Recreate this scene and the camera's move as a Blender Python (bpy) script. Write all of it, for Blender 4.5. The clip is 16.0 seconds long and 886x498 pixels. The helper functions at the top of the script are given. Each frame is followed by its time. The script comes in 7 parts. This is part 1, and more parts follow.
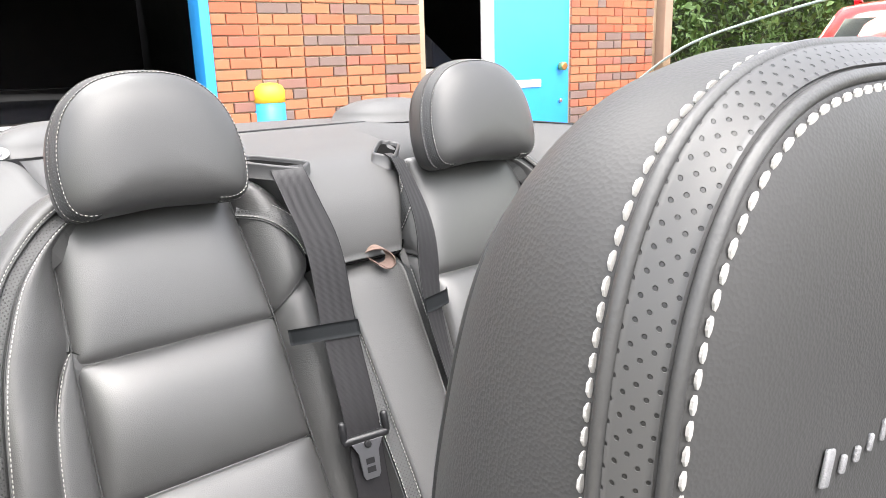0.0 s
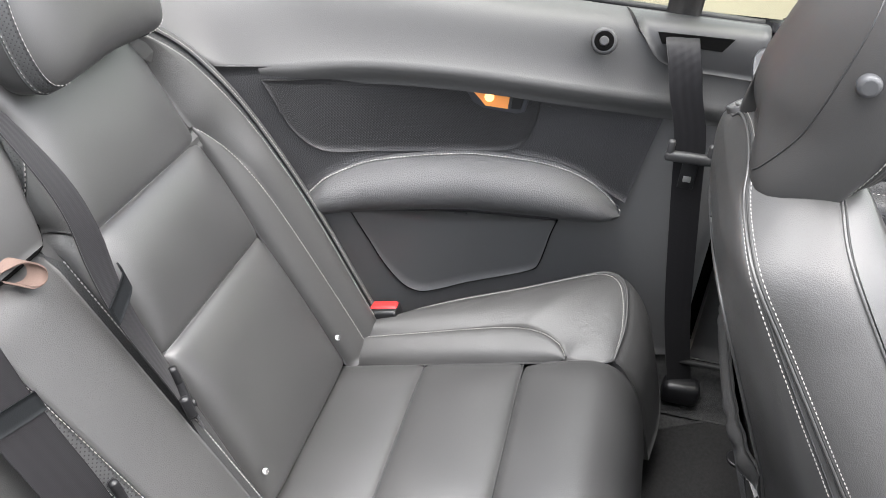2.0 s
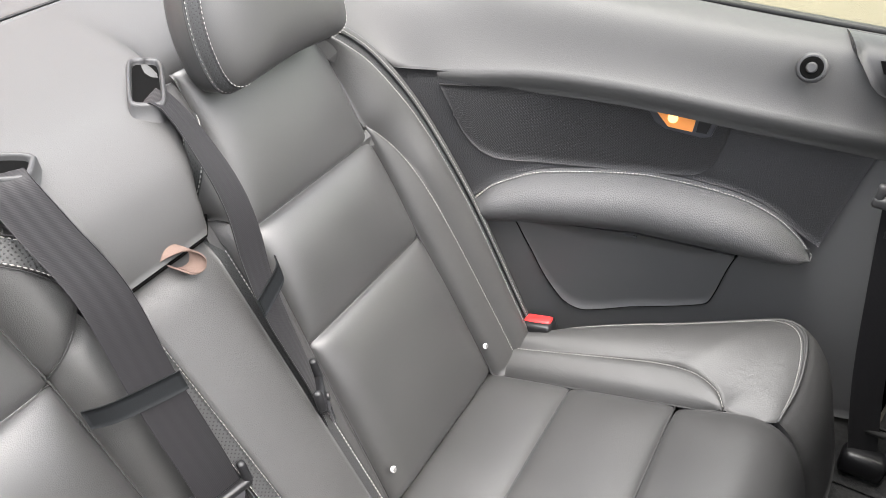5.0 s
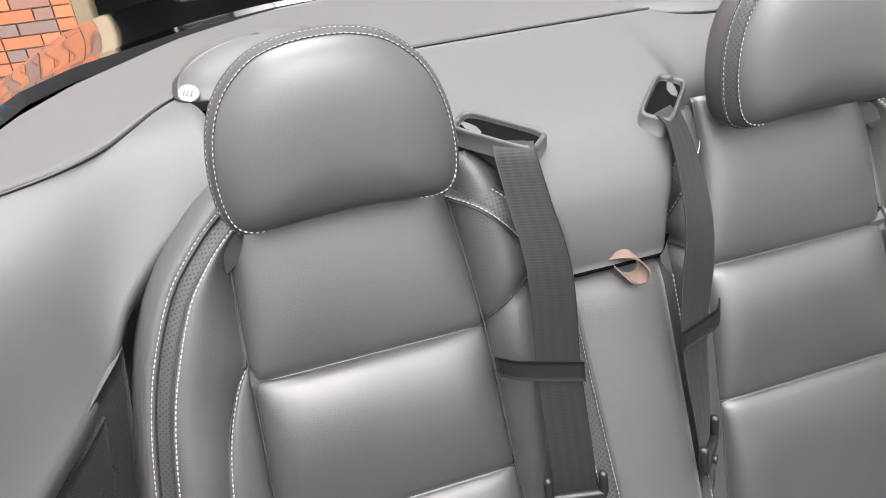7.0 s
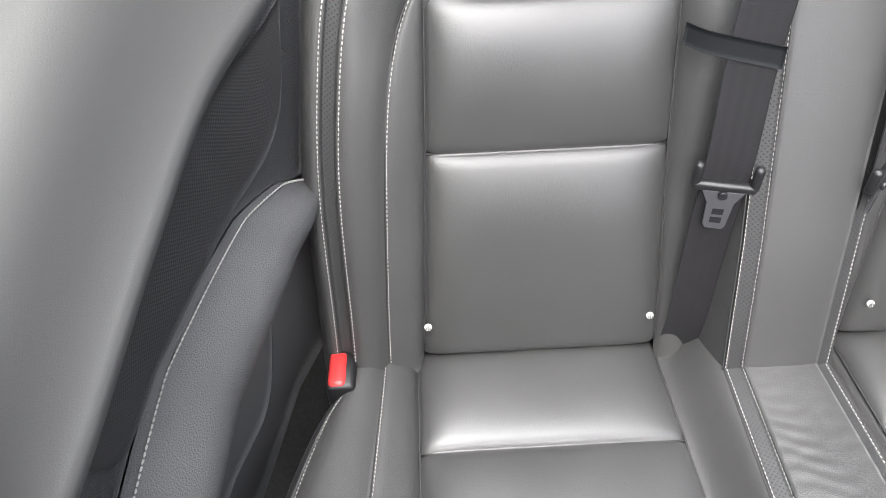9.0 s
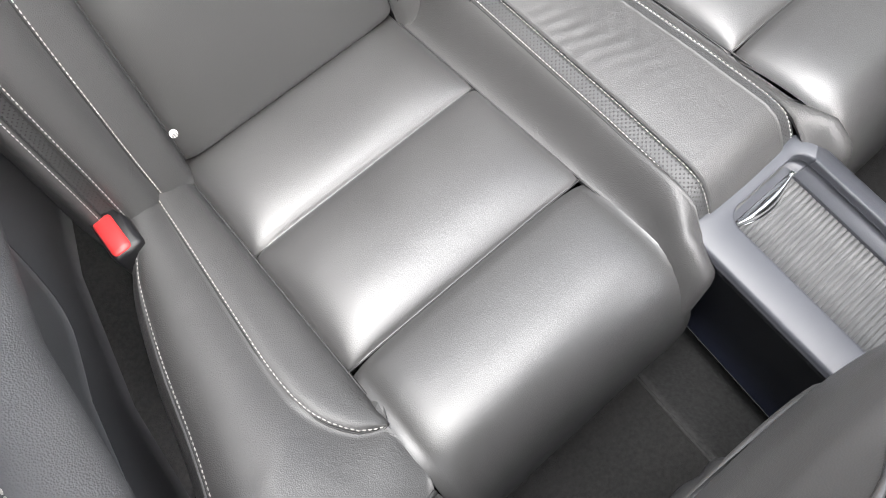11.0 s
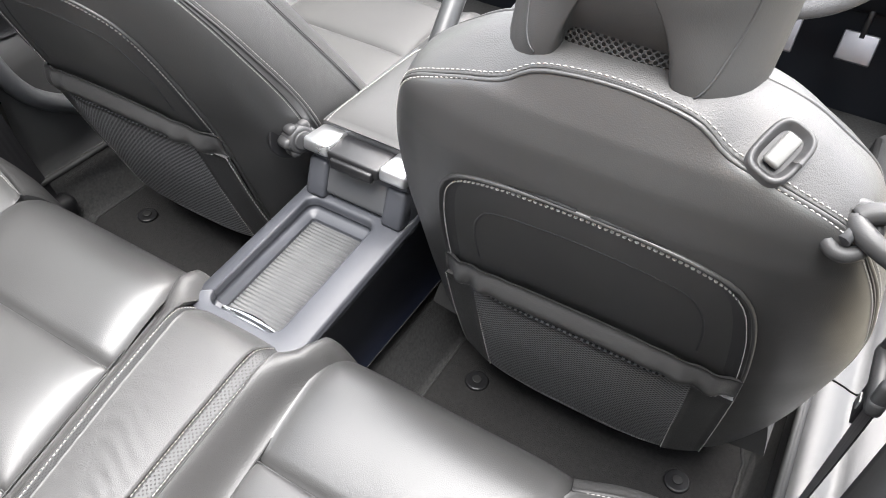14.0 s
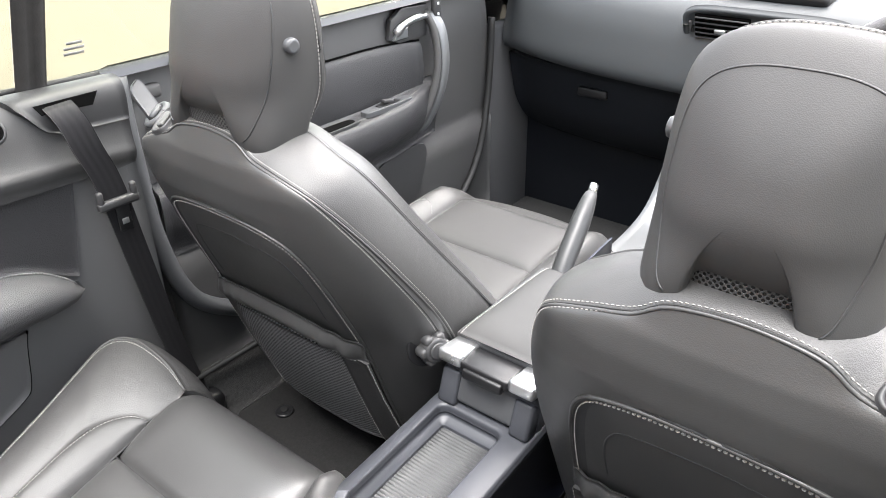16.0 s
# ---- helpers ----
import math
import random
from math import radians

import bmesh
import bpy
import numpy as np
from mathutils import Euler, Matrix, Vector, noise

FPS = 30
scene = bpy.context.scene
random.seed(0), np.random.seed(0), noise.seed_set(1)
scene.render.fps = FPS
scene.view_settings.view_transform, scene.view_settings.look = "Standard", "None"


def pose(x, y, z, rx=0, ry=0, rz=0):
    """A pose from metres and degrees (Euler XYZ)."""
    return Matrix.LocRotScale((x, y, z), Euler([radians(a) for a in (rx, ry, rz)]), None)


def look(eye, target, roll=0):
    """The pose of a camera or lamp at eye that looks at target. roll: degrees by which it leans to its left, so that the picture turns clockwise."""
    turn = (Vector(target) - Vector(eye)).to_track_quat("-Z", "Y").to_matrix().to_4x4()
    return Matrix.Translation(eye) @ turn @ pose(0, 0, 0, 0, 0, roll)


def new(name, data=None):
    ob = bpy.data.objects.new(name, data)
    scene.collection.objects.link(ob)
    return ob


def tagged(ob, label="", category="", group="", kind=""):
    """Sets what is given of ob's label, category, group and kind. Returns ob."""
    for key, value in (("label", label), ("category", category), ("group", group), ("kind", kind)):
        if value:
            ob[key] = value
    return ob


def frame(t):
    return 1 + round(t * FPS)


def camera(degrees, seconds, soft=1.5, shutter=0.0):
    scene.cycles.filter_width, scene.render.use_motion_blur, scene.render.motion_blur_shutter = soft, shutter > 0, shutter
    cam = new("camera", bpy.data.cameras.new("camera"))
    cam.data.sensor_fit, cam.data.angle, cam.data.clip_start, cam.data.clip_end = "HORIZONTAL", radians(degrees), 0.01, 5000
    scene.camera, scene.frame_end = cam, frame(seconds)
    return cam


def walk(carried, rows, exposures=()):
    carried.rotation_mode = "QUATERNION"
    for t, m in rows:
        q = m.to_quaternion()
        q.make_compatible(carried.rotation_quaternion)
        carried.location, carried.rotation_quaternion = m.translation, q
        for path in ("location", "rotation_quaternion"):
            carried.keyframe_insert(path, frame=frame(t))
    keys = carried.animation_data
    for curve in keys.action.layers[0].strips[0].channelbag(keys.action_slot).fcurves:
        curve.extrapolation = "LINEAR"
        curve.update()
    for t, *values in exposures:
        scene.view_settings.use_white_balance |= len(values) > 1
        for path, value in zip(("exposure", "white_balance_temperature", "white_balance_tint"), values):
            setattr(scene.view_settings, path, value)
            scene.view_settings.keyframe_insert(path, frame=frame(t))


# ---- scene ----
cam = camera(61.5, 16.0, 0.9)
PATH = [
    (0, (-0.583, -0.736, 1.287), (0.637, 0.767, 0.783), -1.6),
    (0.1, (-0.592, -0.708, 1.308), (0.626, 0.795, 0.794), -1.0),
    (0.2, (-0.605, -0.682, 1.328), (0.612, 0.814, 0.793), 0.0),
    (0.3, (-0.615, -0.659, 1.348), (0.616, 0.817, 0.793), 0.4),
    (0.5, (-0.624, -0.614, 1.378), (0.658, 0.792, 0.76), 0.9),
    (0.6, (-0.616, -0.598, 1.395), (0.699, 0.756, 0.728), 1.4),
    (0.9, (-0.571, -0.552, 1.441), (0.796, 0.636, 0.596), 1.9),
    (1, (-0.553, -0.523, 1.452), (0.831, 0.586, 0.526), 2.5),
    (1.5, (-0.47, -0.476, 1.477), (0.965, 0.34, 0.348), 0.7),
    (2, (-0.434, -0.377, 1.457), (1.132, -0.011, 0.268), 2.0),
    (2.5, (-0.427, -0.31, 1.452), (1.172, -0.091, 0.271), 3.2),
    (3, (-0.425, -0.303, 1.452), (1.144, -0.02, 0.245), 2.2),
    (3.2, (-0.424, -0.311, 1.456), (1.117, 0.013, 0.222), 1.7),
    (5.3, (-0.355, -0.439, 1.48), (0.921, 0.546, 0.296), -3.4),
    (5.5, (-0.347, -0.456, 1.483), (0.863, 0.639, 0.327), -4.3),
    (6, (-0.343, -0.465, 1.493), (0.655, 0.87, 0.388), -5.2),
    (6.5, (-0.348, -0.449, 1.481), (0.376, 1.069, 0.399), -5.2),
    (7, (-0.353, -0.445, 1.466), (0.083, 1.185, 0.392), -4.9),
    (7.5, (-0.363, -0.444, 1.46), (-0.162, 1.18, 0.311), -4.6),
    (8, (-0.381, -0.445, 1.445), (-0.306, 1.066, 0.136), -3.8),
    (8.5, (-0.395, -0.44, 1.437), (-0.381, 0.878, -0.067), -3.2),
    (9, (-0.406, -0.436, 1.419), (-0.385, 0.668, -0.248), -2.1),
    (9.5, (-0.412, -0.437, 1.396), (-0.339, 0.434, -0.403), 0.2),
    (9.7, (-0.408, -0.446, 1.386), (-0.322, 0.345, -0.449), 0.4),
    (11.8, (-0.448, -0.261, 1.339), (0.186, -0.43, -0.551), 28.1),
    (12, (-0.446, -0.23, 1.344), (0.26, -0.495, -0.508), 23.1),
    (12.5, (-0.482, -0.203, 1.357), (0.226, -0.768, -0.426), 17.4),
    (13, (-0.484, -0.123, 1.359), (0.158, -0.913, -0.363), 10.1),
    (13.5, (-0.483, -0.034, 1.352), (0.152, -1.092, -0.222), 5.0),
    (14, (-0.5, -0.022, 1.362), (0.184, -1.297, -0.019), 3.5),
    (14.5, (-0.488, 0.011, 1.37), (0.276, -1.349, 0.118), 3.2),
    (15, (-0.466, 0.048, 1.39), (0.411, -1.336, 0.243), 2.9),
    (15.5, (-0.469, 0.058, 1.409), (0.522, -1.336, 0.371), 1.8),
    (16, (-0.501, 0.03, 1.423), (0.603, -1.332, 0.459), -1.0),
]
walk(cam, [(t, look(eye, target, roll)) for t, eye, target, roll in PATH], exposures=[(t, stops, kelvin, 10.5) for t, stops, kelvin in ((0.0, 2.62, 6500), (0.5, 2.44, 6420), (1.5, 2.49, 6400), (2.5, 2.71, 6400), (3.0, 2.80, 6400), (6.0, 2.52, 6620), (7.0, 2.39, 6480), (8.0, 2.37, 6320),
     (9.5, 2.66, 6420), (12.0, 2.78, 6450), (12.5, 2.88, 6480), (13.5, 2.92, 6480), (14.5, 3.04, 6480), (15.5, 2.97, 6480), (16.0, 2.88, 6480))])

# ---------------------------------------------------------------- world and light
world = bpy.data.worlds.new("overcast_day")
scene.world = world
world.use_nodes = True
wn, wl = world.node_tree.nodes, world.node_tree.links
sky = wn.new("ShaderNodeTexSky")
sky.sky_type = "NISHITA"
sky.sun_disc = False
sky.sun_elevation = radians(58)
sky.sun_rotation = radians(188)
sky.dust_density = 4.0
sky.ozone_density = 0.6
pale = wn.new("ShaderNodeHueSaturation")
pale.inputs["Saturation"].default_value = 0.30
wl.new(sky.outputs[0], pale.inputs["Color"])
wl.new(pale.outputs[0], wn["Background"].inputs["Color"])
wn["Background"].inputs["Strength"].default_value = 0.137
sun = new("sun", bpy.data.lights.new("sun", "SUN"))
sun.data.energy = 1.35
sun.data.angle = radians(34)
sun.data.color = (1.0, 0.975, 0.945)
sun.matrix_world = look((-0.4, 1.3, 4.6), (0, 0, 0))


# ---------------------------------------------------------------- materials
def material(name, color, rough=0.5, metal=0.0, bump=0.0, scale=300.0, vary=0.12, coat=0.0, spec=0.5, vscale=6.0, kind="noise"):
    """A surface with broad tonal variation and a fine relief, both in metres."""
    m = bpy.data.materials.new(name)
    m.use_nodes = True
    n, l = m.node_tree.nodes, m.node_tree.links
    b = n["Principled BSDF"]
    b.inputs["Metallic"].default_value = metal
    b.inputs["Coat Weight"].default_value = coat
    b.inputs["Specular IOR Level"].default_value = spec
    at = n.new("ShaderNodeTexCoord")
    broad = n.new("ShaderNodeTexNoise")
    broad.inputs["Scale"].default_value = vscale
    broad.inputs["Detail"].default_value = 5
    l.new(at.outputs["Object"], broad.inputs["Vector"])
    tone = n.new("ShaderNodeMix")
    tone.data_type = "RGBA"
    l.new(broad.outputs["Fac"], tone.inputs["Factor"])
    tone.inputs["A"].default_value = (*[c * (1 - vary) for c in color], 1)
    tone.inputs["B"].default_value = (*[c * (1 + vary) for c in color], 1)
    l.new(tone.outputs["Result"], b.inputs["Base Color"])
    ramp = n.new("ShaderNodeMapRange")
    l.new(broad.outputs["Fac"], ramp.inputs["Value"])
    ramp.inputs["To Min"].default_value = max(0.02, rough * 0.86)
    ramp.inputs["To Max"].default_value = min(1.0, rough * 1.14)
    l.new(ramp.outputs[0], b.inputs["Roughness"])
    if bump:
        fine = n.new("ShaderNodeTexVoronoi" if kind == "cells" else "ShaderNodeTexNoise")
        fine.inputs["Scale"].default_value = scale
        l.new(at.outputs["Object"], fine.inputs["Vector"])
        rise = n.new("ShaderNodeBump")
        rise.inputs["Strength"].default_value = bump
        rise.inputs["Distance"].default_value = 0.001
        l.new(fine.outputs["Distance" if kind == "cells" else "Fac"], rise.inputs["Height"])
        l.new(rise.outputs[0], b.inputs["Normal"])
    return m


def leather(name, color, rough=0.4, grain=620.0, depth=0.16, crease=0.25, spec=0.62, wrinkle=0.10):
    """Soft leather: small cells of grain, slack creases, a faint bloom."""
    m = material(name, color, rough, 0.0, depth, grain, 0.16, 0.0, spec, 9.0, "cells")
    n, l = m.node_tree.nodes, m.node_tree.links
    b = n["Principled BSDF"]
    first = next(x for x in n if x.type == "BUMP")
    at = next(x for x in n if x.type == "TEX_COORD")
    smear = next(x for x in n if x.type == "MAP_RANGE")
    smear.inputs["To Min"].default_value, smear.inputs["To Max"].default_value = rough * 0.70, rough * 1.30
    slack = n.new("ShaderNodeTexNoise")
    slack.inputs["Scale"].default_value = 26.0
    slack.inputs["Detail"].default_value = 1.2
    slack.inputs["Distortion"].default_value = 0.7
    l.new(at.outputs["Object"], slack.inputs["Vector"])
    rise = n.new("ShaderNodeBump")
    rise.inputs["Strength"].default_value = crease
    rise.inputs["Distance"].default_value = 0.004
    l.new(slack.outputs["Fac"], rise.inputs["Height"])
    l.new(first.outputs[0], rise.inputs["Normal"])
    # short fine wrinkles, gathered in patches
    drawn = n.new("ShaderNodeMapping")
    drawn.inputs["Scale"].default_value = (1.0, 1.0, 3.2)
    l.new(at.outputs["Object"], drawn.inputs["Vector"])
    lines = n.new("ShaderNodeTexNoise")
    lines.inputs["Scale"].default_value = 95.0
    lines.inputs["Detail"].default_value = 3.0
    lines.inputs["Distortion"].default_value = 1.1
    l.new(drawn.outputs[0], lines.inputs["Vector"])
    where = n.new("ShaderNodeTexNoise")
    where.inputs["Scale"].default_value = 11.0
    l.new(at.outputs["Object"], where.inputs["Vector"])
    patch_ = n.new("ShaderNodeMapRange")
    patch_.inputs["From Min"].default_value, patch_.inputs["From Max"].default_value = 0.46, 0.66
    patch_.inputs["To Max"].default_value = wrinkle
    l.new(where.outputs["Fac"], patch_.inputs["Value"])
    fine_rise = n.new("ShaderNodeBump")
    fine_rise.inputs["Distance"].default_value = 0.0016
    l.new(patch_.outputs[0], fine_rise.inputs["Strength"])
    l.new(lines.outputs["Fac"], fine_rise.inputs["Height"])
    l.new(rise.outputs[0], fine_rise.inputs["Normal"])
    l.new(fine_rise.outputs[0], b.inputs["Normal"])
    return m


def dotted(name, color, dot, pitch=0.0042, size=0.22, rough=0.45, stagger=True):
    """Leather or foam punched with rows of little holes, laid out along the strip."""
    m = material(name, color, rough, 0.0, 0.0)
    n, l = m.node_tree.nodes, m.node_tree.links
    b = n["Principled BSDF"]
    uv = n.new("ShaderNodeUVMap")
    div = n.new("ShaderNodeVectorMath")
    div.operation = "SCALE"
    div.inputs["Scale"].default_value = 1.0 / pitch
    l.new(uv.outputs[0], div.inputs[0])
    turn = n.new("ShaderNodeVectorRotate")
    turn.rotation_type = "Z_AXIS"
    turn.inputs["Angle"].default_value = radians(45 if stagger else 0)
    l.new(div.outputs[0], turn.inputs["Vector"])
    fr = n.new("ShaderNodeVectorMath")
    fr.operation = "FRACTION"
    l.new(turn.outputs[0], fr.inputs[0])
    dist = n.new("ShaderNodeVectorMath")
    dist.operation = "DISTANCE"
    dist.inputs[1].default_value = (0.5, 0.5, 0.0)
    l.new(fr.outputs[0], dist.inputs[0])
    edge = n.new("ShaderNodeMapRange")
    edge.inputs["From Min"].default_value = size
    edge.inputs["From Max"].default_value = size * 1.35
    l.new(dist.outputs["Value"], edge.inputs["Value"])
    mix = n.new("ShaderNodeMix")
    mix.data_type = "RGBA"
    mix.inputs["A"].default_value = (*dot, 1)
    old = b.inputs["Base Color"].links[0].from_socket
    l.new(old, mix.inputs["B"])
    l.new(edge.outputs[0], mix.inputs["Factor"])
    l.new(mix.outputs["Result"], b.inputs["Base Color"])
    rise = n.new("ShaderNodeBump")
    rise.inputs["Strength"].default_value = 0.8
    rise.inputs["Distance"].default_value = 0.0012
    l.new(edge.outputs[0], rise.inputs["Height"])
    l.new(rise.outputs[0], b.inputs["Normal"])
    return m


def ribbed(name, color, pitch, rough=0.6, depth=0.8, axis=1, metal=0.0):
    """A surface with fine parallel ribs across or along its length."""
    m = material(name, color, rough, metal, 0.0)
    n, l = m.node_tree.nodes, m.node_tree.links
    b = n["Principled BSDF"]
    uv = n.new("ShaderNodeUVMap")
    sep = n.new("ShaderNodeSeparateXYZ")
    l.new(uv.outputs[0], sep.inputs[0])
    mul = n.new("ShaderNodeMath")
    mul.operation = "MULTIPLY"
    mul.inputs[1].default_value = 2 * math.pi / pitch
    l.new(sep.outputs[axis], mul.inputs[0])
    sine = n.new("ShaderNodeMath")
    sine.operation = "SINE"
    l.new(mul.outputs[0], sine.inputs[0])
    rise = n.new("ShaderNodeBump")
    rise.inputs["Strength"].default_value = depth
    rise.inputs["Distance"].default_value = pitch * 0.25
    l.new(sine.outputs[0], rise.inputs["Height"])
    l.new(rise.outputs[0], b.inputs["Normal"])
    return m


def plain_glass(name, color=(0.9, 0.95, 0.93)):
    m = bpy.data.materials.new(name)
    m.use_nodes = True
    n, l = m.node_tree.nodes, m.node_tree.links
    thin = n.new("ShaderNodeBsdfTransparent")
    thin.inputs["Color"].default_value = (*color, 1)
    gloss = n.new("ShaderNodeBsdfGlossy")
    gloss.inputs["Roughness"].default_value = 0.02
    edge_on = n.new("ShaderNodeLayerWeight")
    edge_on.inputs["Blend"].default_value = 0.5
    fifth = n.new("ShaderNodeMath")
    fifth.operation = "POWER"
    fifth.inputs[1].default_value = 5.0
    l.new(edge_on.outputs["Facing"], fifth.inputs[0])
    fres = n.new("ShaderNodeMath")
    fres.operation = "MULTIPLY_ADD"
    fres.inputs[1].default_value, fres.inputs[2].default_value = 0.94, 0.025
    l.new(fifth.outputs[0], fres.inputs[0])
    mix = n.new("ShaderNodeMixShader")
    l.new(fres.outputs[0], mix.inputs["Fac"])
    l.new(thin.outputs[0], mix.inputs[1])
    l.new(gloss.outputs[0], mix.inputs[2])
    l.new(mix.outputs[0], n["Material Output"].inputs["Surface"])
    return m


def glow(name, color, strength):
    m = bpy.data.materials.new(name)
    m.use_nodes = True
    b = m.node_tree.nodes["Principled BSDF"]
    b.inputs["Base Color"].default_value = (*color, 1)
    b.inputs["Emission Color"].default_value = (*color, 1)
    b.inputs["Emission Strength"].default_value = strength
    return m


LEATHER = leather("seat_leather", (0.046, 0.0455, 0.0452), 0.395, 900.0, 0.13, 0.06, 0.75)
SHELL = leather("front_seat_leather", (0.046, 0.0455, 0.045), 0.54, 900.0, 0.13, 0.05, 0.32)
HEAD = leather("headrest_leather", (0.043, 0.0425, 0.042), 0.45, 950.0, 0.10, 0.04)
BOLSTER = leather("bolster_leather", (0.050, 0.0494, 0.049), 0.45, 820.0, 0.24, 0.22, 0.50, 0.42)
INSERT = leather("dark_insert_vinyl", (0.040, 0.040, 0.042), 0.46, 460.0, 0.75, 0.04, 0.40)
GRAINED = leather("grained_vinyl", (0.074, 0.074, 0.076), 0.45, 640.0, 0.6, 0.05, 0.45)
PERF = dotted("perforated_leather", (0.038, 0.0385, 0.039), (0.006, 0.006, 0.006), 0.0042, 0.18, 0.55)
PERF_FINE = dotted("fine_perforated_leather", (0.050, 0.0495, 0.049), (0.006, 0.006, 0.006), 0.0036, 0.13)
FELT = material("black_felt", (0.003, 0.003, 0.003), 1.0, 0, 0.4, 900.0, 0.2, 0, 0.05)
THREAD = material("pale_thread", (0.37, 0.36, 0.342), 0.7, 0, 0.4, 2500.0, 0.1)
SOFT = material("soft_grey_trim", (0.058, 0.0574, 0.0572), 0.58, 0, 0.22, 800.0, 0.10, 0, 0.5, 4.0)
HARD = material("hard_grey_plastic", (0.070, 0.072, 0.076), 0.46, 0, 0.2, 1400.0, 0.08)
CONSOLE = material("slate_plastic", (0.045, 0.0475, 0.055), 0.42, 0, 0.16, 1500.0, 0.08)
BLACK = material("black_plastic", (0.010, 0.010, 0.011), 0.4, 0, 0.15, 1200.0, 0.1)
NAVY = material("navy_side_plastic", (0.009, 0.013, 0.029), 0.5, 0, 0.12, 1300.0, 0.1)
SILVER = material("satin_silver", (0.62, 0.63, 0.64), 0.28, 0.9, 0.03, 1500.0, 0.04)
CHROME = material("bright_chrome", (0.85, 0.86, 0.87), 0.08, 1.0)
RED = material("red_button", (0.55, 0.035, 0.035), 0.35, 0, 0.05, 600.0, 0.06)
WHITE = material("white_sticker", (0.75, 0.75, 0.73), 0.45, 0, 0.02)
EMBROID = material("silver_embroidery", (0.22, 0.22, 0.225), 0.4, 0, 0.5, 2500.0, 0.2)
GREY = material("grey_print", (0.16, 0.16, 0.16), 0.5)
TAN = material("tan_webbing", (0.125, 0.083, 0.067), 0.8, 0, 0.5, 900.0, 0.15)
CARPET = material("grey_carpet", (0.034, 0.034, 0.034), 0.95, 0, 1.0, 500.0, 0.75, 0, 0.2, 190.0)
MAT = material("dark_mat", (0.0175, 0.0172, 0.017), 0.95, 0, 1.0, 520.0, 0.75, 0, 0.2, 200.0)
WEB = ribbed("belt_webbing", (0.0145, 0.0138, 0.0152), 0.0016, 0.52, 0.14, 1)
WEB_BLACK = ribbed("black_webbing", (0.017, 0.0165, 0.018), 0.0016, 0.50, 0.14, 1)
for web in (WEB, WEB_BLACK):
    web.node_tree.nodes["Principled BSDF"].inputs["Sheen Weight"].default_value = 0.05
    web.node_tree.nodes["Principled BSDF"].inputs["Specular IOR Level"].default_value = 0.22
MESH = dotted("pocket_mesh", (0.19, 0.19, 0.193), (0.006, 0.006, 0.006), 0.0050, 0.31, 0.5)
HOLES = dotted("mesh_insert", (0.075, 0.075, 0.075), (0.004, 0.004, 0.004), 0.0046, 0.33, 0.4)
SIDE = material("side_panel_plastic", (0.096, 0.096, 0.098), 0.55, 0, 0.25, 900.0, 0.10, 0, 0.5, 5.0)
GRILLE = dotted("speaker_mesh", (0.030, 0.030, 0.032), (0.006, 0.006, 0.006), 0.0034, 0.26, 0.5)
PAINT = material("black_car_paint", (0.006, 0.006, 0.007), 0.12, 0, 0, 100, 0.05, 1.0)
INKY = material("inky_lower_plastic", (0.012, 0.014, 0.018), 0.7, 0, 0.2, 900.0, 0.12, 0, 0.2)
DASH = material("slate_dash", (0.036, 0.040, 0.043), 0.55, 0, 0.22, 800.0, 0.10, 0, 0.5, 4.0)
STACK = material("satin_silver_plastic", (0.18, 0.184, 0.188), 0.42, 0.55, 0.03, 1500.0, 0.04)
RUBBER = material("black_rubber", (0.012, 0.012, 0.012), 0.6, 0, 0.2, 500.0)
GLASS = plain_glass("window_glass", (0.92, 0.935, 0.87))
STEEL = material("dull_steel", (0.17, 0.17, 0.18), 0.40, 0.8, 0.1, 900.0, 0.1)
BAND = material("matt_black_band", (0.010, 0.011, 0.012), 0.75, 0, 0.2, 900.0, 0.1, 0, 0.12)
POSTGREY = material("rubbed_post_rubber", (0.055, 0.052, 0.049), 0.75, 0, 0.5, 260.0, 0.35, 0, 0.4, 40.0)
LAMP = glow("warm_lamp_bulb", (1.0, 0.52, 0.16), 0.55)


# ---------------------------------------------------------------- building blocks
def thing(name, label, category, base=(0, 0, 0), group="", kind=""):
    ob = new(name)
    ob.empty_display_size = 0.05
    ob.location = base
    ob["base"] = base
    return tagged(ob, label, category, group, kind)


def part(name, data, mat, parent=None, label=""):
    """Links a bmesh or a mesh, given in the world's metres, as one object under its parent."""
    if isinstance(data, bmesh.types.BMesh):
        mesh = bpy.data.meshes.new(name)
        data.to_mesh(mesh)
        data.free()
    else:
        mesh = data
    mesh.name = name
    if not mesh.materials:
        mesh.materials.append(mat)
    ob = new(name, mesh)
    off = Vector((0, 0, 0))
    up = parent
    while up is not None:
        off += Vector(up.location)
        up = up.parent
    mesh.transform(Matrix.Translation(-off))
    ob.parent = parent
    return tagged(ob, label)


def smooth(points, n=40, closed=False):
    """A Catmull-Rom curve through the points, resampled at n even steps."""
    p = np.array(points, float)
    if closed:
        p = np.vstack([p[-1], p, p[0], p[1]])
    else:
        p = np.vstack([2 * p[0] - p[1], p, 2 * p[-1] - p[-2]])
    out = []
    for i in range(1, len(p) - 2):
        t = np.linspace(0, 1, 14, endpoint=False)[:, None]
        a, b, c, d = p[i - 1], p[i], p[i + 1], p[i + 2]
        out.append(0.5 * (2 * b + (c - a) * t + (2 * a - 5 * b + 4 * c - d) * t**2 + (3 * b - a - 3 * c + d) * t**3))
    q = np.vstack([*out, p[-2]])
    return even(q, n)


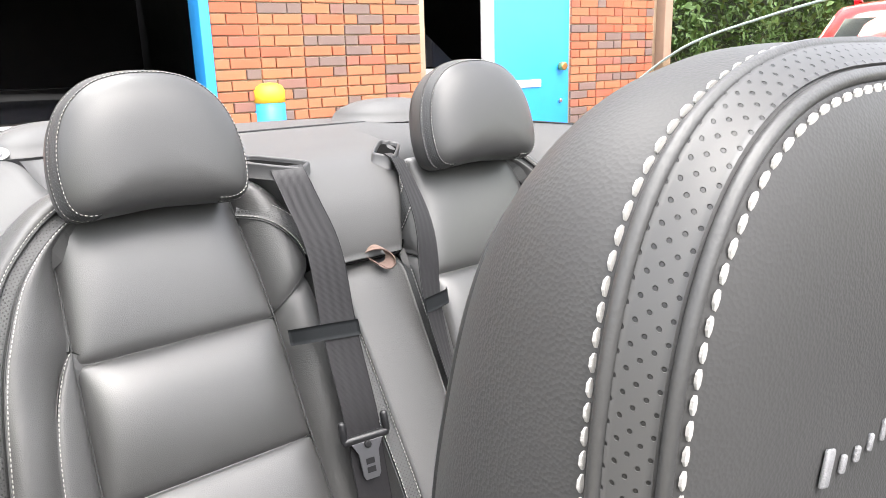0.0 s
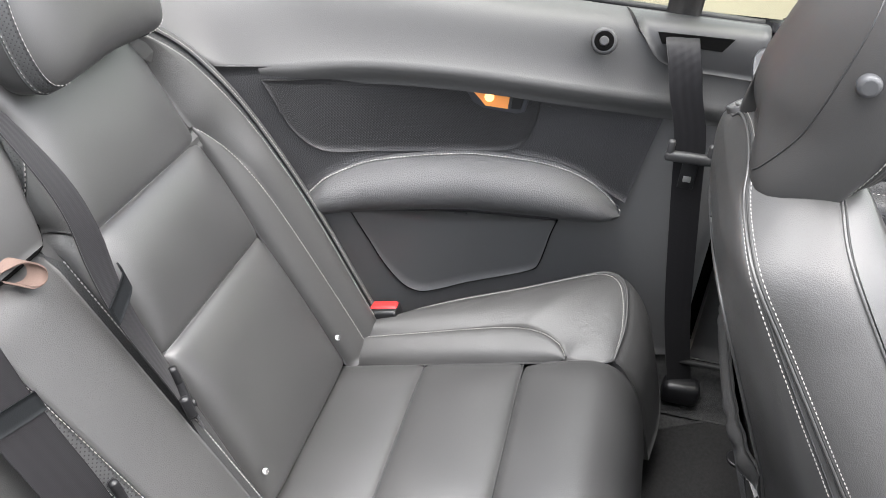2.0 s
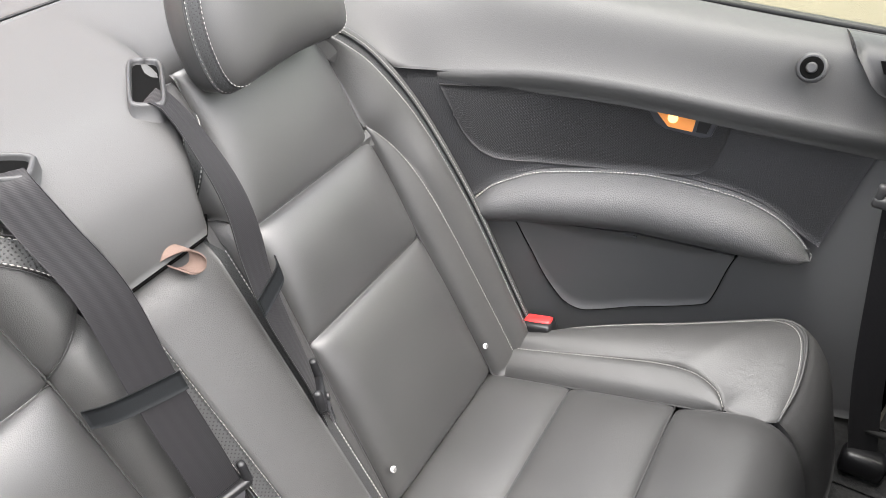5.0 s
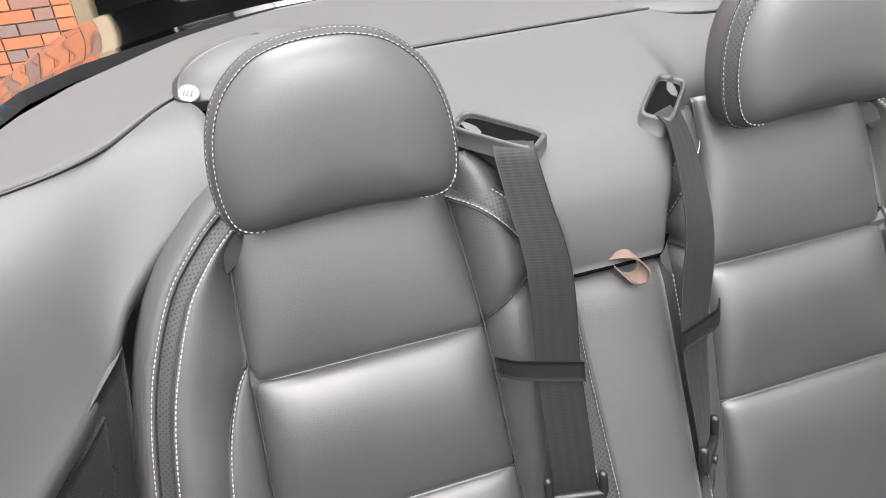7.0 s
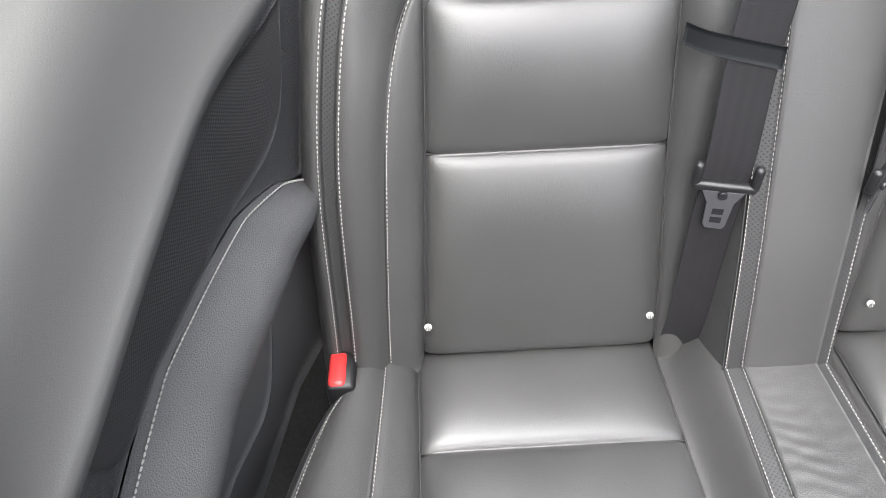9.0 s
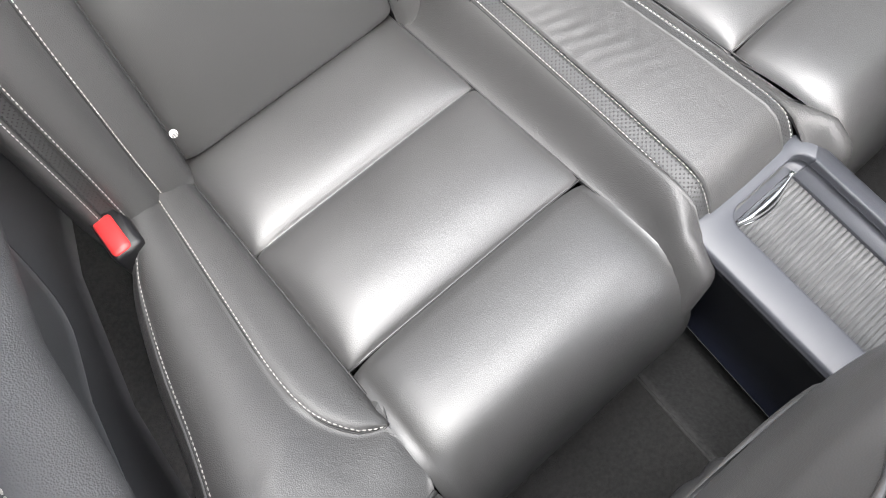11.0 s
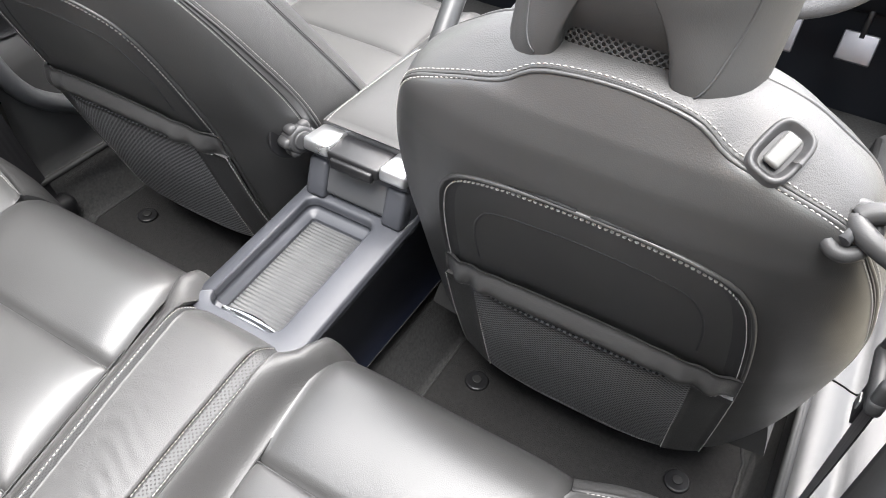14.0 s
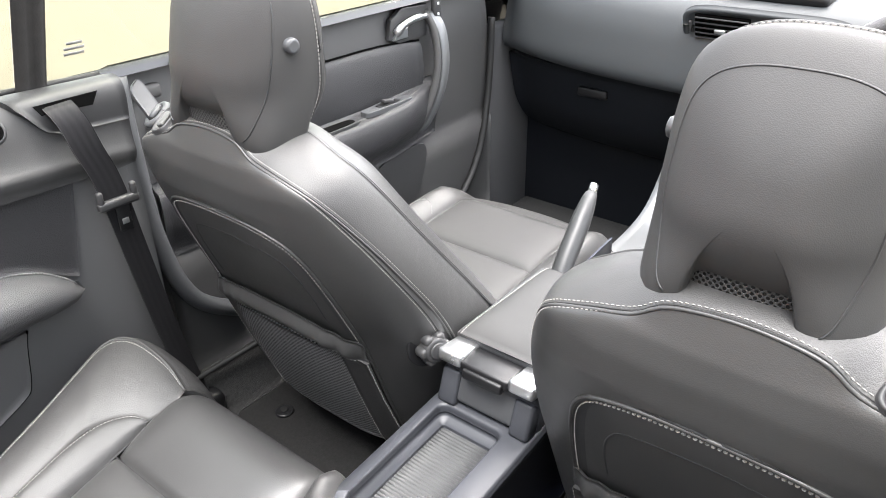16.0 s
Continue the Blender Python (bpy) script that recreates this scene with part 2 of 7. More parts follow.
def even(q, n):
    q = np.array(q, float)
    step = np.r_[0, np.cumsum(np.linalg.norm(np.diff(q, axis=0), axis=1))]
    at = np.linspace(0, step[-1], n)
    return np.stack([np.interp(at, step, q[:, k]) for k in range(q.shape[1])], 1)


def normals(P, out):
    a = np.gradient(P, axis=0)
    b = np.gradient(P, axis=1)
    n = np.cross(a, b)
    n /= np.linalg.norm(n, axis=2, keepdims=True) + 1e-12
    if (n.reshape(-1, 3).mean(0) @ np.array(out, float)) < 0:
        n = -n
    return n


def sheet(P, out, thick=0.012, flat=False):
    """A closed mesh from a grid of places: its face towards out, its back thick metres behind."""
    P = np.array(P, float)
    nu, nv = P.shape[:2]
    n = normals(P, out)
    back = P - n * thick
    verts = np.vstack([P.reshape(-1, 3), back.reshape(-1, 3)])
    flip = np.cross(P[1, 0] - P[0, 0], P[0, 1] - P[0, 0]) @ n[0, 0] < 0
    k = nu * nv
    faces, uvs = [], []
    du = np.r_[0, np.cumsum(np.linalg.norm(np.diff(P[:, nv // 2], axis=0), axis=1))]
    dv = np.r_[0, np.cumsum(np.linalg.norm(np.diff(P[nu // 2], axis=0), axis=1))]

    def quad(a, b, c, d, rev):
        faces.append((d, c, b, a) if rev else (a, b, c, d))

    for i in range(nu - 1):
        for j in range(nv - 1):
            a, b, c, d = i * nv + j, (i + 1) * nv + j, (i + 1) * nv + j + 1, i * nv + j + 1
            quad(a, b, c, d, flip)
            quad(a + k, b + k, c + k, d + k, not flip)
    for i in range(nu - 1):
        for j, rev in ((0, True), (nv - 1, False)):
            a, b = i * nv + j, (i + 1) * nv + j
            quad(a, b, b + k, a + k, (not rev) if not flip else rev)
    for j in range(nv - 1):
        for i, rev in ((0, False), (nu - 1, True)):
            a, b = i * nv + j, i * nv + j + 1
            quad(a, b, b + k, a + k, (not rev) if not flip else rev)
    mesh = bpy.data.meshes.new("sheet")
    mesh.from_pydata([tuple(v) for v in verts], [], faces)
    lay = mesh.uv_layers.new(name="UVMap")
    vi = np.empty(len(mesh.loops), int)
    mesh.loops.foreach_get("vertex_index", vi)
    vi = vi % k
    uv = np.stack([du[vi // nv], dv[vi % nv]], 1)
    lay.data.foreach_set("uv", uv.ravel())
    if not flat:
        mesh.polygons.foreach_set("use_smooth", np.arange(len(mesh.polygons)) < 2 * (nu - 1) * (nv - 1))
    return mesh


def fix(bm):
    bmesh.ops.recalc_face_normals(bm, faces=bm.faces)
    return bm


def block(cx, cy, cz, sx, sy, sz, bevel=0.003, turn=None, seg=2):
    """A box about a centre, with rounded edges."""
    bm = bmesh.new()
    bmesh.ops.create_cube(bm, size=1.0)
    bmesh.ops.scale(bm, vec=(sx, sy, sz), verts=bm.verts)
    if bevel:
        bmesh.ops.bevel(bm, geom=bm.edges[:], offset=min(bevel, 0.45 * min(sx, sy, sz)), segments=seg, profile=0.5, affect="EDGES")
    m = Matrix.Translation((cx, cy, cz)) @ (turn.to_4x4() if turn is not None else Matrix())
    bmesh.ops.transform(bm, matrix=m, verts=bm.verts)
    for f in bm.faces:
        f.smooth = True
    return bm


def tube(points, radius, sides=8, flat=1.0, ends=True):
    """A round bar along a curve."""
    p = np.array(points, float)
    d = np.gradient(p, axis=0)
    d /= np.linalg.norm(d, axis=1, keepdims=True) + 1e-12
    rad = np.broadcast_to(np.array(radius, float), (len(p),))
    up = np.array([0, 0, 1.0]) if abs(d[:, 2]).mean() < 0.9 else np.array([1.0, 0, 0])
    bm = bmesh.new()
    rings = []
    for c, t, r in zip(p, d, rad):
        s = np.cross(t, up)
        s /= np.linalg.norm(s) + 1e-12
        v = np.cross(s, t)
        rings.append([bm.verts.new(c + r * (math.cos(a) * s + flat * math.sin(a) * v)) for a in np.linspace(0, 2 * math.pi, sides, endpoint=False)])
    for a, b in zip(rings, rings[1:]):
        for i in range(sides):
            f = bm.faces.new((a[i], a[(i + 1) % sides], b[(i + 1) % sides], b[i]))
            f.smooth = True
    if ends:
        bm.faces.new(rings[0])
        bm.faces.new(rings[-1])
    return fix(bm)


def disc(c, axis, radius, depth, sides=24, bevel=0.0):
    """A short round peg with its face towards axis."""
    bm = bmesh.new()
    bmesh.ops.create_cone(bm, cap_ends=True, segments=sides, radius1=radius, radius2=radius, depth=depth)
    if bevel:
        bmesh.ops.bevel(bm, geom=[e for e in bm.edges if len(e.link_faces) == 2 and any(len(f.verts) > 4 for f in e.link_faces)], offset=bevel, segments=2, profile=0.5, affect="EDGES")
    q = Vector(axis).to_track_quat("Z", "Y").to_matrix().to_4x4()
    bmesh.ops.transform(bm, matrix=Matrix.Translation(c) @ q, verts=bm.verts)
    for f in bm.faces:
        f.smooth = len(f.verts) <= 4
    return bm


def prism(points, n, depth, bevel=0.0, smooth_sides=False):
    """A flat outline in space, made solid by depth against its normal n."""
    bm = bmesh.new()
    n = Vector(n).normalized()
    top = [bm.verts.new(Vector(p)) for p in points]
    bot = [bm.verts.new(Vector(p) - n * depth) for p in points]
    bm.faces.new(top)
    bm.faces.new(bot[::-1])
    for i in range(len(top)):
        j = (i + 1) % len(top)
        bm.faces.new((top[i], top[j], bot[j], bot[i])).smooth = smooth_sides
    fix(bm)
    if bevel:
        rim = [e for e in bm.edges if all(v in top for v in e.verts)]
        bmesh.ops.bevel(bm, geom=rim, offset=bevel, segments=2, profile=0.6, affect="EDGES")
    return bm


def stitches(line, norm, pitch=0.0056, length=0.0039, width=0.0010):
    """A row of thread stitches along a line on a surface, in one mesh."""
    line, norm = np.array(line, float), np.array(norm, float)
    step = np.r_[0, np.cumsum(np.linalg.norm(np.diff(line, axis=0), axis=1))]
    at = np.arange(pitch / 2, step[-1] - pitch / 2, pitch)
    get = lambda a, s: np.stack([np.interp(s, step, a[:, k]) for k in range(3)], 1)
    c, n = get(line, at), get(norm, at)
    d = get(line, at + 0.001) - get(line, at - 0.001)
    d /= np.linalg.norm(d, axis=1, keepdims=True) + 1e-12
    n /= np.linalg.norm(n, axis=1, keepdims=True) + 1e-12
    s = np.cross(d, n)
    verts, faces = [], []
    for ci, di, ni, si in zip(c, d, n, s):
        k = len(verts)
        for a, wf, h in ((-0.5, 0.55, 0.0002), (-0.22, 1, 0.0010), (0.22, 1, 0.0010), (0.5, 0.55, 0.0002)):
            for w in (-0.5, 0.5):
                verts.append(tuple(ci + di * a * length + si * w * wf * width + ni * h))
                verts.append(tuple(ci + di * a * length + si * w * wf * width - ni * 0.0015))
        for a in range(3):
            o = k + 4 * a
            faces += [(o, o + 4, o + 6, o + 2), (o + 2, o + 6, o + 7, o + 3), (o, o + 1, o + 5, o + 4)]
        faces += [(k, k + 2, k + 3, k + 1), (k + 12, k + 13, k + 15, k + 14)]
    mesh = bpy.data.meshes.new("stitching")
    mesh.from_pydata(verts, [], faces)
    return mesh


def sew(P, out, iu, parent, along=1, name="stitching", **kw):
    """Stitches along one row of a grid of places."""
    n = normals(P, out)
    line, nn = (P[iu], n[iu]) if along == 1 else (P[:, iu], n[:, iu])
    # the dark welt that the row runs beside
    d = np.gradient(np.array(line, float), axis=0)
    d /= np.linalg.norm(d, axis=1, keepdims=True) + 1e-12
    s = np.cross(d, nn)
    turn_ = 1 if iu in (0, 1, 2) else -1
    other = P[iu + turn_] if along == 1 else P[:, iu + turn_]
    s *= -np.sign(np.sum((other - line) * s))
    part("seam", tube(line + s * 0.0034 - nn * 0.0004, 0.0011, 6), SEAMS, parent)
    return part(name, stitches(line, nn, **kw), THREAD, parent, "row of pale contrast stitching")


def puff(u, p=4.0):
    return 1 - np.abs(2 * u - 1) ** p


def lerp(table, z):
    t = np.array(table, float)
    return np.interp(z, t[:, 0], t[:, 1])


def ruled(A, B, place, w, nu=14, us=None):
    """A patch between two curves of (x, z); w(u, v) lifts it off the plane that place() knows."""
    A, B = np.array(A), np.array(B)
    us = np.linspace(0, 1, nu) if us is None else us
    P = np.empty((len(us), len(A), 3))
    vs = np.linspace(0, 1, len(A))
    for i, u in enumerate(us):
        q = A * (1 - u) + B * u
        for j, v in enumerate(vs):
            P[i, j] = place(q[j, 0], q[j, 1], w(u, v))
    return P


def bunched(n, k=0.75):
    """Even steps from 0 to 1, drawn together at both ends."""
    t = np.linspace(0, 1, n)
    return (1 - k) * t + k * (0.5 - 0.5 * np.cos(math.pi * t))


def tuck(d, deep=0.0085, soft=0.0042):
    """How far padding is drawn in at a distance d from its seam."""
    return -deep * math.exp(-max(0.0, d) / soft)


# ---------------------------------------------------------------- the rear bench
def back_place(sg):
    """Place on a rear backrest: x from the middle, the height z on its plane, w in front of it."""
    def place(x, z, w):
        s = (z - 0.58) / 0.904
        return (sg * x, 0.01 + 0.427 * s - 0.904 * w, 0.58 + 0.904 * s + 0.427 * w)
    return place


def cushion_place(sg):
    """Place on a rear cushion: x from the middle, y along the car, h above its plane."""
    def place(x, y, h):
        return (sg * x, y + 0.287 * h, 0.554 + 0.30 * (-0.15 - y) + 0.958 * h)
    return place


SEAMS = leather("seam_leather", (0.020, 0.020, 0.020), 0.7)
BACK_OUT, SEAT_OUT = (0, -0.9, 0.43), (0, 0.29, 0.96)
INNER = [(0.50, 0.121), (0.55, 0.124), (0.80, 0.138), (0.94, 0.142), (1.0, 0.148), (1.14, 0.165)]
OUTER = [(0.50, 0.430), (0.555, 0.425), (0.80, 0.411), (0.94, 0.405), (1.0, 0.402), (1.14, 0.395)]
HORN = [(0.472, 0.51), (0.468, 0.60), (0.458, 0.75), (0.449, 0.84), (0.436, 0.90), (0.419, 0.94), (0.406, 0.958)]
STRIP = [(0.517, 0.51), (0.514, 0.60), (0.511, 0.75), (0.500, 0.854), (0.481, 0.950), (0.450, 1.024), (0.420, 1.062), (0.385, 1.092), (0.345, 1.112)]


def offset_curve(curve, d):
    """A plane curve moved sideways by d."""
    c = np.array(curve, float)
    t = np.gradient(c, axis=0)
    t /= np.linalg.norm(t, axis=1, keepdims=True)
    return c + d * np.stack([t[:, 1], -t[:, 0]], 1)


def rear_backrest(seat, sg):
    place = back_place(sg)
    # three padded panels down the middle
    for z0, z1, rise in ((0.525, 0.784, 0.017), (0.784, 0.940, 0.016), (0.940, 1.125, 0.014)):
        vz = bunched(30, 0.9)
        z = z0 + (z1 - z0) * vz
        A = np.stack([lerp(INNER, z), z], 1)
        B = np.stack([lerp(OUTER, z), z], 1)

        def swell(u, t):
            v = vz[int(round(t * 29))]
            du, dv = min(u, 1 - u) * 0.27, min(v, 1 - v) * (z1 - z0)
            fall = ((v - 0.60) / 0.60) ** 2 if v < 0.60 else ((v - 0.60) / 0.40) ** 2.2
            return -0.006 + rise * (1 - fall) * (1 - abs(2 * u - 1) ** 6) + 0.004 * (1 - abs(2 * u - 1) ** 10) + tuck(du, 0.006) + tuck(dv, 0.007)

        P = ruled(A, B, place, swell, us=bunched(34, 0.9))
        part("backrest_panel", sheet(P, BACK_OUT, 0.03), LEATHER, seat)
        if z0 > 0.6:
            part("seam", tube([place(x, z0, -0.0110) for x in np.linspace(lerp(INNER, z0), lerp(OUTER, z0), 16)], 0.0013, 6), SEAMS, seat)
    zl = np.linspace(0.53, 1.12, 40)
    for edge_ in (INNER, OUTER):
        part("seam", tube([place(lerp(edge_, z), z, -0.0105) for z in zl], 0.0013, 6), SEAMS, seat)
    # slim pad between the middle and the curved seam
    horn = smooth(HORN, 30)
    edge = np.stack([lerp(OUTER, horn[:, 1]), horn[:, 1]], 1)
    P = ruled(edge, horn, place, lambda u, v: (-0.006 + 0.024 * u**0.6 * (1 - v**6)) + 0.004 * puff(u) + tuck(u * 0.05, 0.006), us=bunched(16))
    part("inner_bolster", sheet(P, BACK_OUT, 0.03), BOLSTER, seat)
    sew(P, BACK_OUT, -2, seat)
    # broad side bolster, its perforated band and the roll behind it
    strip = smooth(STRIP, 46)
    left = np.vstack([horn, np.stack([lerp(OUTER, np.linspace(0.965, 1.055, 13)), np.linspace(0.965, 1.055, 13)], 1), [(0.392, 1.072), (0.366, 1.092), (0.335, 1.104)]])
    left = even(left, 46)
    P = ruled(left, strip, place, lambda u, v: lerp([(0, 0.016), (0.56, 0.014), (0.68, -0.009), (0.9, -0.014), (1, -0.040)], v) * (1 - u) + u * (0.030 - 0.02 * v**4) + 0.012 * puff(u, 2.5), 16)
    part("side_bolster", sheet(P, BACK_OUT, 0.03), BOLSTER, seat)
    sew(P, BACK_OUT, -2, seat)
    out = offset_curve(strip, 0.017)
    P = ruled(strip, out, place, lambda u, v: 0.0275 - 0.02 * v**4 - 0.006 * u - 0.003 * puff(u, 8), 8)
    part("perforated_band", sheet(P, BACK_OUT, 0.02), PERF, seat, "finely perforated leather band")
    far = offset_curve(strip, 0.052)
    P = ruled(out, far, place, lambda u, v: 0.0245 - 0.02 * v**4 + 0.006 * puff(u, 2) - 0.085 * u**2.4, 14)
    part("bolster_roll", sheet(P, BACK_OUT, 0.02), BOLSTER, seat)
    sew(P, BACK_OUT, 1, seat)
    # towards the middle of the car
    z = np.linspace(0.50, 0.945, 34)
    A = np.stack([lerp(INNER, z), z], 1)
    zb = np.linspace(0.50, 0.990, 34)
    B = np.stack([np.interp(zb, [0.5, 0.8, 0.92, 0.99], [0.070, 0.074, 0.080, 0.088]), zb], 1)
    P = ruled(A, B, place, lambda u, v: -0.006 + (0.014 + 0.022 * min(1, max(0, (v - 0.45) / 0.35))) * puff(0.5 * u, 3) - 0.02 * u**3 + tuck(u * 0.06, 0.006) + tuck((1 - v) * 0.45, 0.012, 0.010), us=bunched(16))
    part("inner_side", sheet(P, BACK_OUT, 0.04), BOLSTER, seat)
    z = np.linspace(0.945, 1.118, 26)
    A = np.stack([lerp(INNER, z), z], 1)
    zb = np.linspace(0.990, 1.118, 26)
    B = np.stack([np.interp(zb, [0.99, 1.04, 1.085, 1.118], [0.078, 0.080, 0.094, 0.118]), zb], 1)
    P = ruled(A, B, place, lambda u, v: -0.006 + 0.040 * puff(0.5 * u, 3) - 0.024 * u**4 - 0.02 * v**8 + tuck(u * 0.07, 0.006) + tuck(v * 0.15, 0.012, 0.010), us=bunched(16))
    part("inner_shoulder", sheet(P, BACK_OUT, 0.04), BOLSTER, seat)
    part("seam", tube([place(0.142 + (0.082 - 0.142) * t, 0.945 + 0.045 * t, -0.010 + 0.034 * puff(0.5 * t, 3) - 0.02 * t**3) for t in np.linspace(0, 1, 12)], 0.0013, 6), SEAMS, seat)
    a = smooth([(0.160, 1.078), (0.131, 1.061), (0.105, 1.036), (0.081, 1.005)], 20)
    b = offset_curve(a, 0.022)
    P = ruled(a, b, place, lambda u, v: -0.006 + 0.046 * puff(0.5 * v, 3) - 0.024 * v**4 + 0.002 * puff(u, 6), 6)
    part("shoulder_band", sheet(P, BACK_OUT, 0.012), PERF, seat, "finely perforated leather band")
    sew(P, BACK_OUT, 0, seat)
    sew(P, BACK_OUT, -1, seat)
    # child-seat anchor buttons at the foot
    for x in (0.14, 0.42):
        c = Vector(place(x, 0.580, 0.0115))
        tag = part("anchor_badge", disc(c, BACK_OUT, 0.0046, 0.005, 20, 0.0012), WHITE, seat, "round white child-seat anchor badge")
        for dx, h in ((-0.0024, 0.0045), (0.0, 0.0065), (0.0024, 0.004)):
            q = Vector(place(x + dx, 0.580, 0.0145))
            part("print", block(q.x, q.y, q.z, 0.0016, 0.0012, h, 0.0002, Matrix.Rotation(radians(-25), 3, "X")), GREY, tag)


def rear_cushion(seat, sg):
    place = cushion_place(sg)
    # three padded panels, the front one rolled over the edge
    for y0, y1, rise in ((0.035, -0.147, 0.013), (-0.147, -0.312, 0.014)):
        vy = bunched(28, 0.9)
        y = y0 + (y1 - y0) * vy
        A = np.stack([np.interp(y, [-0.45, 0.03], [0.117, 0.120]), y], 1)
        B = np.stack([np.full_like(y, 0.437), y], 1)

        def swell(u, t):
            v = vy[int(round(t * 27))]
            du, dv = min(u, 1 - u) * 0.32, min(v, 1 - v) * abs(y1 - y0)
            return -0.004 + rise * puff(0.02 + 0.96 * v, 2.6) * (1 - abs(2 * u - 1) ** 6) + 0.003 * (1 - abs(2 * u - 1) ** 10) + tuck(du, 0.006) + tuck(dv, 0.006)

        P = ruled(A, B, place, swell, us=bunched(34, 0.9))
        part("cushion_panel", sheet(P, SEAT_OUT, 0.03), LEATHER, seat)
    for y in (-0.147, -0.312):
        part("seam", tube([place(x, y, -0.0085) for x in np.linspace(0.119, 0.437, 16)], 0.0013, 6), SEAMS, seat)
    for x in (0.1195, 0.437):
        part("seam", tube([place(x, y, -0.0085) for y in np.linspace(0.02, -0.34, 30)], 0.0013, 6), SEAMS, seat)
    prof = smooth([(-0.312, -0.010), (-0.3145, -0.004), (-0.322, 0.003), (-0.37, 0.010), (-0.42, 0.008), (-0.452, -0.012), (-0.472, -0.055), (-0.478, -0.12), (-0.470, -0.22)], 30)
    us = np.linspace(0, 1, 24)
    P = np.array([[place(0.117 + (0.437 + 0.012 * v - 0.117) * u, y, h - 0.016 * (1 - puff(u, 9))) for v, (y, h) in zip(np.linspace(0, 1, 30), prof)] for u in us])
    part("cushion_front", sheet(P, (0, -0.6, 0.7), 0.03), LEATHER, seat)
    # outer pads: the curved seam, then the flared edge
    horn = smooth([(0.474, 0.03), (0.480, -0.08), (0.488, -0.197), (0.493, -0.28), (0.487, -0.33), (0.465, -0.366), (0.440, -0.378)], 34)
    edge = np.stack([np.full(34, 0.437), np.linspace(0.03, -0.378, 34)], 1)
    P = ruled(edge, horn, place, lambda u, v: -0.004 + 0.028 * u**0.7 * (1 - v**8) + 0.005 * puff(u) + tuck(u * 0.05, 0.006), us=bunched(16))
    part("cushion_pad", sheet(P, SEAT_OUT, 0.03), BOLSTER, seat)
    sew(P, SEAT_OUT, -2, seat)
    rim = smooth([(0.520, 0.02), (0.522, -0.06), (0.548, -0.12), (0.572, -0.20), (0.592, -0.29), (0.614, -0.37), (0.626, -0.420), (0.617, -0.450), (0.582, -0.464), (0.51, -0.464), (0.444, -0.448)], 60)
    inner = even(np.vstack([horn, [(0.438, -0.395), (0.438, -0.415), (0.439, -0.436)]]), 60)
    rim_h = lambda v: lerp([(0, 0.026), (0.70, 0.026), (0.80, 0.018), (1, -0.014)], v)
    P = ruled(inner, rim, place, lambda u, v: lerp([(0, 0.022), (0.70, 0.022), (0.87, -0.003), (1, -0.012)], v) * (1 - u) + u * rim_h(v) + 0.014 * puff(u, 2.4) * (1 - v**8), 18)
    part("cushion_side", sheet(P, SEAT_OUT, 0.02), BOLSTER, seat)
    sew(P, SEAT_OUT, -2, seat)
    rows = []
    for u in np.linspace(0, 1, 14):
        q = offset_curve(rim, -0.030 * math.sin(math.pi * min(0.5, 0.85 * u)))
        rows.append([place(x, y, rim_h(v) - 0.22 * u**1.5) for (x, y), v in zip(q, np.linspace(0, 1, 60))])
    part("cushion_edge", sheet(np.array(rows), (sg * 0.6, -0.5, 0.3), 0.02), BOLSTER, seat)
    part("piping", tube(P[-1] + np.array([0, 0, 0.0005]), 0.0022, 6), BOLSTER, seat)
    part("cushion_core", block(sg * 0.48, -0.30, 0.48, 0.12, 0.20, 0.16, 0.02), BOLSTER, seat)
    # red release button in its well
    bx, by, bz = 0.530, -0.045, 0.560
    well = part("buckle", block(sg * bx, by, bz - 0.012, 0.036, 0.070, 0.05, 0.006, Matrix.Rotation(radians(-14), 3, "X")), BLACK, seat, "black seat-belt buckle with a red button")
    part("button", block(sg * (bx + 0.004), by - 0.002, bz + 0.008, 0.023, 0.052, 0.018, 0.006, Matrix.Rotation(radians(-14), 3, "X"), 3), RED, well, "red push button")


bench = thing("rear_bench", "dark grey leather rear bench with pale stitching, shaped for two", "seat", (0, 0.02, 0.36))
part("backrest_shell", prism([back_place(1)(x, z, -0.045) for x, z in ((-0.50, 0.48), (0.50, 0.48), (0.47, 0.95), (0.36, 1.08), (-0.36, 1.08), (-0.47, 0.95))], BACK_OUT, 0.01), BLACK, bench)
for side in (-1, 1):
    rear_backrest(bench, side)
    rear_cushion(bench, side)

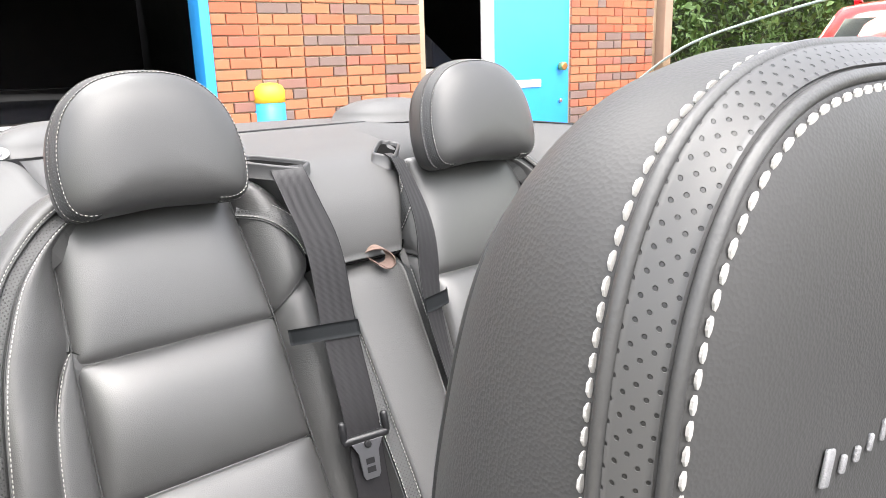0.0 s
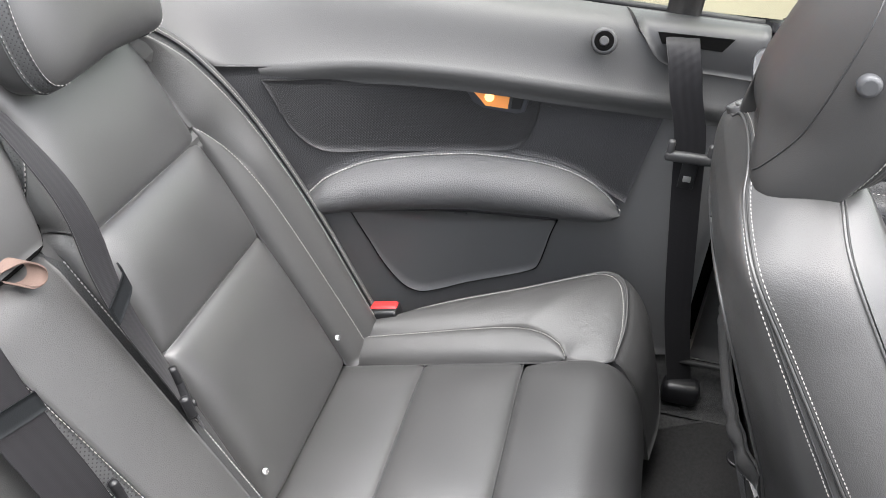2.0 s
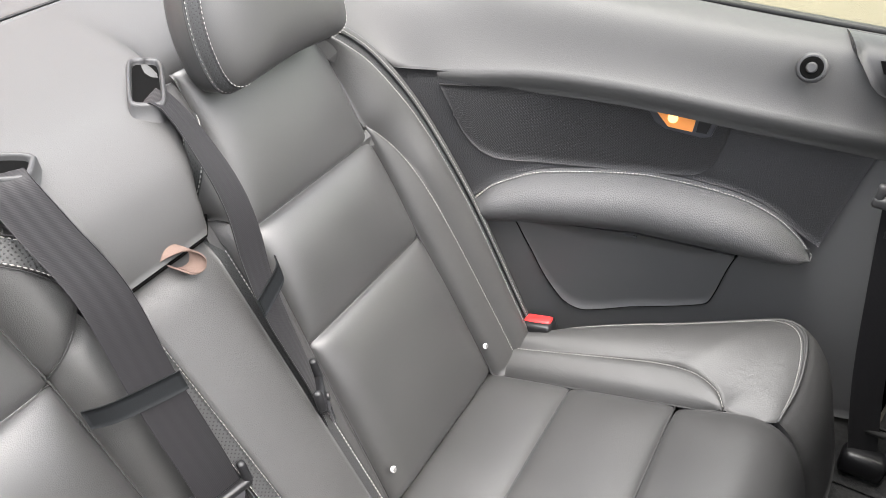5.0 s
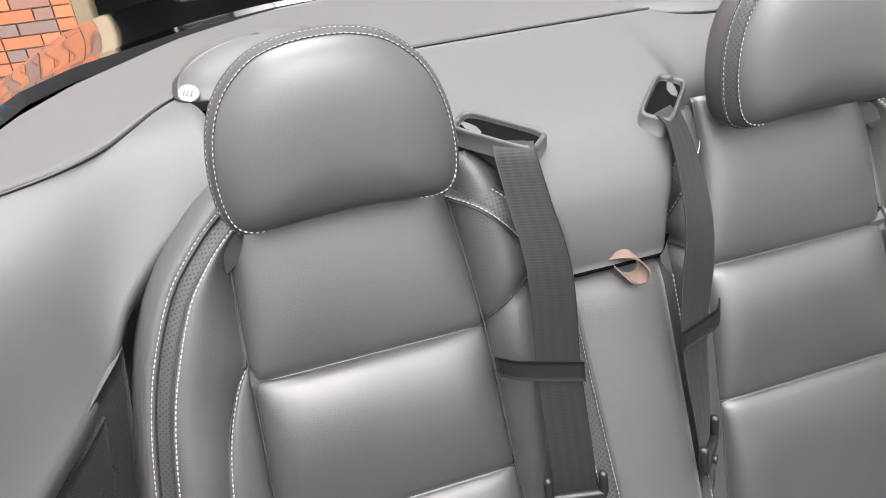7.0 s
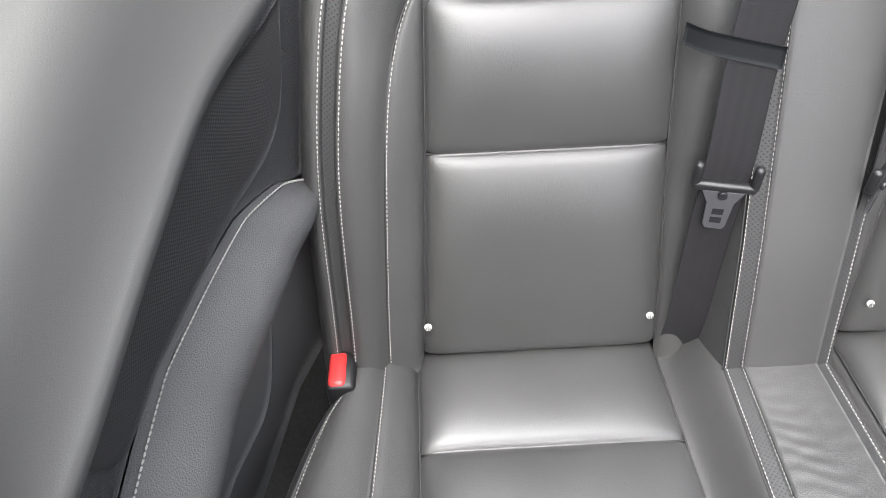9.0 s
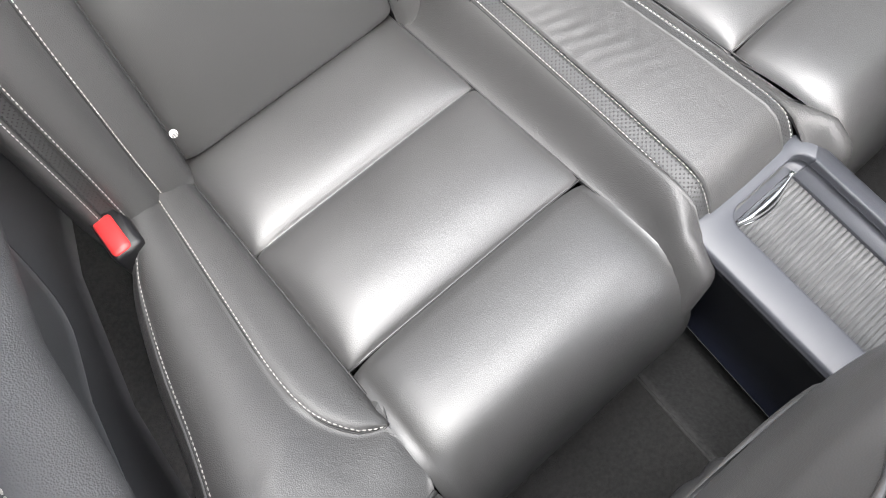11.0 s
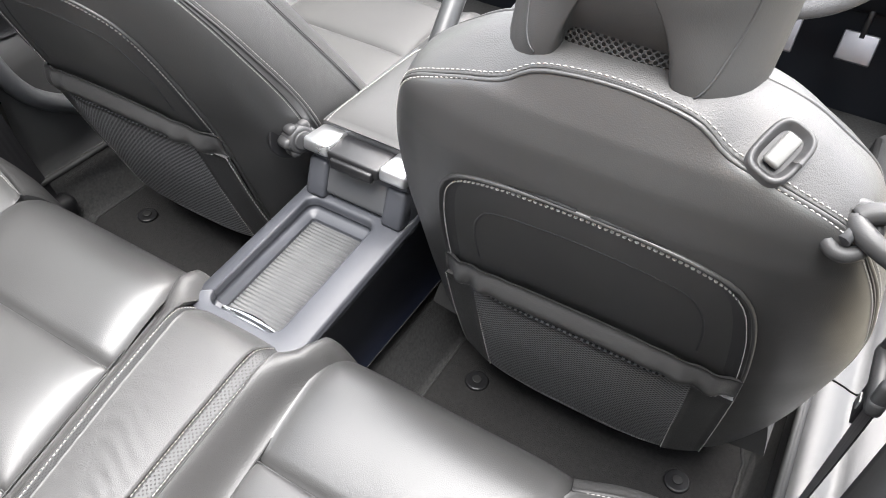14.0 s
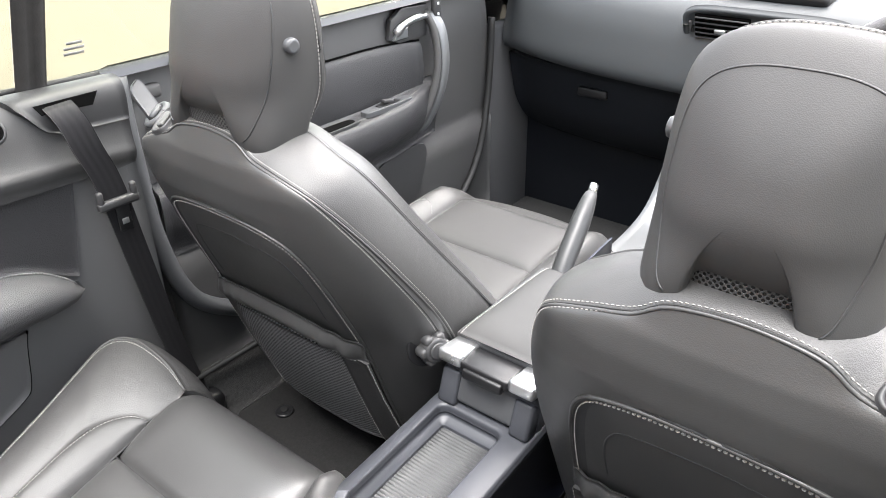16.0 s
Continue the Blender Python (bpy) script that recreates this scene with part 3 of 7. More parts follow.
# middle of the backrest, standing proud between the two places
MID = back_place(1)
zs = np.linspace(0.50, 0.985, 30)
midw = lambda z: np.interp(z, [0.5, 0.7, 0.985], [0.088, 0.074, 0.046])
half = lambda z: np.interp(z, [0.5, 0.7, 0.985], [0.044, 0.047, 0.056])
us = np.linspace(-1, 1, 18)
P = np.array([[MID(u * half(z), z, midw(z) + 0.006 * (1 - u * u) - 0.03 * max(0, (z - 0.955) / 0.03) ** 2) for z in zs] for u in us])
part("middle_panel", sheet(P, BACK_OUT, 0.03), BOLSTER, bench)
for side in (-1, 1):
    a = np.stack([side * half(zs), zs], 1)
    b = np.stack([side * (half(zs) + 0.017), zs], 1)
    P = ruled(a, b, MID, lambda u, v: midw(0.50 + 0.485 * v) - 0.003 - 0.006 * u - 0.03 * max(0, (v - 0.93) / 0.07) ** 2, 6)
    part("middle_band", sheet(P, BACK_OUT, 0.012), PERF, bench, "finely perforated leather band")
    sew(P, BACK_OUT, 0, bench)
    sew(P, BACK_OUT, -1, bench)
    c = np.stack([side * (half(zs) + 0.034), zs], 1)
    P = ruled(b, c, MID, lambda u, v: midw(0.50 + 0.485 * v) - 0.009 - 0.10 * u**1.5, 8)
    part("middle_side", sheet(P, (side, -0.6, 0.2), 0.01), BOLSTER, bench)

# raised middle of the cushion, running to the console
SEAT = cushion_place(1)
ys = np.concatenate([np.linspace(0.02, -0.40, 30), np.array([-0.408, -0.416, -0.423, -0.430, -0.435, -0.439])])
lift = lambda y: np.interp(y, [-0.439, -0.430, -0.421, -0.410, -0.394, -0.3, 0.0], [-0.030, -0.008, 0.014, 0.032, 0.040, 0.047, 0.058])
wide = lambda y: np.interp(y, [-0.42, 0.0], [0.056, 0.040])
# slack leather with a few folds across it
fold = lambda u, y: 0.00055 * (1 - 0.6 * u * u) * math.exp(-(((y + 0.215 + 0.03 * u) / 0.075) ** 2)) * (math.sin(310 * y + 3.1 * math.sin(3.4 * u + 22 * y) + 0.8) + 0.6 * math.sin(187 * y - 4.0 * u + 2.0 * math.sin(60 * y)))
yf = np.concatenate([np.linspace(0.02, -0.40, 120), ys[30:]])
P = np.array([[SEAT(u * wide(y), y, lift(y) + 0.004 * (1 - u * u) + fold(u, y)) for y in yf] for u in np.linspace(-1, 1, 24)])
part("tunnel_panel", sheet(P, SEAT_OUT, 0.03), BOLSTER, bench)
for side in (-1, 1):
    P = np.array([[SEAT(side * (wide(y) + 0.017 * u), y, lift(y) - 0.004 - 0.006 * u) for y in ys] for u in np.linspace(0, 1, 6)])
    part("tunnel_band", sheet(P, SEAT_OUT, 0.012), PERF, bench, "finely perforated leather band")
    sew(P, SEAT_OUT, 0, bench)
    sew(P, SEAT_OUT, -1, bench)
    yy = np.linspace(0.07, -0.46, 40)

    def flank(y, u):
        w0 = np.interp(y, [-0.46, -0.43, -0.42, 0.0], [0.078, 0.076, 0.073, 0.057])
        w1 = np.interp(y, [-0.46, -0.44, -0.40, 0.02], [0.155, 0.150, 0.119, 0.121])
        top = np.interp(y, [-0.46, -0.44, -0.43, -0.418, -0.40, -0.3, 0.0], [-0.040, -0.016, 0.004, 0.022, 0.031, 0.037, 0.048])
        low = np.interp(y, [-0.46, -0.42, 0.0], [-0.05, -0.014, -0.012])
        drop = 0.5 - 0.5 * math.cos(math.pi * u ** (0.85 + 0.6 * max(0.0, (-y - 0.36) / 0.1)))
        bump = 0.046 * math.exp(-(((min(y, -0.40) + 0.455) / 0.026) ** 2)) * math.sin(math.pi * min(1, u * 1.3)) ** 1.2 if y < -0.40 else 0.0
        return SEAT(side * (w0 + (w1 - w0) * u), y, top + (low - top) * drop + bump)

    lobe = smooth([(0.0, 0.0), (-0.018, -0.012), (-0.032, -0.05), (-0.036, -0.11), (-0.030, -0.20)], 14)[1:]
    P = np.array([[flank(y, u) for y in yy] + [np.array(flank(-0.46, u)) + np.array([0, a * (0.4 + 0.6 * math.sin(math.pi * (0.15 + 0.7 * u))), b]) for a, b in lobe] for u in np.linspace(0, 1, 14)])
    part("tunnel_side", sheet(P, (side * 0.5, 0.0, 0.9), 0.006), BOLSTER, bench)

# tan loop that frees the centre flap
c = MID(0.004, 0.985, 0.052)
loop_path = smooth([(-0.026, 0.010, 0.003), (-0.008, -0.004, 0.012), (0.010, -0.012, 0.010), (0.021, -0.018, -0.004), (0.016, -0.020, -0.016), (0.003, -0.016, -0.017), (-0.006, -0.008, -0.008)], 22)
P = np.array([[Vector(c) + Vector(q) + Vector((0.006, -0.017, -0.006)) * u for q in loop_path] for u in np.linspace(-0.5, 0.5, 4)])
part("pull_loop", sheet(P, (0, -0.5, 0.8), 0.0016), TAN, bench, "short tan webbing pull loop")


# ---------------------------------------------------------------- head restraints
def outline_solid(outline, depth, lean, centre, nv=22, bulge=3.0, keep=0.10, plain=None):
    """A cushion from a closed outline of (x, z): its girth swells and closes towards both faces. Returns a closed bmesh and its place function."""
    o = np.array(outline, float)
    ca, sa = math.cos(lean), math.sin(lean)

    def place(i, v):
        k = (1 - abs(v) ** bulge) ** (1 / bulge)
        q = o[i % len(o)]
        if plain is not None:
            t = min(1, max(0, (abs(v) - 0.45) / 0.45))
            t = t * t * (3 - 2 * t)
            q = q * (1 - t) + plain[i % len(o)] * t
        x, z = q * (keep + (1 - keep) * k)
        y = v * depth / 2
        return np.array([centre[0] + x, centre[1] + y * ca + z * sa, centre[2] + z * ca - y * sa])

    bm = bmesh.new()
    vs = np.sin(np.linspace(-math.pi / 2, math.pi / 2, nv))[1:-1]
    rings = [[bm.verts.new(place(i, v)) for i in range(len(o))] for v in vs]
    for a, b in zip(rings, rings[1:]):
        for i in range(len(o)):
            bm.faces.new((a[i], a[(i + 1) % len(o)], b[(i + 1) % len(o)], b[i]))
    for ring, v in ((rings[0], -1), (rings[-1], 1)):
        # close each face with shrinking rings so that it stays softly domed
        prev = ring
        base = np.array([vv.co for vv in ring])
        cen = base.mean(0)
        push = np.array([0, v * ca, -v * sa]) * depth * 0.010
        for k in (0.8, 0.55, 0.25):
            cur = [bm.verts.new(cen + (p - cen) * k + push * (1 - k * k)) for p in base]
            for i in range(len(o)):
                bm.faces.new((prev[i], prev[(i + 1) % len(o)], cur[(i + 1) % len(o)], cur[i]))
            prev = cur
        tip = bm.verts.new(cen + push)
        for i in range(len(o)):
            bm.faces.new((prev[i], prev[(i + 1) % len(o)], tip))
    for f in bm.faces:
        f.smooth = True
    return fix(bm), place


def band_on(place, n, v0, v1, swell, steps=6, part_of=(0.0, 1.0), loop=True):
    """A ribbon round such a cushion between two depths, a little proud."""
    ids = range(n + 1) if loop else range(int(n * part_of[0]), int(n * part_of[1]) + 1)
    P = np.array([[place(i, v) for i in ids] for v in np.linspace(v0, v1, steps)])
    c = P.reshape(-1, 3).mean(0)
    return P + (P - c) / (np.linalg.norm(P - c, axis=2, keepdims=True)) * swell


REAR_REST = np.array([0.94, 1.0]) * smooth([(0, -0.071), (0.06, -0.074), (0.104, -0.075), (0.123, -0.060), (0.128, -0.020), (0.121, 0.024), (0.103, 0.060), (0.072, 0.086), (0.038, 0.097), (0, 0.100),
                    (-0.038, 0.097), (-0.072, 0.086), (-0.103, 0.060), (-0.121, 0.024), (-0.128, -0.020), (-0.123, -0.060), (-0.104, -0.075), (-0.06, -0.074)], 96, True)[:-1]


def rear_headrest(sg):
    c = np.array((sg * 0.274, 0.232, 1.178))
    ob = thing("rear_headrest", "dark grey leather rear head restraint with a stitched band", "headrest", (c[0], c[1] + 0.02, 1.10), "rear head restraints")
    bm, place = outline_solid(REAR_REST, 0.112, radians(14), c, 22, 2.9)
    part("pad", bm, HEAD, ob)
    n = len(REAR_REST)
    P = band_on(place, n, -0.56, -0.26, 0.0010, 6, (0.11, 0.89), False)
    out = (0, 0, 1)
    part("perforated_band", sheet(P, out, 0.004), PERF, ob, "finely perforated leather band")
    nn = P - P.reshape(-1, 3).mean(0)
    nn /= np.linalg.norm(nn, axis=2, keepdims=True)
    front = nn[0] * 0.55 + np.array((0, -0.83, 0.05))
    part("stitching", stitches(P[0] - front * 0.0004, front, 0.0054, 0.0034, 0.0007), THREAD, ob, "row of pale contrast stitching")
    part("stitching", stitches(P[-1] - nn[-1] * 0.0006, nn[-1], 0.0054, 0.0034, 0.0006), THREAD, ob, "row of pale contrast stitching")
    welt = band_on(place, n, -0.20, -0.16, 0.0006, 2, (0.11, 0.89), False)
    part("welt", tube(welt[0], 0.0016, 6), SEAMS, ob)
    return ob


for side in (-1, 1):
    rear_headrest(side)


# ---------------------------------------------------------------- rear belts
def belt(name, label, path, widths, base=None, category="seat belt", twist=None, thick=0.0016, cloth=None):
    """Webbing along a path; widths are the cross directions."""
    p = smooth(path, 50)
    w = smooth(widths, 50)
    ob = thing(name, label, category, base or tuple(p[-1]))
    w = w / np.linalg.norm(w, axis=1, keepdims=True) * 0.047
    n = np.cross(np.gradient(p, axis=0), w)
    n /= np.linalg.norm(n, axis=1, keepdims=True)
    P = np.array([p + w * u + n * 0.00012 * math.cos(8 * math.pi * u) for u in np.linspace(-0.5, 0.5, 33)])
    part("webbing", sheet(P, twist or (0, -1, 0.4), thick), cloth or WEB, ob, "dark woven webbing")
    return ob, p, w


def rear_belt(sg):
    low, inn = (0.095, 0.010) if sg < 0 else (0.068, 0.017)
    path = [(sg * (0.092 - inn), 0.238, 1.126), (sg * (0.100 - inn), 0.222, 1.1405), (sg * (0.106 - inn), 0.202, 1.136), (sg * (0.106 - inn), 0.168, 1.099), (sg * (0.101 - inn), 0.126, 1.035), (sg * low, 0.092, 0.930),
            (sg * low, 0.052, 0.820), (sg * low, 0.036, 0.745), (sg * low, 0.014, 0.66), (sg * low, -0.008, 0.580), (sg * low, -0.016, 0.50)]
    wide = [(sg * -0.70, -0.68, 0.08), (sg * -0.70, -0.68, 0.08), (sg * -0.74, -0.62, 0.10), (sg * -0.85, -0.45, 0.08), (sg * -0.95, -0.22, 0.08)]
    wide += [(-sg * c_, -d_, 0.1) for c_, d_ in (((0.97, 0.14), (0.97, 0.12), (0.97, 0.14), (0.95, 0.2), (0.92, 0.3), (0.92, 0.3)) if sg < 0 else ((0.66, 0.72), (0.46, 0.88), (0.46, 0.88), (0.50, 0.86), (0.60, 0.80), (0.75, 0.62)))]
    ob, p, w = belt("rear_seat_belt", "black rear seat belt hanging from its deck slot", path, wide)
    # tongue and its plastic head
    i = int(np.argmin(abs(p[:, 2] - 0.790)))
    c, wd = p[i], w[i] / np.linalg.norm(w[i])
    down = p[i + 1] - p[i - 1]
    down /= np.linalg.norm(down)
    n = np.cross(wd, down)
    n *= 1 if n[1] < 0 else -1
    rot = Matrix((wd, down, n)).transposed()
    f = lambda a, b, d: Vector(c + wd * a + down * b + n * d)
    q = f(0, 0, 0.004)
    head = part("tongue_head", block(q.x, q.y, q.z, 0.066, 0.011, 0.012, 0.004, rot, 3), BLACK, ob, "black plastic tongue head")
    for a in (-0.030, 0.030):
        q = f(a, -0.014, 0.004)
        part("cheek", block(q.x, q.y, q.z, 0.010, 0.030, 0.011, 0.004, rot), BLACK, head)
    q = f(0, 0.008, 0.010)
    part("stud", disc(q, n, 0.005, 0.006, 16, 0.001), BLACK, head)
    outline = [(-0.022, 0.004), (-0.014, 0.020), (-0.012, 0.052), (-0.009, 0.057), (0.009, 0.057), (0.012, 0.052), (0.014, 0.020), (0.022, 0.004)]
    plate = part("tongue", prism([f(a, b, 0.009) for a, b in outline], n, 0.0025, 0.0006), STEEL, ob, "dull metal belt tongue")
    for b0 in (0.028, 0.040):
        part("slot", prism([f(a, b, 0.0094) for a, b in ((-0.006, b0), (0.006, b0), (0.006, b0 + 0.008), (-0.006, b0 + 0.008))], n, 0.003), BLACK, plate)
    # elastic keeper that holds the webbing to the seat
    i = int(np.argmin(abs(p[:, 2] - 0.926)))
    c, wd = p[i], w[i] / np.linalg.norm(w[i])
    down = p[i + 1] - p[i - 1]
    down /= np.linalg.norm(down)
    n = np.cross(wd, down)
    n *= 1 if n[1] < 0 else -1
    g = lambda a, b, d: Vector(c + wd * a + down * b + n * d)
    line = smooth([g(-0.068, 0.0, -0.012), g(-0.045, 0.0, 0.000), g(-0.022, 0.0, 0.0035), g(0.020, 0.001, 0.0035), g(0.027, 0.001, 0.003)], 20)
    P = np.array([line + down * u for u in np.linspace(-0.011, 0.011, 5)])
    part("keeper", sheet(P, n, 0.002), BAND, ob, "flat black keeper band")
    return ob


for side in (-1, 1):
    rear_belt(side)


# ---------------------------------------------------------------- rear deck and surround
def sstep(a, b, x):
    t = min(1, max(0, (x - a) / (b - a)))
    return t * t * (3 - 2 * t)


SEAM = [(0.0, 0.495), (0.20, 0.494), (0.30, 0.492), (0.40, 0.486), (0.425, 0.478), (0.448, 0.455), (0.479, 0.402), (0.502, 0.368), (0.531, 0.345), (0.566, 0.332), (0.607, 0.325), (0.655, 0.324), (0.712, 0.322)]
TAIL = [(0.0, 1.00), (0.255, 0.965), (0.42, 0.895), (0.58, 0.780), (0.646, 0.695), (0.677, 0.603), (0.693, 0.494), (0.703, 0.410), (0.712, 0.345), (0.72, 0.30)]

BEZEL = material("dark_grey_bezel", (0.040, 0.040, 0.041), 0.45, 0, 0.15, 1200.0, 0.08)
deck = thing("rear_deck", "grey soft-touch deck behind the rear seats with belt openings", "car trim", (0, 0.4, 1.0), kind="structure")
pad = smooth([(0.150, 1.004), (0.149, 1.012), (0.156, 1.050), (0.176, 1.094), (0.222, 1.134), (0.30, 1.150), (0.40, 1.160), (0.490, 1.166)], 40)
far = smooth([(0.300, 1.02), (0.300, 1.07), (0.305, 1.105), (0.325, 1.128), (0.365, 1.145), (0.42, 1.158), (0.490, 1.166)], 40)
wide_at = lambda z: np.interp(z, [1.004, 1.05, 1.10, 1.13, 1.148, 1.166], [0.060, 0.064, 0.082, 0.105, 0.135, 0.15])
cols = []
for x in np.concatenate([np.linspace(-0.385, -0.16, 14), np.linspace(-0.155, 0.155, 90), np.linspace(0.16, 0.385, 14)]):
    lo = wide_at(pad[:, 1])
    k = np.array([sstep(a_ - 0.006, a_ + 0.040, abs(x)) for a_ in lo])[:, None]
    q = pad * (1 - k) + far * k
    end = lerp(SEAM, abs(x)) - 0.005
    y = q[:, 0] + (end - q[-1, 0]) * ((q[:, 0] - q[0, 0]) / (q[-1, 0] - q[0, 0])) ** 2
    cols.append(np.stack([np.full(40, x), y, q[:, 1]], 1))
part("deck_pad", sheet(np.array(cols), (0, -0.3, 1), 0.012), SOFT, deck)
part("pad_gap", tube([(x, 0.152 + 0.9 * max(0, abs(x) - 0.055) ** 1.0, 1.000 + 0.6 * max(0, abs(x) - 0.050)) for x in np.linspace(-0.072, 0.072, 25)], 0.0020, 6), FELT, deck, "dark gap under the deck pad")
part("dimple", disc((0.003, 0.1655, 1.072), (0, -0.95, 0.3), 0.0022, 0.002, 10), BLACK, deck)

cols = []
for x in np.linspace(-0.712, 0.712, 80):
    f, r = lerp(SEAM, abs(x)), lerp(TAIL, abs(x))
    t = np.linspace(0, 1, 26)
    y = f + (r - f) * t
    z = 1.166 - 0.024 * t**2 - 0.02 * t**10 - 0.040 * (abs(x) / 0.712) ** 3 - 0.004 * np.exp(-((t / 0.02) ** 2))
    cols.append(np.stack([np.full(26, x), y, z], 1))
cover = thing("roof_cover", "matt grey folded-roof cover behind the seats", "car trim", (0, 0.7, 1.0), kind="structure")
part("panel", sheet(np.array(cols), (0, 0, 1), 0.02), SOFT, cover)
xs = np.linspace(-0.712, 0.712, 140)
part("seam", tube([(x, lerp(SEAM, abs(x)), 1.1668 - 0.040 * (abs(x) / 0.712) ** 3) for x in xs], 0.0021, 6), BLACK, cover)
part("edge_strip", tube([(x, lerp(TAIL, abs(x)) + 0.006, 1.120 - 0.040 * (abs(x) / 0.712) ** 3) for x in xs], 0.009, 8), HARD, cover, "grey edge strip against the paint")

for side in (-1, 1):
    # oval bezel that the belt leaves through
    c = Vector((side * 0.099, 0.240, 1.1466))
    along, norm = Vector((side * 0.66, 0.75, 0.10)).normalized(), Vector((side * -0.02, -0.28, 0.96)).normalized()
    across = norm.cross(along).normalized()
    norm = along.cross(across).normalized()
    ring = [(math.copysign(abs(math.cos(a)) ** 0.36, math.cos(a)), math.copysign(abs(math.sin(a)) ** 0.36, math.sin(a))) for a in np.linspace(0, 2 * math.pi, 65)]
    place = lambda r, k, h: np.array(c + along * r[0] * (0.051 - k * 0.9) + across * r[1] * (0.0190 - k * 0.7) + norm * (h - 0.001))
    P = np.array([[place(r, k, h) for r in ring] for k, h in ((-0.0015, -0.020), (-0.0005, -0.001), (0.0012, 0.0018), (0.0045, 0.0020), (0.0062, -0.001), (0.0070, -0.010))])
    bezel = thing("belt_bezel", "grey plastic bezel of the rear belt opening", "trim", tuple(c))
    part("frame", sheet(P, tuple(norm), 0.001), BEZEL, bezel)
    part("well", prism([place(r, 0.0075, -0.004) for r in ring[:-1]], norm, 0.004), FELT, bezel, "dark felt lining of the opening")
    # domed cover of the roll hoop
    c = np.array((side * 0.315, 0.530, 1.160))
    rows = []
    for r in np.linspace(0, 1, 12):
        h = 0.046 * (1 - r**2.6) ** 0.6
        rows.append([c + np.array([side * 0.108 * r * math.copysign(abs(math.cos(a)) ** 0.7, math.cos(a)), 0.088 * r * math.copysign(abs(math.sin(a)) ** 0.75, math.sin(a)) - 0.22 * side * 0 + 0.03 * r * -math.cos(a), h]) for a in np.linspace(0, 2 * math.pi, 41)])
    hoop = thing("roll_hoop_cover", "smooth dark grey domed roll-hoop cover on the deck", "car trim", tuple(c), "roll-hoop covers")
    part("dome", sheet(np.array(rows), (0, 0, 1), 0.004), SOFT, hoop)
    base = [c + np.array([side * 0.112 * math.copysign(abs(math.cos(a)) ** 0.7, math.cos(a)), 0.092 * math.copysign(abs(math.sin(a)) ** 0.75, math.sin(a)) - 0.03 * math.cos(a), 0.004]) for a in np.linspace(0, 2 * math.pi, 41)[:-1]]
    part("gap", prism(base, (0, 0, 1), 0.012), BLACK, hoop)
    # pale oval badge lying on the dome
    def dome(r, a):
        return c + np.array([side * 0.108 * r * math.copysign(abs(math.cos(a)) ** 0.7, math.cos(a)), 0.088 * r * math.copysign(abs(math.sin(a)) ** 0.75, math.sin(a)) - 0.03 * r * math.cos(a), 0.046 * (1 - r**2.6) ** 0.6])

    b, e = dome(0.965, -0.60), dome(0.965, -0.50) - dome(0.965, -0.70)
    e = Vector(e).normalized()
    q = Vector(dome(0.985, -0.60) - dome(0.94, -0.60)).normalized()
    up = e.cross(q).normalized()
    up = up if up.z > 0 else -up
    q = up.cross(e).normalized()
    b = Vector(b) + up * 0.0012
    badge = part("badge", prism([b + e * 0.016 * math.cos(k) + q * 0.010 * math.sin(k) for k in np.linspace(0, 2 * math.pi, 25)[:-1]], up, 0.0022, 0.0005), WHITE, hoop, "small pale oval badge")
    turn = Matrix((e, q, up)).transposed()
    for k in (-0.006, 0.0, 0.006):
        part("print", block(*(b + e * k + up * 0.0010), 0.003, 0.008, 0.0022, 0.0003, turn), GREY, badge)

INNER3 = [(0.678, -0.585, 0.966), (0.649, -0.45, 0.983), (0.616, -0.30, 0.999), (0.596, -0.15, 1.009), (0.577, 0.0, 1.008), (0.547, 0.12, 0.998),
          (0.528, 0.20, 0.998), (0.508, 0.245, 1.03), (0.478, 0.268, 1.06), (0.438, 0.288, 1.092), (0.40, 0.30, 1.118), (0.375, 0.31, 1.13)]
OUTER3 = [(0.735, -0.585, 1.083), (0.735, -0.45, 1.086), (0.735, -0.30, 1.090), (0.735, -0.15, 1.097), (0.730, 0.0, 1.106), (0.722, 0.10, 1.116),
          (0.712, 0.20, 1.125), (0.706, 0.318, 1.126), (0.655, 0.322, 1.135), (0.607, 0.323, 1.141), (0.566, 0.330, 1.146), (0.531, 0.343, 1.150), (0.502, 0.366, 1.152), (0.479, 0.400, 1.154), (0.448, 0.453, 1.156), (0.425, 0.476, 1.158)]


def side_x(y):
    return lerp([(-0.62, 0.690), (-0.5, 0.680), (-0.35, 0.668), (-0.17, 0.650), (0.0, 0.606), (0.1, 0.560), (0.20, 0.528), (0.34, 0.500)], y)


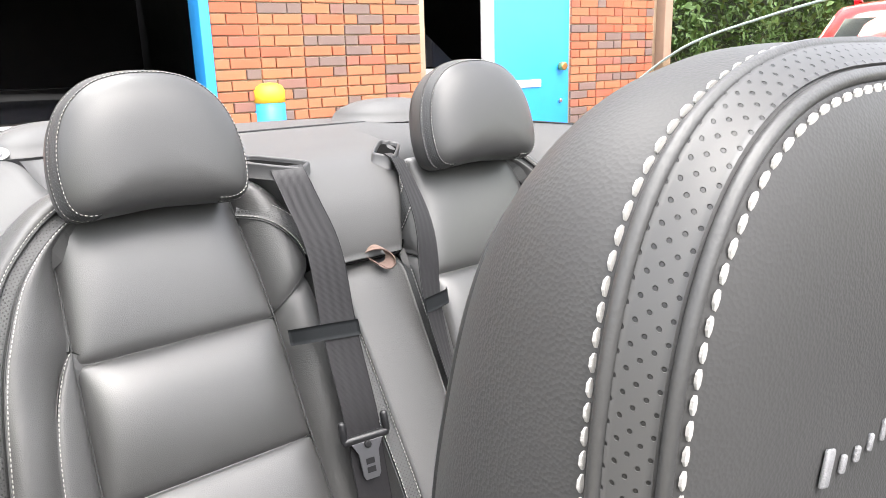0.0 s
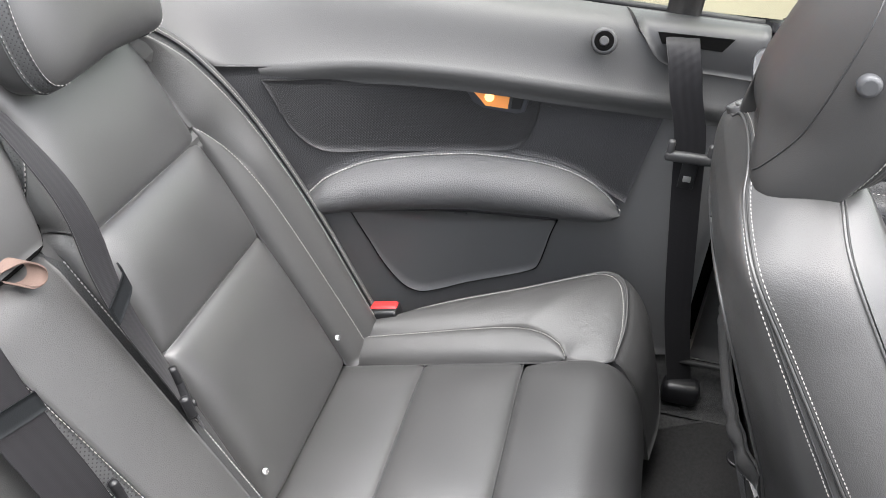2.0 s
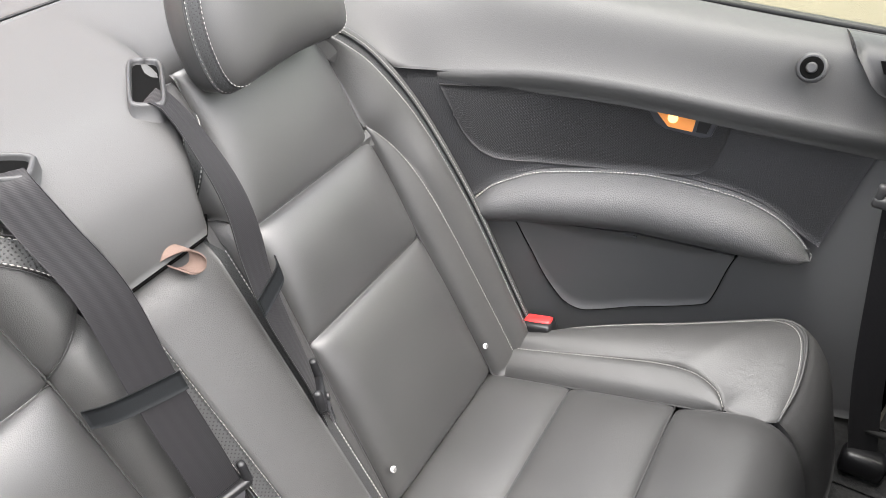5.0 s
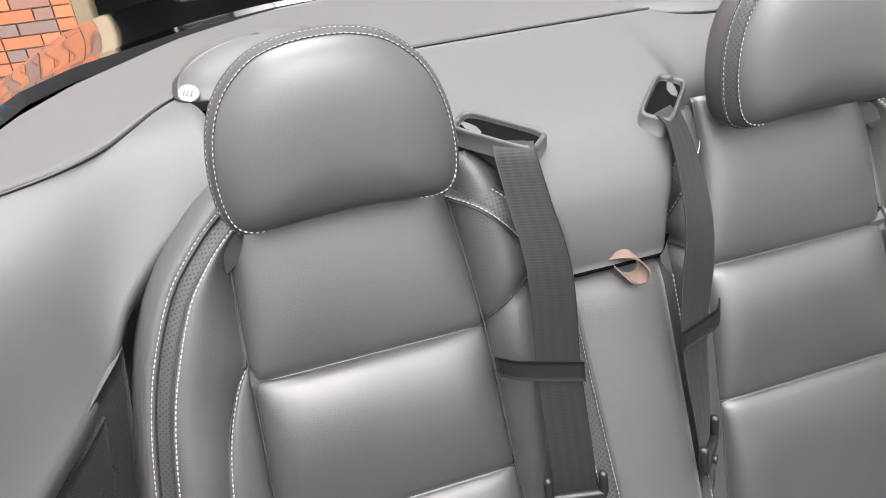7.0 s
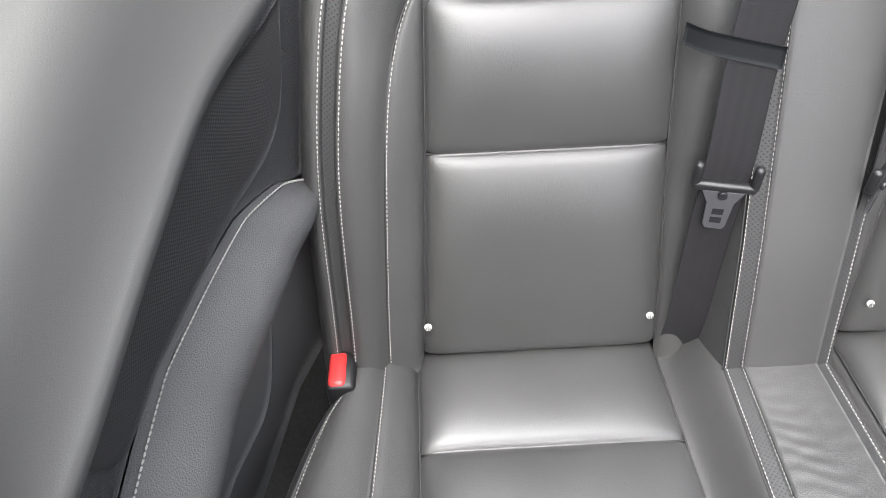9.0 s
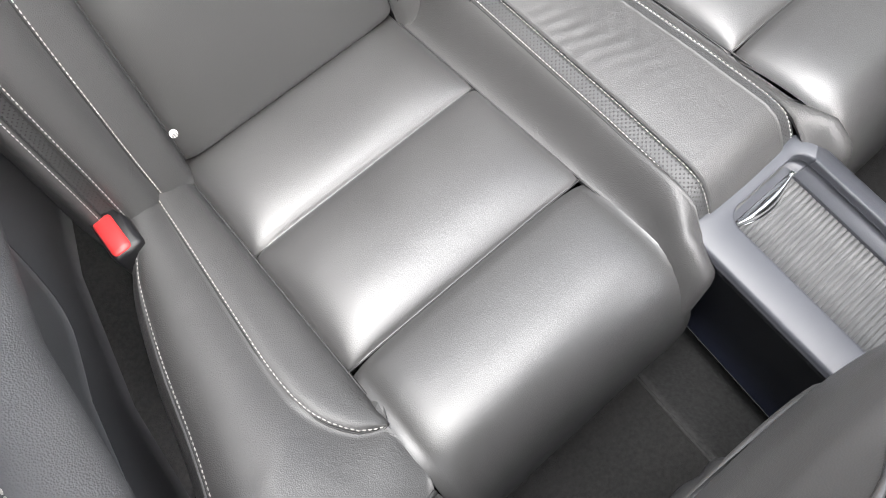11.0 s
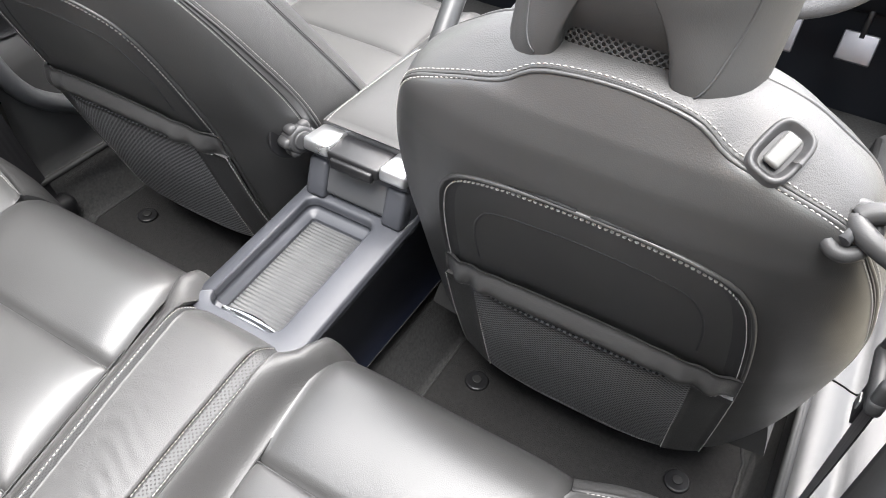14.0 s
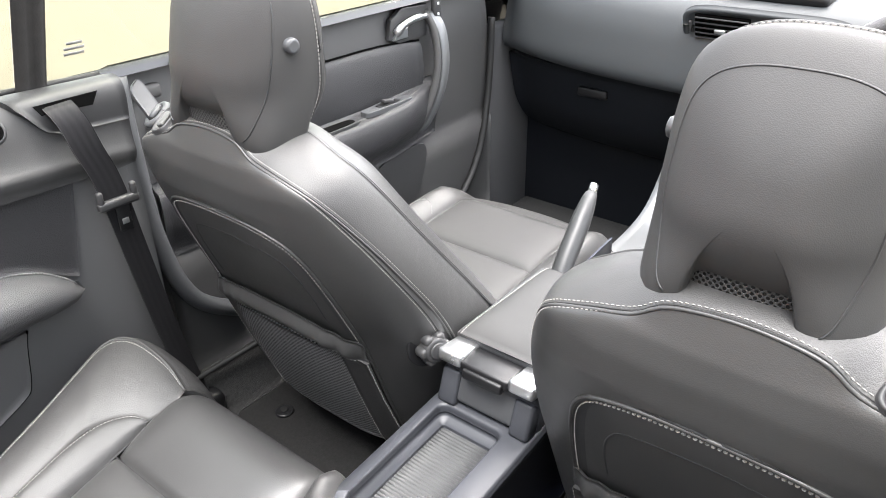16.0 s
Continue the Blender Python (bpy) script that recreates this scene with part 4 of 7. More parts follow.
def side_trim(sg):
    into = (-sg, 0, 0)
    ob = thing("rear_side_trim", "grey rear side panel with leather armrest, speaker grille and lit lamp", "car trim", (sg * 0.66, -0.15, 0.42), "rear side panels")
    at = lambda y, z, p=0.0: (sg * (side_x(y) - p), y, z)
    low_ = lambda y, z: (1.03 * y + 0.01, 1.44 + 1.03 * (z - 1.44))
    a, b = smooth(INNER3, 60), smooth(OUTER3, 60)
    soften = lambda q, w: np.stack([np.convolve(np.pad(q[:, k], w, "reflect", reflect_type="odd"), np.ones(2 * w + 1) / (2 * w + 1), "valid") for k in range(3)], 1)
    soft_b = soften(soften(b, 9), 7)
    v = np.linspace(0, 1, 60)
    fade = 1 - 0.55 * np.clip((v - 0.55) / 0.2, 0, 1) ** 2 * (3 - 2 * np.clip((v - 0.55) / 0.2, 0, 1))
    rows = []
    for u in np.linspace(0, 1, 26):
        w = u**6
        q = a * (1 - u) + (b * w + soft_b * (1 - w)) * u
        k = np.sin(math.pi * u**1.65) ** 0.9
        swell = np.interp(q[:, 1], [-0.6, -0.40, -0.15, 0.15], [0.034, 0.036, 0.035, 0.030])
        q = q + np.stack([-swell * k * fade, -0.02 * k * (1 - fade), 0.028 * k * fade], 1)
        rows.append(q * np.array([sg, 1, 1]))
    rows = [rows[0] + np.array([sg * o, 0, -d]) for o, d in ((0.020, 0.040), (0.006, 0.022), (0.0, 0.008))] + rows
    part("upper_surround", sheet(np.array(rows), (-sg * 0.6, 0, 0.8), 0.012), SOFT, ob)
    part("cover_gap", tube([(sg * x, y, z + 0.0012) for x, y, z in b if y > 0.02], 0.0021, 6), BLACK, ob)
    ys, zs = np.linspace(0.34, -0.585, 50), np.linspace(0.42, 0.992, 14)
    P = np.array([[at(y, z - 0.02 * (y < -9), -0.004 - 0.02 * ((0.99 - z) / 0.55) ** 2 * (y < -0.05) * 0) for z in zs] for y in ys])
    part("lower_panel", sheet(P, into, 0.015), SIDE, ob)

    def patch(name, top, low, mat, proud, swell=0.0, n=44, m=12, label="", thick=0.006, p=2.5, edge=0.0):
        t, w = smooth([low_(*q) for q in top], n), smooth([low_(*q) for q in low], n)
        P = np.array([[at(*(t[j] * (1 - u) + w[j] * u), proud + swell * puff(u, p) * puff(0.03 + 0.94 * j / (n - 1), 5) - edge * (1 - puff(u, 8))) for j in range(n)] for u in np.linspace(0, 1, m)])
        return part(name, sheet(P, into, thick), mat, ob, label), P

    arc = [(0.093, 0.779), (0.070, 0.806), (0.042, 0.830), (-0.031, 0.856), (-0.164, 0.871), (-0.29, 0.866), (-0.356, 0.846), (-0.395, 0.818), (-0.424, 0.785)]
    patch("leather_panel", [(0.205, 1.012), (0.1, 1.012), (-0.1, 1.010), (-0.3, 1.002), (-0.465, 0.988)], [(0.097, 0.785)] + arc[1:-1] + [(-0.428, 0.80)], INSERT, 0.004, 0.0, 50, 14, "dark grained leather panel")
    patch("speaker_grille", [(0.131, 0.992), (0.05, 0.992), (-0.1, 0.988), (-0.277, 0.980)],
          [(0.110, 0.945), (0.095, 0.912), (0.065, 0.878), (0.02, 0.866), (-0.10, 0.868), (-0.22, 0.876), (-0.257, 0.895), (-0.273, 0.94)], GRILLE, 0.0085, 0.0, 44, 10, "black perforated speaker grille")
    rest, P = patch("armrest", arc, [(0.085, 0.752), (0.0, 0.752), (-0.10, 0.756), (-0.18, 0.758), (-0.30, 0.760), (-0.39, 0.762), (-0.424, 0.782)], GRAINED, 0.006, 0.056, 60, 20, "padded dark leather armrest", 0.02, 2.2)
    n = normals(P, into)
    part("stitching", stitches(0.5 * P[0] + 0.5 * P[1] + n[1] * 0.0012 + np.array(into) * 0.0035, n[2], 0.0056, 0.0042, 0.0015), THREAD, ob, "row of pale contrast stitching")
    low = [(0.018, 0.742), (-0.004, 0.690), (-0.030, 0.635), (-0.060, 0.590), (-0.085, 0.572), (-0.115, 0.572), (-0.20, 0.602), (-0.285, 0.636), (-0.302, 0.655), (-0.315, 0.72), (-0.322, 0.745)]
    patch("storage_lid", [(0.020, 0.748), (-0.08, 0.748), (-0.2, 0.748), (-0.32, 0.749)], low, SIDE, 0.003, 0.0, 44, 8, "grey storage pocket lid")
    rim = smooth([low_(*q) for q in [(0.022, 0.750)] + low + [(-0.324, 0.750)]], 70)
    part("lid_gap", tube([at(y, z, 0.0012) for y, z in rim], 0.0020, 6), FELT, ob)
    part("finger_notch", block(*at(-0.155, 0.724, 0.004), 0.004, 0.026, 0.006, 0.0018), HARD, ob)
    # courtesy lamp, alight
    quad = [(-0.158, 0.981), (-0.259, 0.976), (-0.252, 0.948), (-0.240, 0.944), (-0.188, 0.949), (-0.172, 0.958)]
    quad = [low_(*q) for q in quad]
    part("lamp_bezel", prism([at(y, z, 0.013) for y, z in quad], into, 0.012, 0.002), CONSOLE, ob, "grey lamp surround")
    inner = [(-0.172, 0.976), (-0.228, 0.973), (-0.226, 0.952), (-0.192, 0.954)]
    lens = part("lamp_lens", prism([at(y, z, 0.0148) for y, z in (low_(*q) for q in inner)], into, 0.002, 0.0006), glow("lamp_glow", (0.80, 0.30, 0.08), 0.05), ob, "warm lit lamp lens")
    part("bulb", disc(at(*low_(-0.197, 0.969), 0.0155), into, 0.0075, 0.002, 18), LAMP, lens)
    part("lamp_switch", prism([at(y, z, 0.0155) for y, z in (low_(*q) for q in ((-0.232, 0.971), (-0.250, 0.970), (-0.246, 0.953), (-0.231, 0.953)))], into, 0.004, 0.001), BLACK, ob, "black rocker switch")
    # coat hook
    c = np.array((sg * 0.636, -0.355, 1.066))
    way = np.array((-sg * 0.93, 0, 0.37))
    hook = part("hook_ring", disc(c, way, 0.0195, 0.014, 28, 0.004), BEZEL, ob, "round coat hook")
    part("hook_hollow", disc(c + way * 0.0035, way, 0.0140, 0.0095, 24, 0.001), FELT, hook)
    part("hook_knob", disc(c + way * 0.008, way, 0.0070, 0.006, 20, 0.002), BEZEL, hook)
    # guide plate for the front belt
    def roof(y, u, lift):
        q0 = np.array([np.interp(y, a[:, 1], a[:, k]) for k in (0, 2)])
        q1 = np.array([np.interp(y, b[:, 1], b[:, k]) for k in (0, 2)])
        k = math.sin(math.pi * u**1.65) ** 0.9
        q = q0 * (1 - u) + q1 * u + np.array((-0.036, 0.030)) * k * (1 + lift / 0.036)
        return (sg * q[0], y, q[1])

    near = lambda u: lerp([(0.30, -0.462), (0.36, -0.432), (0.6, -0.402), (0.95, -0.378)], u)
    P = np.array([[roof(near(u) * (1 - v) - 0.584 * v, u, 0.006 - 0.005 * (u > 0.93)) for v in np.linspace(0, 1, 14)] for u in np.linspace(0.30, 0.95, 14)])
    part("belt_guide", sheet(P, (-sg, 0, 0.6), 0.010), BEZEL, ob, "grey front belt guide plate")
    slot = [roof(y, u, 0.0075) for y, u in ((-0.428, 0.60), (-0.436, 0.50), (-0.522, 0.50), (-0.536, 0.63))]
    part("guide_slot", prism(slot, (-sg * 0.8, 0, 0.6), 0.003), FELT, ob)
    return ob


for side in (-1, 1):
    side_trim(side)


def front_belt(sg):
    path = [(sg * 0.670, -0.462, 1.073), (sg * 0.657, -0.463, 1.077), (sg * 0.643, -0.468, 1.061), (sg * 0.637, -0.474, 1.042), (sg * 0.634, -0.484, 1.00), (sg * 0.638, -0.505, 0.93), (sg * 0.645, -0.525, 0.80), (sg * 0.655, -0.56, 0.58), (sg * 0.665, -0.60, 0.40)]
    wide = [(0, -1, 0.05)] * 8 + [(sg * 0.3, -1, 0)]
    ob, p, w = belt("front_seat_belt", "black front seat belt hanging down the side panel", path, wide, twist=(-sg, 0, 0.1), cloth=WEB_BLACK)
    i = int(np.argmin(abs(p[:, 2] - 0.905)))
    c = p[i] + np.array([-sg * 0.006, 0, 0])
    head = part("tongue_head", block(c[0], c[1], c[2], 0.014, 0.074, 0.017, 0.005), BEZEL, ob, "dark grey plastic tongue head")
    for k in (-0.030, 0.030):
        part("cheek", block(c[0], c[1] + k, c[2] + 0.012, 0.012, 0.011, 0.030, 0.004), BEZEL, head)
    tip = part("tongue", block(c[0], c[1] - 0.004, c[2] - 0.030, 0.003, 0.024, 0.046, 0.001), BLACK, ob, "belt tongue in a black sleeve")
    part("slot", block(c[0] - sg * 0.002, c[1] - 0.004, c[2] - 0.036, 0.002, 0.012, 0.010, 0.0005), SILVER, tip)
    if sg > 0:
        part("anchor", block(sg * 0.665, -0.605, 0.385, 0.05, 0.07, 0.05, 0.012), BLACK, ob, "black floor anchor cover")


for side in (-1, 1):
    front_belt(side)


# ---------------------------------------------------------------- front seats
FRONT_REST = smooth([(0, -0.102), (0.038, -0.102), (0.049, -0.110), (0.052, -0.130), (0.064, -0.150), (0.084, -0.153), (0.100, -0.134), (0.108, -0.08), (0.112, -0.02), (0.111, 0.04), (0.102, 0.083),
                     (0.080, 0.107), (0.045, 0.118), (0, 0.121), (-0.045, 0.118), (-0.080, 0.107), (-0.102, 0.083), (-0.111, 0.04), (-0.112, -0.02), (-0.108, -0.08), (-0.100, -0.134),
                     (-0.084, -0.153), (-0.064, -0.150), (-0.052, -0.130), (-0.049, -0.110), (-0.038, -0.102)], 140, True)[:-1]
_a = np.unwrap(np.arctan2(FRONT_REST[:, 1] - 0.02, FRONT_REST[:, 0]))
_a = np.maximum.accumulate(_a) + 1e-5 * np.arange(len(_a))
_c, _s = np.cos(_a), np.sin(_a)
REST_FACE = np.stack([0.112 * np.sign(_c) * abs(_c) ** 0.6, -0.004 + 0.125 * np.sign(_s) * abs(_s) ** 0.7], 1)
REST_PAD = np.stack([0.112 * np.sign(_c) * abs(_c) ** 0.6, 0.013 + 0.108 * np.sign(_s) * abs(_s) ** 0.6], 1)
BUTTON = material("pale_grey_button", (0.11, 0.11, 0.106), 0.5, 0, 0.1, 900.0)
DARKHIDE = leather("pocket_hide", (0.030, 0.031, 0.032), 0.46, 560.0, 0.15, 0.1)
SEAM_BACK = [(0.206, -0.835, 0.428), (0.238, -0.822, 0.445), (0.258, -0.800, 0.50), (0.272, -0.760, 0.60), (0.276, -0.690, 0.76), (0.250, -0.612, 0.885), (0.220, -0.560, 0.962), (0.190, -0.527, 1.008), (0.140, -0.516, 1.030), (0.095, -0.514, 1.043), (0.062, -0.516, 1.062), (0.0, -0.518, 1.068)]
SEAM_FRONT = [(0.206, -0.985, 0.428), (0.240, -0.978, 0.445), (0.250, -0.95, 0.50), (0.260, -0.890, 0.64), (0.258, -0.805, 0.755), (0.232, -0.700, 0.895), (0.203, -0.628, 1.000), (0.165, -0.604, 1.040), (0.11, -0.598, 1.066), (0.0, -0.598, 1.076)]
BACK_FACE = [(0.40, -0.703), (0.465, -0.677), (0.60, -0.634), (0.726, -0.597), (0.913, -0.520), (0.96, -0.504), (1.0, -0.500), (1.03, -0.504), (1.068, -0.517)]


def arch_of(points, n):
    half = np.array(points, float)
    return smooth(np.vstack([half, half[-2::-1] * np.array([-1, 1, 1])]), n)


def rest_place(c, taper=0.0, girth=1.14, back_round=2.3):
    """Place on a front head restraint: index round its outline, depth v from the front face (-1) to the domed back (1)."""
    def place(i, v):
        q = FRONT_REST[i % len(FRONT_REST)]
        b, d = (back_round, 0.078 + 0.012 * (back_round < 2)) if v > 0 else (4.0, 0.046)
        t = sstep(0.30, 0.95, v) if v > 0 else sstep(0.15, 0.6, -v)
        q = q * (1 - t) + (REST_PAD if v > 0 else REST_FACE)[i % len(FRONT_REST)] * t
        k = 0.1 + 0.9 * (1 - abs(v) ** b) ** (1 / b)
        x, z = q * k
        z *= 1 - 0.05 * max(0.0, v) * (z > 0)
        s = sstep(-0.13, 0.05, z)
        x, z = x * (girth - taper * s), z * (1 - 0.6 * taper * s) * (1 + 0.10 * sstep(-0.07, -0.15, z) * (taper > 0))
        # the two lobes below the notch reach back towards the seat
        back = 0.020 * sstep(-0.04, -0.13, z)
        return c + np.array([x, v * d - (0.38 * v if v > 0 else 0.0) * z + back, z])
    return place


def front_seat(sg, xc, shift=0.0, rise=0.0, extra=""):
    seat = thing("bucket_chair", "dark grey leather front seat with pale stitching" + extra, "seat", (xc, -1.0, 0.34), "front seats")
    off = np.array((xc, shift, rise))
    S, F = arch_of(SEAM_BACK, 181), arch_of(SEAM_FRONT, 181)
    hwz = lambda z: np.interp(z, S[:91, 2], S[:91, 0])
    ysz = lambda z: np.interp(z, S[:91, 2], S[:91, 1])

    def skin(x, z, lift=0.0):
        yr, ys = lerp(BACK_FACE, z), ysz(z)
        s = min(1.0, abs(x) / (hwz(z) + 1e-6))
        return off + np.array((x, ys + (yr - ys) * (1 - s**3.6) ** 0.55 + 0.918 * lift, z - 0.397 * lift))

    side = np.concatenate([np.linspace(0, 60, 31), np.arange(61, 91)]).astype(int)
    ss = np.sin(np.linspace(-math.pi / 2, math.pi / 2, 45))
    P = np.array([[skin(s * S[j, 0], S[j, 2]) for j in side] for s in ss])
    part("back_cover", sheet(P, (0, 0.9, -0.2), 0.01), LEATHER, seat)
    sew(P, (0, 0.9, -0.2), 2, seat, pitch=0.0056, length=0.0039, width=0.0008)
    sew(P, (0, 0.9, -0.2), -3, seat, pitch=0.0056, length=0.0039, width=0.0008)
    mid = np.array((0, -0.66, 0.80))
    rows = []
    for u in np.linspace(0, 1, 16):
        q = S * (1 - u) + F * u
        d = (q - mid) * np.array([1, 0.0, 0.8])
        d /= np.linalg.norm(d, axis=1, keepdims=True)
        rows.append(q + d * 0.010 * math.sin(math.pi * u) ** 0.8 + off)
    P = np.array(rows)
    part("side_cover", sheet(P, (0, 0, 1), 0.01), BOLSTER, seat)
    for i in (1, -1):
        sew(P, (0, 0, 1), i, seat, pitch=0.0056, length=0.0039, width=0.0008)
    part("piping", tube(S + off, 0.0022, 6), LEATHER, seat)
    part("piping", tube(F + off, 0.0020, 6), LEATHER, seat)
    P = np.array([[off + np.array((s * F[j, 0], F[j, 1] - 0.045 * math.sin(math.pi * min(1, 2 * (1 - abs(s)))) * min(1, F[j, 0] / 0.2) - 0.004, F[j, 2])) for j in side] for s in ss])
    part("front_cover", sheet(P, (0, -0.9, 0.3), 0.01), LEATHER, seat)
    # arched pocket on the back
    arch = smooth([(0.182, 0.455), (0.184, 0.60), (0.183, 0.70), (0.178, 0.772), (0.168, 0.845), (0.152, 0.900), (0.122, 0.930), (0.055, 0.945), (-0.055, 0.945), (-0.122, 0.930), (-0.152, 0.900), (-0.168, 0.845), (-0.178, 0.772), (-0.183, 0.70), (-0.184, 0.60), (-0.182, 0.455)], 90)
    rows = [[skin(-u * x, z, 0.002 - 0.004 * (1 - abs(u) ** 6)) for x, z in arch[:45]] for u in np.linspace(-1, 1, 26)]
    part("pocket_panel", sheet(np.array(rows), (0, 0.9, -0.2), 0.004), DARKHIDE, seat, "smooth black hide inside the arched seam")
    part("piping", tube([skin(x, z, 0.001) for x, z in arch], 0.0026, 8), LEATHER, seat)
    line = np.array([skin(x, z, 0.0020) for x, z in offset_curve(arch, -0.006)])
    part("stitching", stitches(line, np.tile((0, 0.9, -0.3), (len(line), 1)), 0.0056, 0.0039, 0.0008), THREAD, seat, "row of pale contrast stitching")
    emb = smooth([(0.128, 0.762), (0.126, 0.82), (0.114, 0.862), (0.088, 0.886), (0.0, 0.896), (-0.088, 0.886), (-0.114, 0.862), (-0.126, 0.82), (-0.128, 0.762)], 60)
    part("emboss", tube([skin(x, z, -0.0015) for x, z in emb], 0.0024, 6), DARKHIDE, seat)
    lipz = lambda x: 0.764 - 0.034 * (abs(x) / 0.18) ** 2.6
    gather = lambda x: 1.0 + 0.40 * math.sin(abs(x) * 170) * (abs(x) / 0.18) ** 3
    P = np.array([[skin(x, lipz(x) - 0.042 * v, 0.003 + gather(x) * 0.022 * (1 - (x / 0.192) ** 6) * math.sin(math.pi * (0.10 + 0.72 * v))) for v in np.linspace(0, 1, 12)] for x in np.linspace(-0.184, 0.184, 60)])
    part("pocket_lip", sheet(P, (0, 0.9, 0), 0.004), LEATHER, seat, "gathered leather lip of the pocket")
    n = normals(P, (0, 0.9, 0))
    part("stitching", stitches(P[:, -2], n[:, -2], 0.0056, 0.0039, 0.0008), THREAD, seat, "row of pale contrast stitching")
    P = np.array([[skin(x, (lipz(x) - 0.040) * (1 - v) + 0.452 * v, 0.005 + 0.018 * (1 - v) * (1 - (x / 0.16) ** 4)) for v in np.linspace(0, 1, 24)] for x in np.linspace(-0.138, 0.138, 30)])
    part("pocket_mesh", sheet(P, (0, 0.9, 0), 0.003), MESH, seat, "ribbed black mesh pocket")
    for o in (-1, 1):
        P = np.array([[skin(o * x, (lipz(x) - 0.036) * (1 - v) + 0.448 * v, 0.006 + 0.006 * (1 - v)) for v in np.linspace(0, 1, 20)] for x in np.linspace(0.136, 0.184, 6)])
        part("pocket_side", sheet(P, (0, 0.9, 0), 0.005), LEATHER, seat)
        n = normals(P, (0, 0.9, 0))
        for i in (0, -1):
            part("stitching", stitches(P[i], n[i], 0.0075, 0.0048, 0.0010), THREAD, seat)
    # head restraint
    c = np.array((xc + (0.012 if sg < 0 else 0.0), shift - (0.623 if sg < 0 else 0.604), rise + 1.172))
    place = rest_place(c, 0.07 if sg < 0 else 0.0, 1.02 if sg < 0 else 1.14, 1.95 if sg < 0 else 2.3)
    nn = len(FRONT_REST)
    vs = np.sin(np.linspace(-math.pi / 2, math.pi / 2, 34))
    vs[0], vs[-1] = -0.9999, 0.9999
    G = np.array([[place(i, v) for i in range(nn + 1)] for v in vs])
    bm = bmesh.new()
    rings = [[bm.verts.new(p) for p in row[:-1]] for row in G]
    for a, b in zip(rings, rings[1:]):
        for i in range(nn):
            bm.faces.new((a[i], a[(i + 1) % nn], b[(i + 1) % nn], b[i]))
    for ring in (rings[0], rings[-1]):
        tip = bm.verts.new(np.array([v.co for v in ring]).mean(0))
        for i in range(nn):
            bm.faces.new((ring[i], ring[(i + 1) % nn], tip))
    for f in bm.faces:
        f.smooth = True
    rest = part("headrest", fix(bm), SHELL, seat)
    P = band_on(place, nn, -0.50, -0.70, 0.0012, 8, (0.17, 0.83), False)
    part("perforated_band", sheet(P, (0, 0, 1), 0.004), PERF_FINE, rest, "finely perforated leather band")
    g = P - P.reshape(-1, 3).mean(0)
    for i, v, v2 in ((0, -0.455, -0.39), (-1, -0.735, -0.785)):
        Q = band_on(place, nn, v, v2, 0.0004, 2, (0.17, 0.83), False)
        part("welt", tube(Q[0], 0.0020, 6), HEAD, rest)
        part("stitching", stitches(Q[1], g[i], 0.0056, 0.0044, 0.0008), THREAD, rest, "row of pale contrast stitching")
    w = [place(i, 0.60) for i in range(int(nn * 0.125), int(nn * 0.875) + 1)]
    part("rear_seam", tube(np.array(w), 0.0011, 6), DARKHIDE, rest)
    P = np.array([[c + np.array((x, 0.073 + 0.008 * (1 - (x / 0.06) ** 2), h)) for h in np.linspace(-0.126, -0.076, 6)] for x in np.linspace(-0.056, 0.056, 10)])
    part("mesh_insert", sheet(P, (0, 1, 0), 0.01), HOLES, rest, "black perforated mesh insert")
    part("rest_post", block(*(c + np.array((0, 0.0, -0.11))), 0.11, 0.06, 0.05, 0.008), BLACK, rest)
    part("tilt_button", disc(c + np.array((-sg * (0.124 if sg > 0 else 0.106), 0.024 if sg > 0 else 0.006, 0.014)), (-sg, 0.1, 0), 0.0105, 0.014, 22, 0.004), HARD, rest, "round grey tilt button")
    # embroidered word, too small to read
    bars = [(-0.058, 0.010, 0.016), (-0.048, 0.006, 0.008), (-0.039, 0.006, 0.007), (-0.030, 0.005, 0.008), (-0.021, 0.004, 0.010), (-0.013, 0.005, 0.007), (-0.004, 0.005, 0.012), (0.005, 0.003, 0.009), (0.013, 0.005, 0.008), (0.022, 0.006, 0.007)]
    for x, wd, h in bars:
        part("embroidery", block(c[0] + 0.9 * x + 0.002, c[1] - 0.0466, c[2] + 0.014 + 0.3 * (h - 0.008), wd * 0.42, 0.0014, h * 0.62, 0.0007, Matrix.Rotation(0.25, 3, "Y")), EMBROID, rest, "grey embroidered stroke")
    # oval fold button on the outer shoulder, belt keeper lever beside it
    up = Vector((sg * 0.20, 0.50, 0.84)).normalized()
    ax = Vector((sg * -0.25, 0.93, -0.24)).normalized()
    sd = up.cross(ax).normalized()
    ax = sd.cross(up).normalized()
    turn = Matrix((sd, ax, up)).transposed()
    b = off + np.array((sg * 0.126, -0.531, 1.053))
    oval = lambda a_, b_, h: [Vector(b) + up * h + sd * a_ * math.copysign(abs(math.cos(q)) ** 0.6, math.cos(q)) + ax * b_ * math.copysign(abs(math.sin(q)) ** 0.6, math.sin(q)) for q in np.linspace(0, 2 * math.pi, 41)]
    rings = [oval(0.0185, 0.0275, -0.012), oval(0.0180, 0.0270, -0.001), oval(0.0165, 0.0255, 0.0012), oval(0.0140, 0.0230, 0.0008), oval(0.0132, 0.0222, -0.0022), oval(0.0105, 0.0195, -0.0030), oval(0.0098, 0.0188, -0.0080)]
    bez = part("fold_bezel", sheet(np.array([[tuple(p) for p in r] for r in rings]), tuple(up), 0.001), BEZEL, seat, "grey bezel of the seat-fold button")
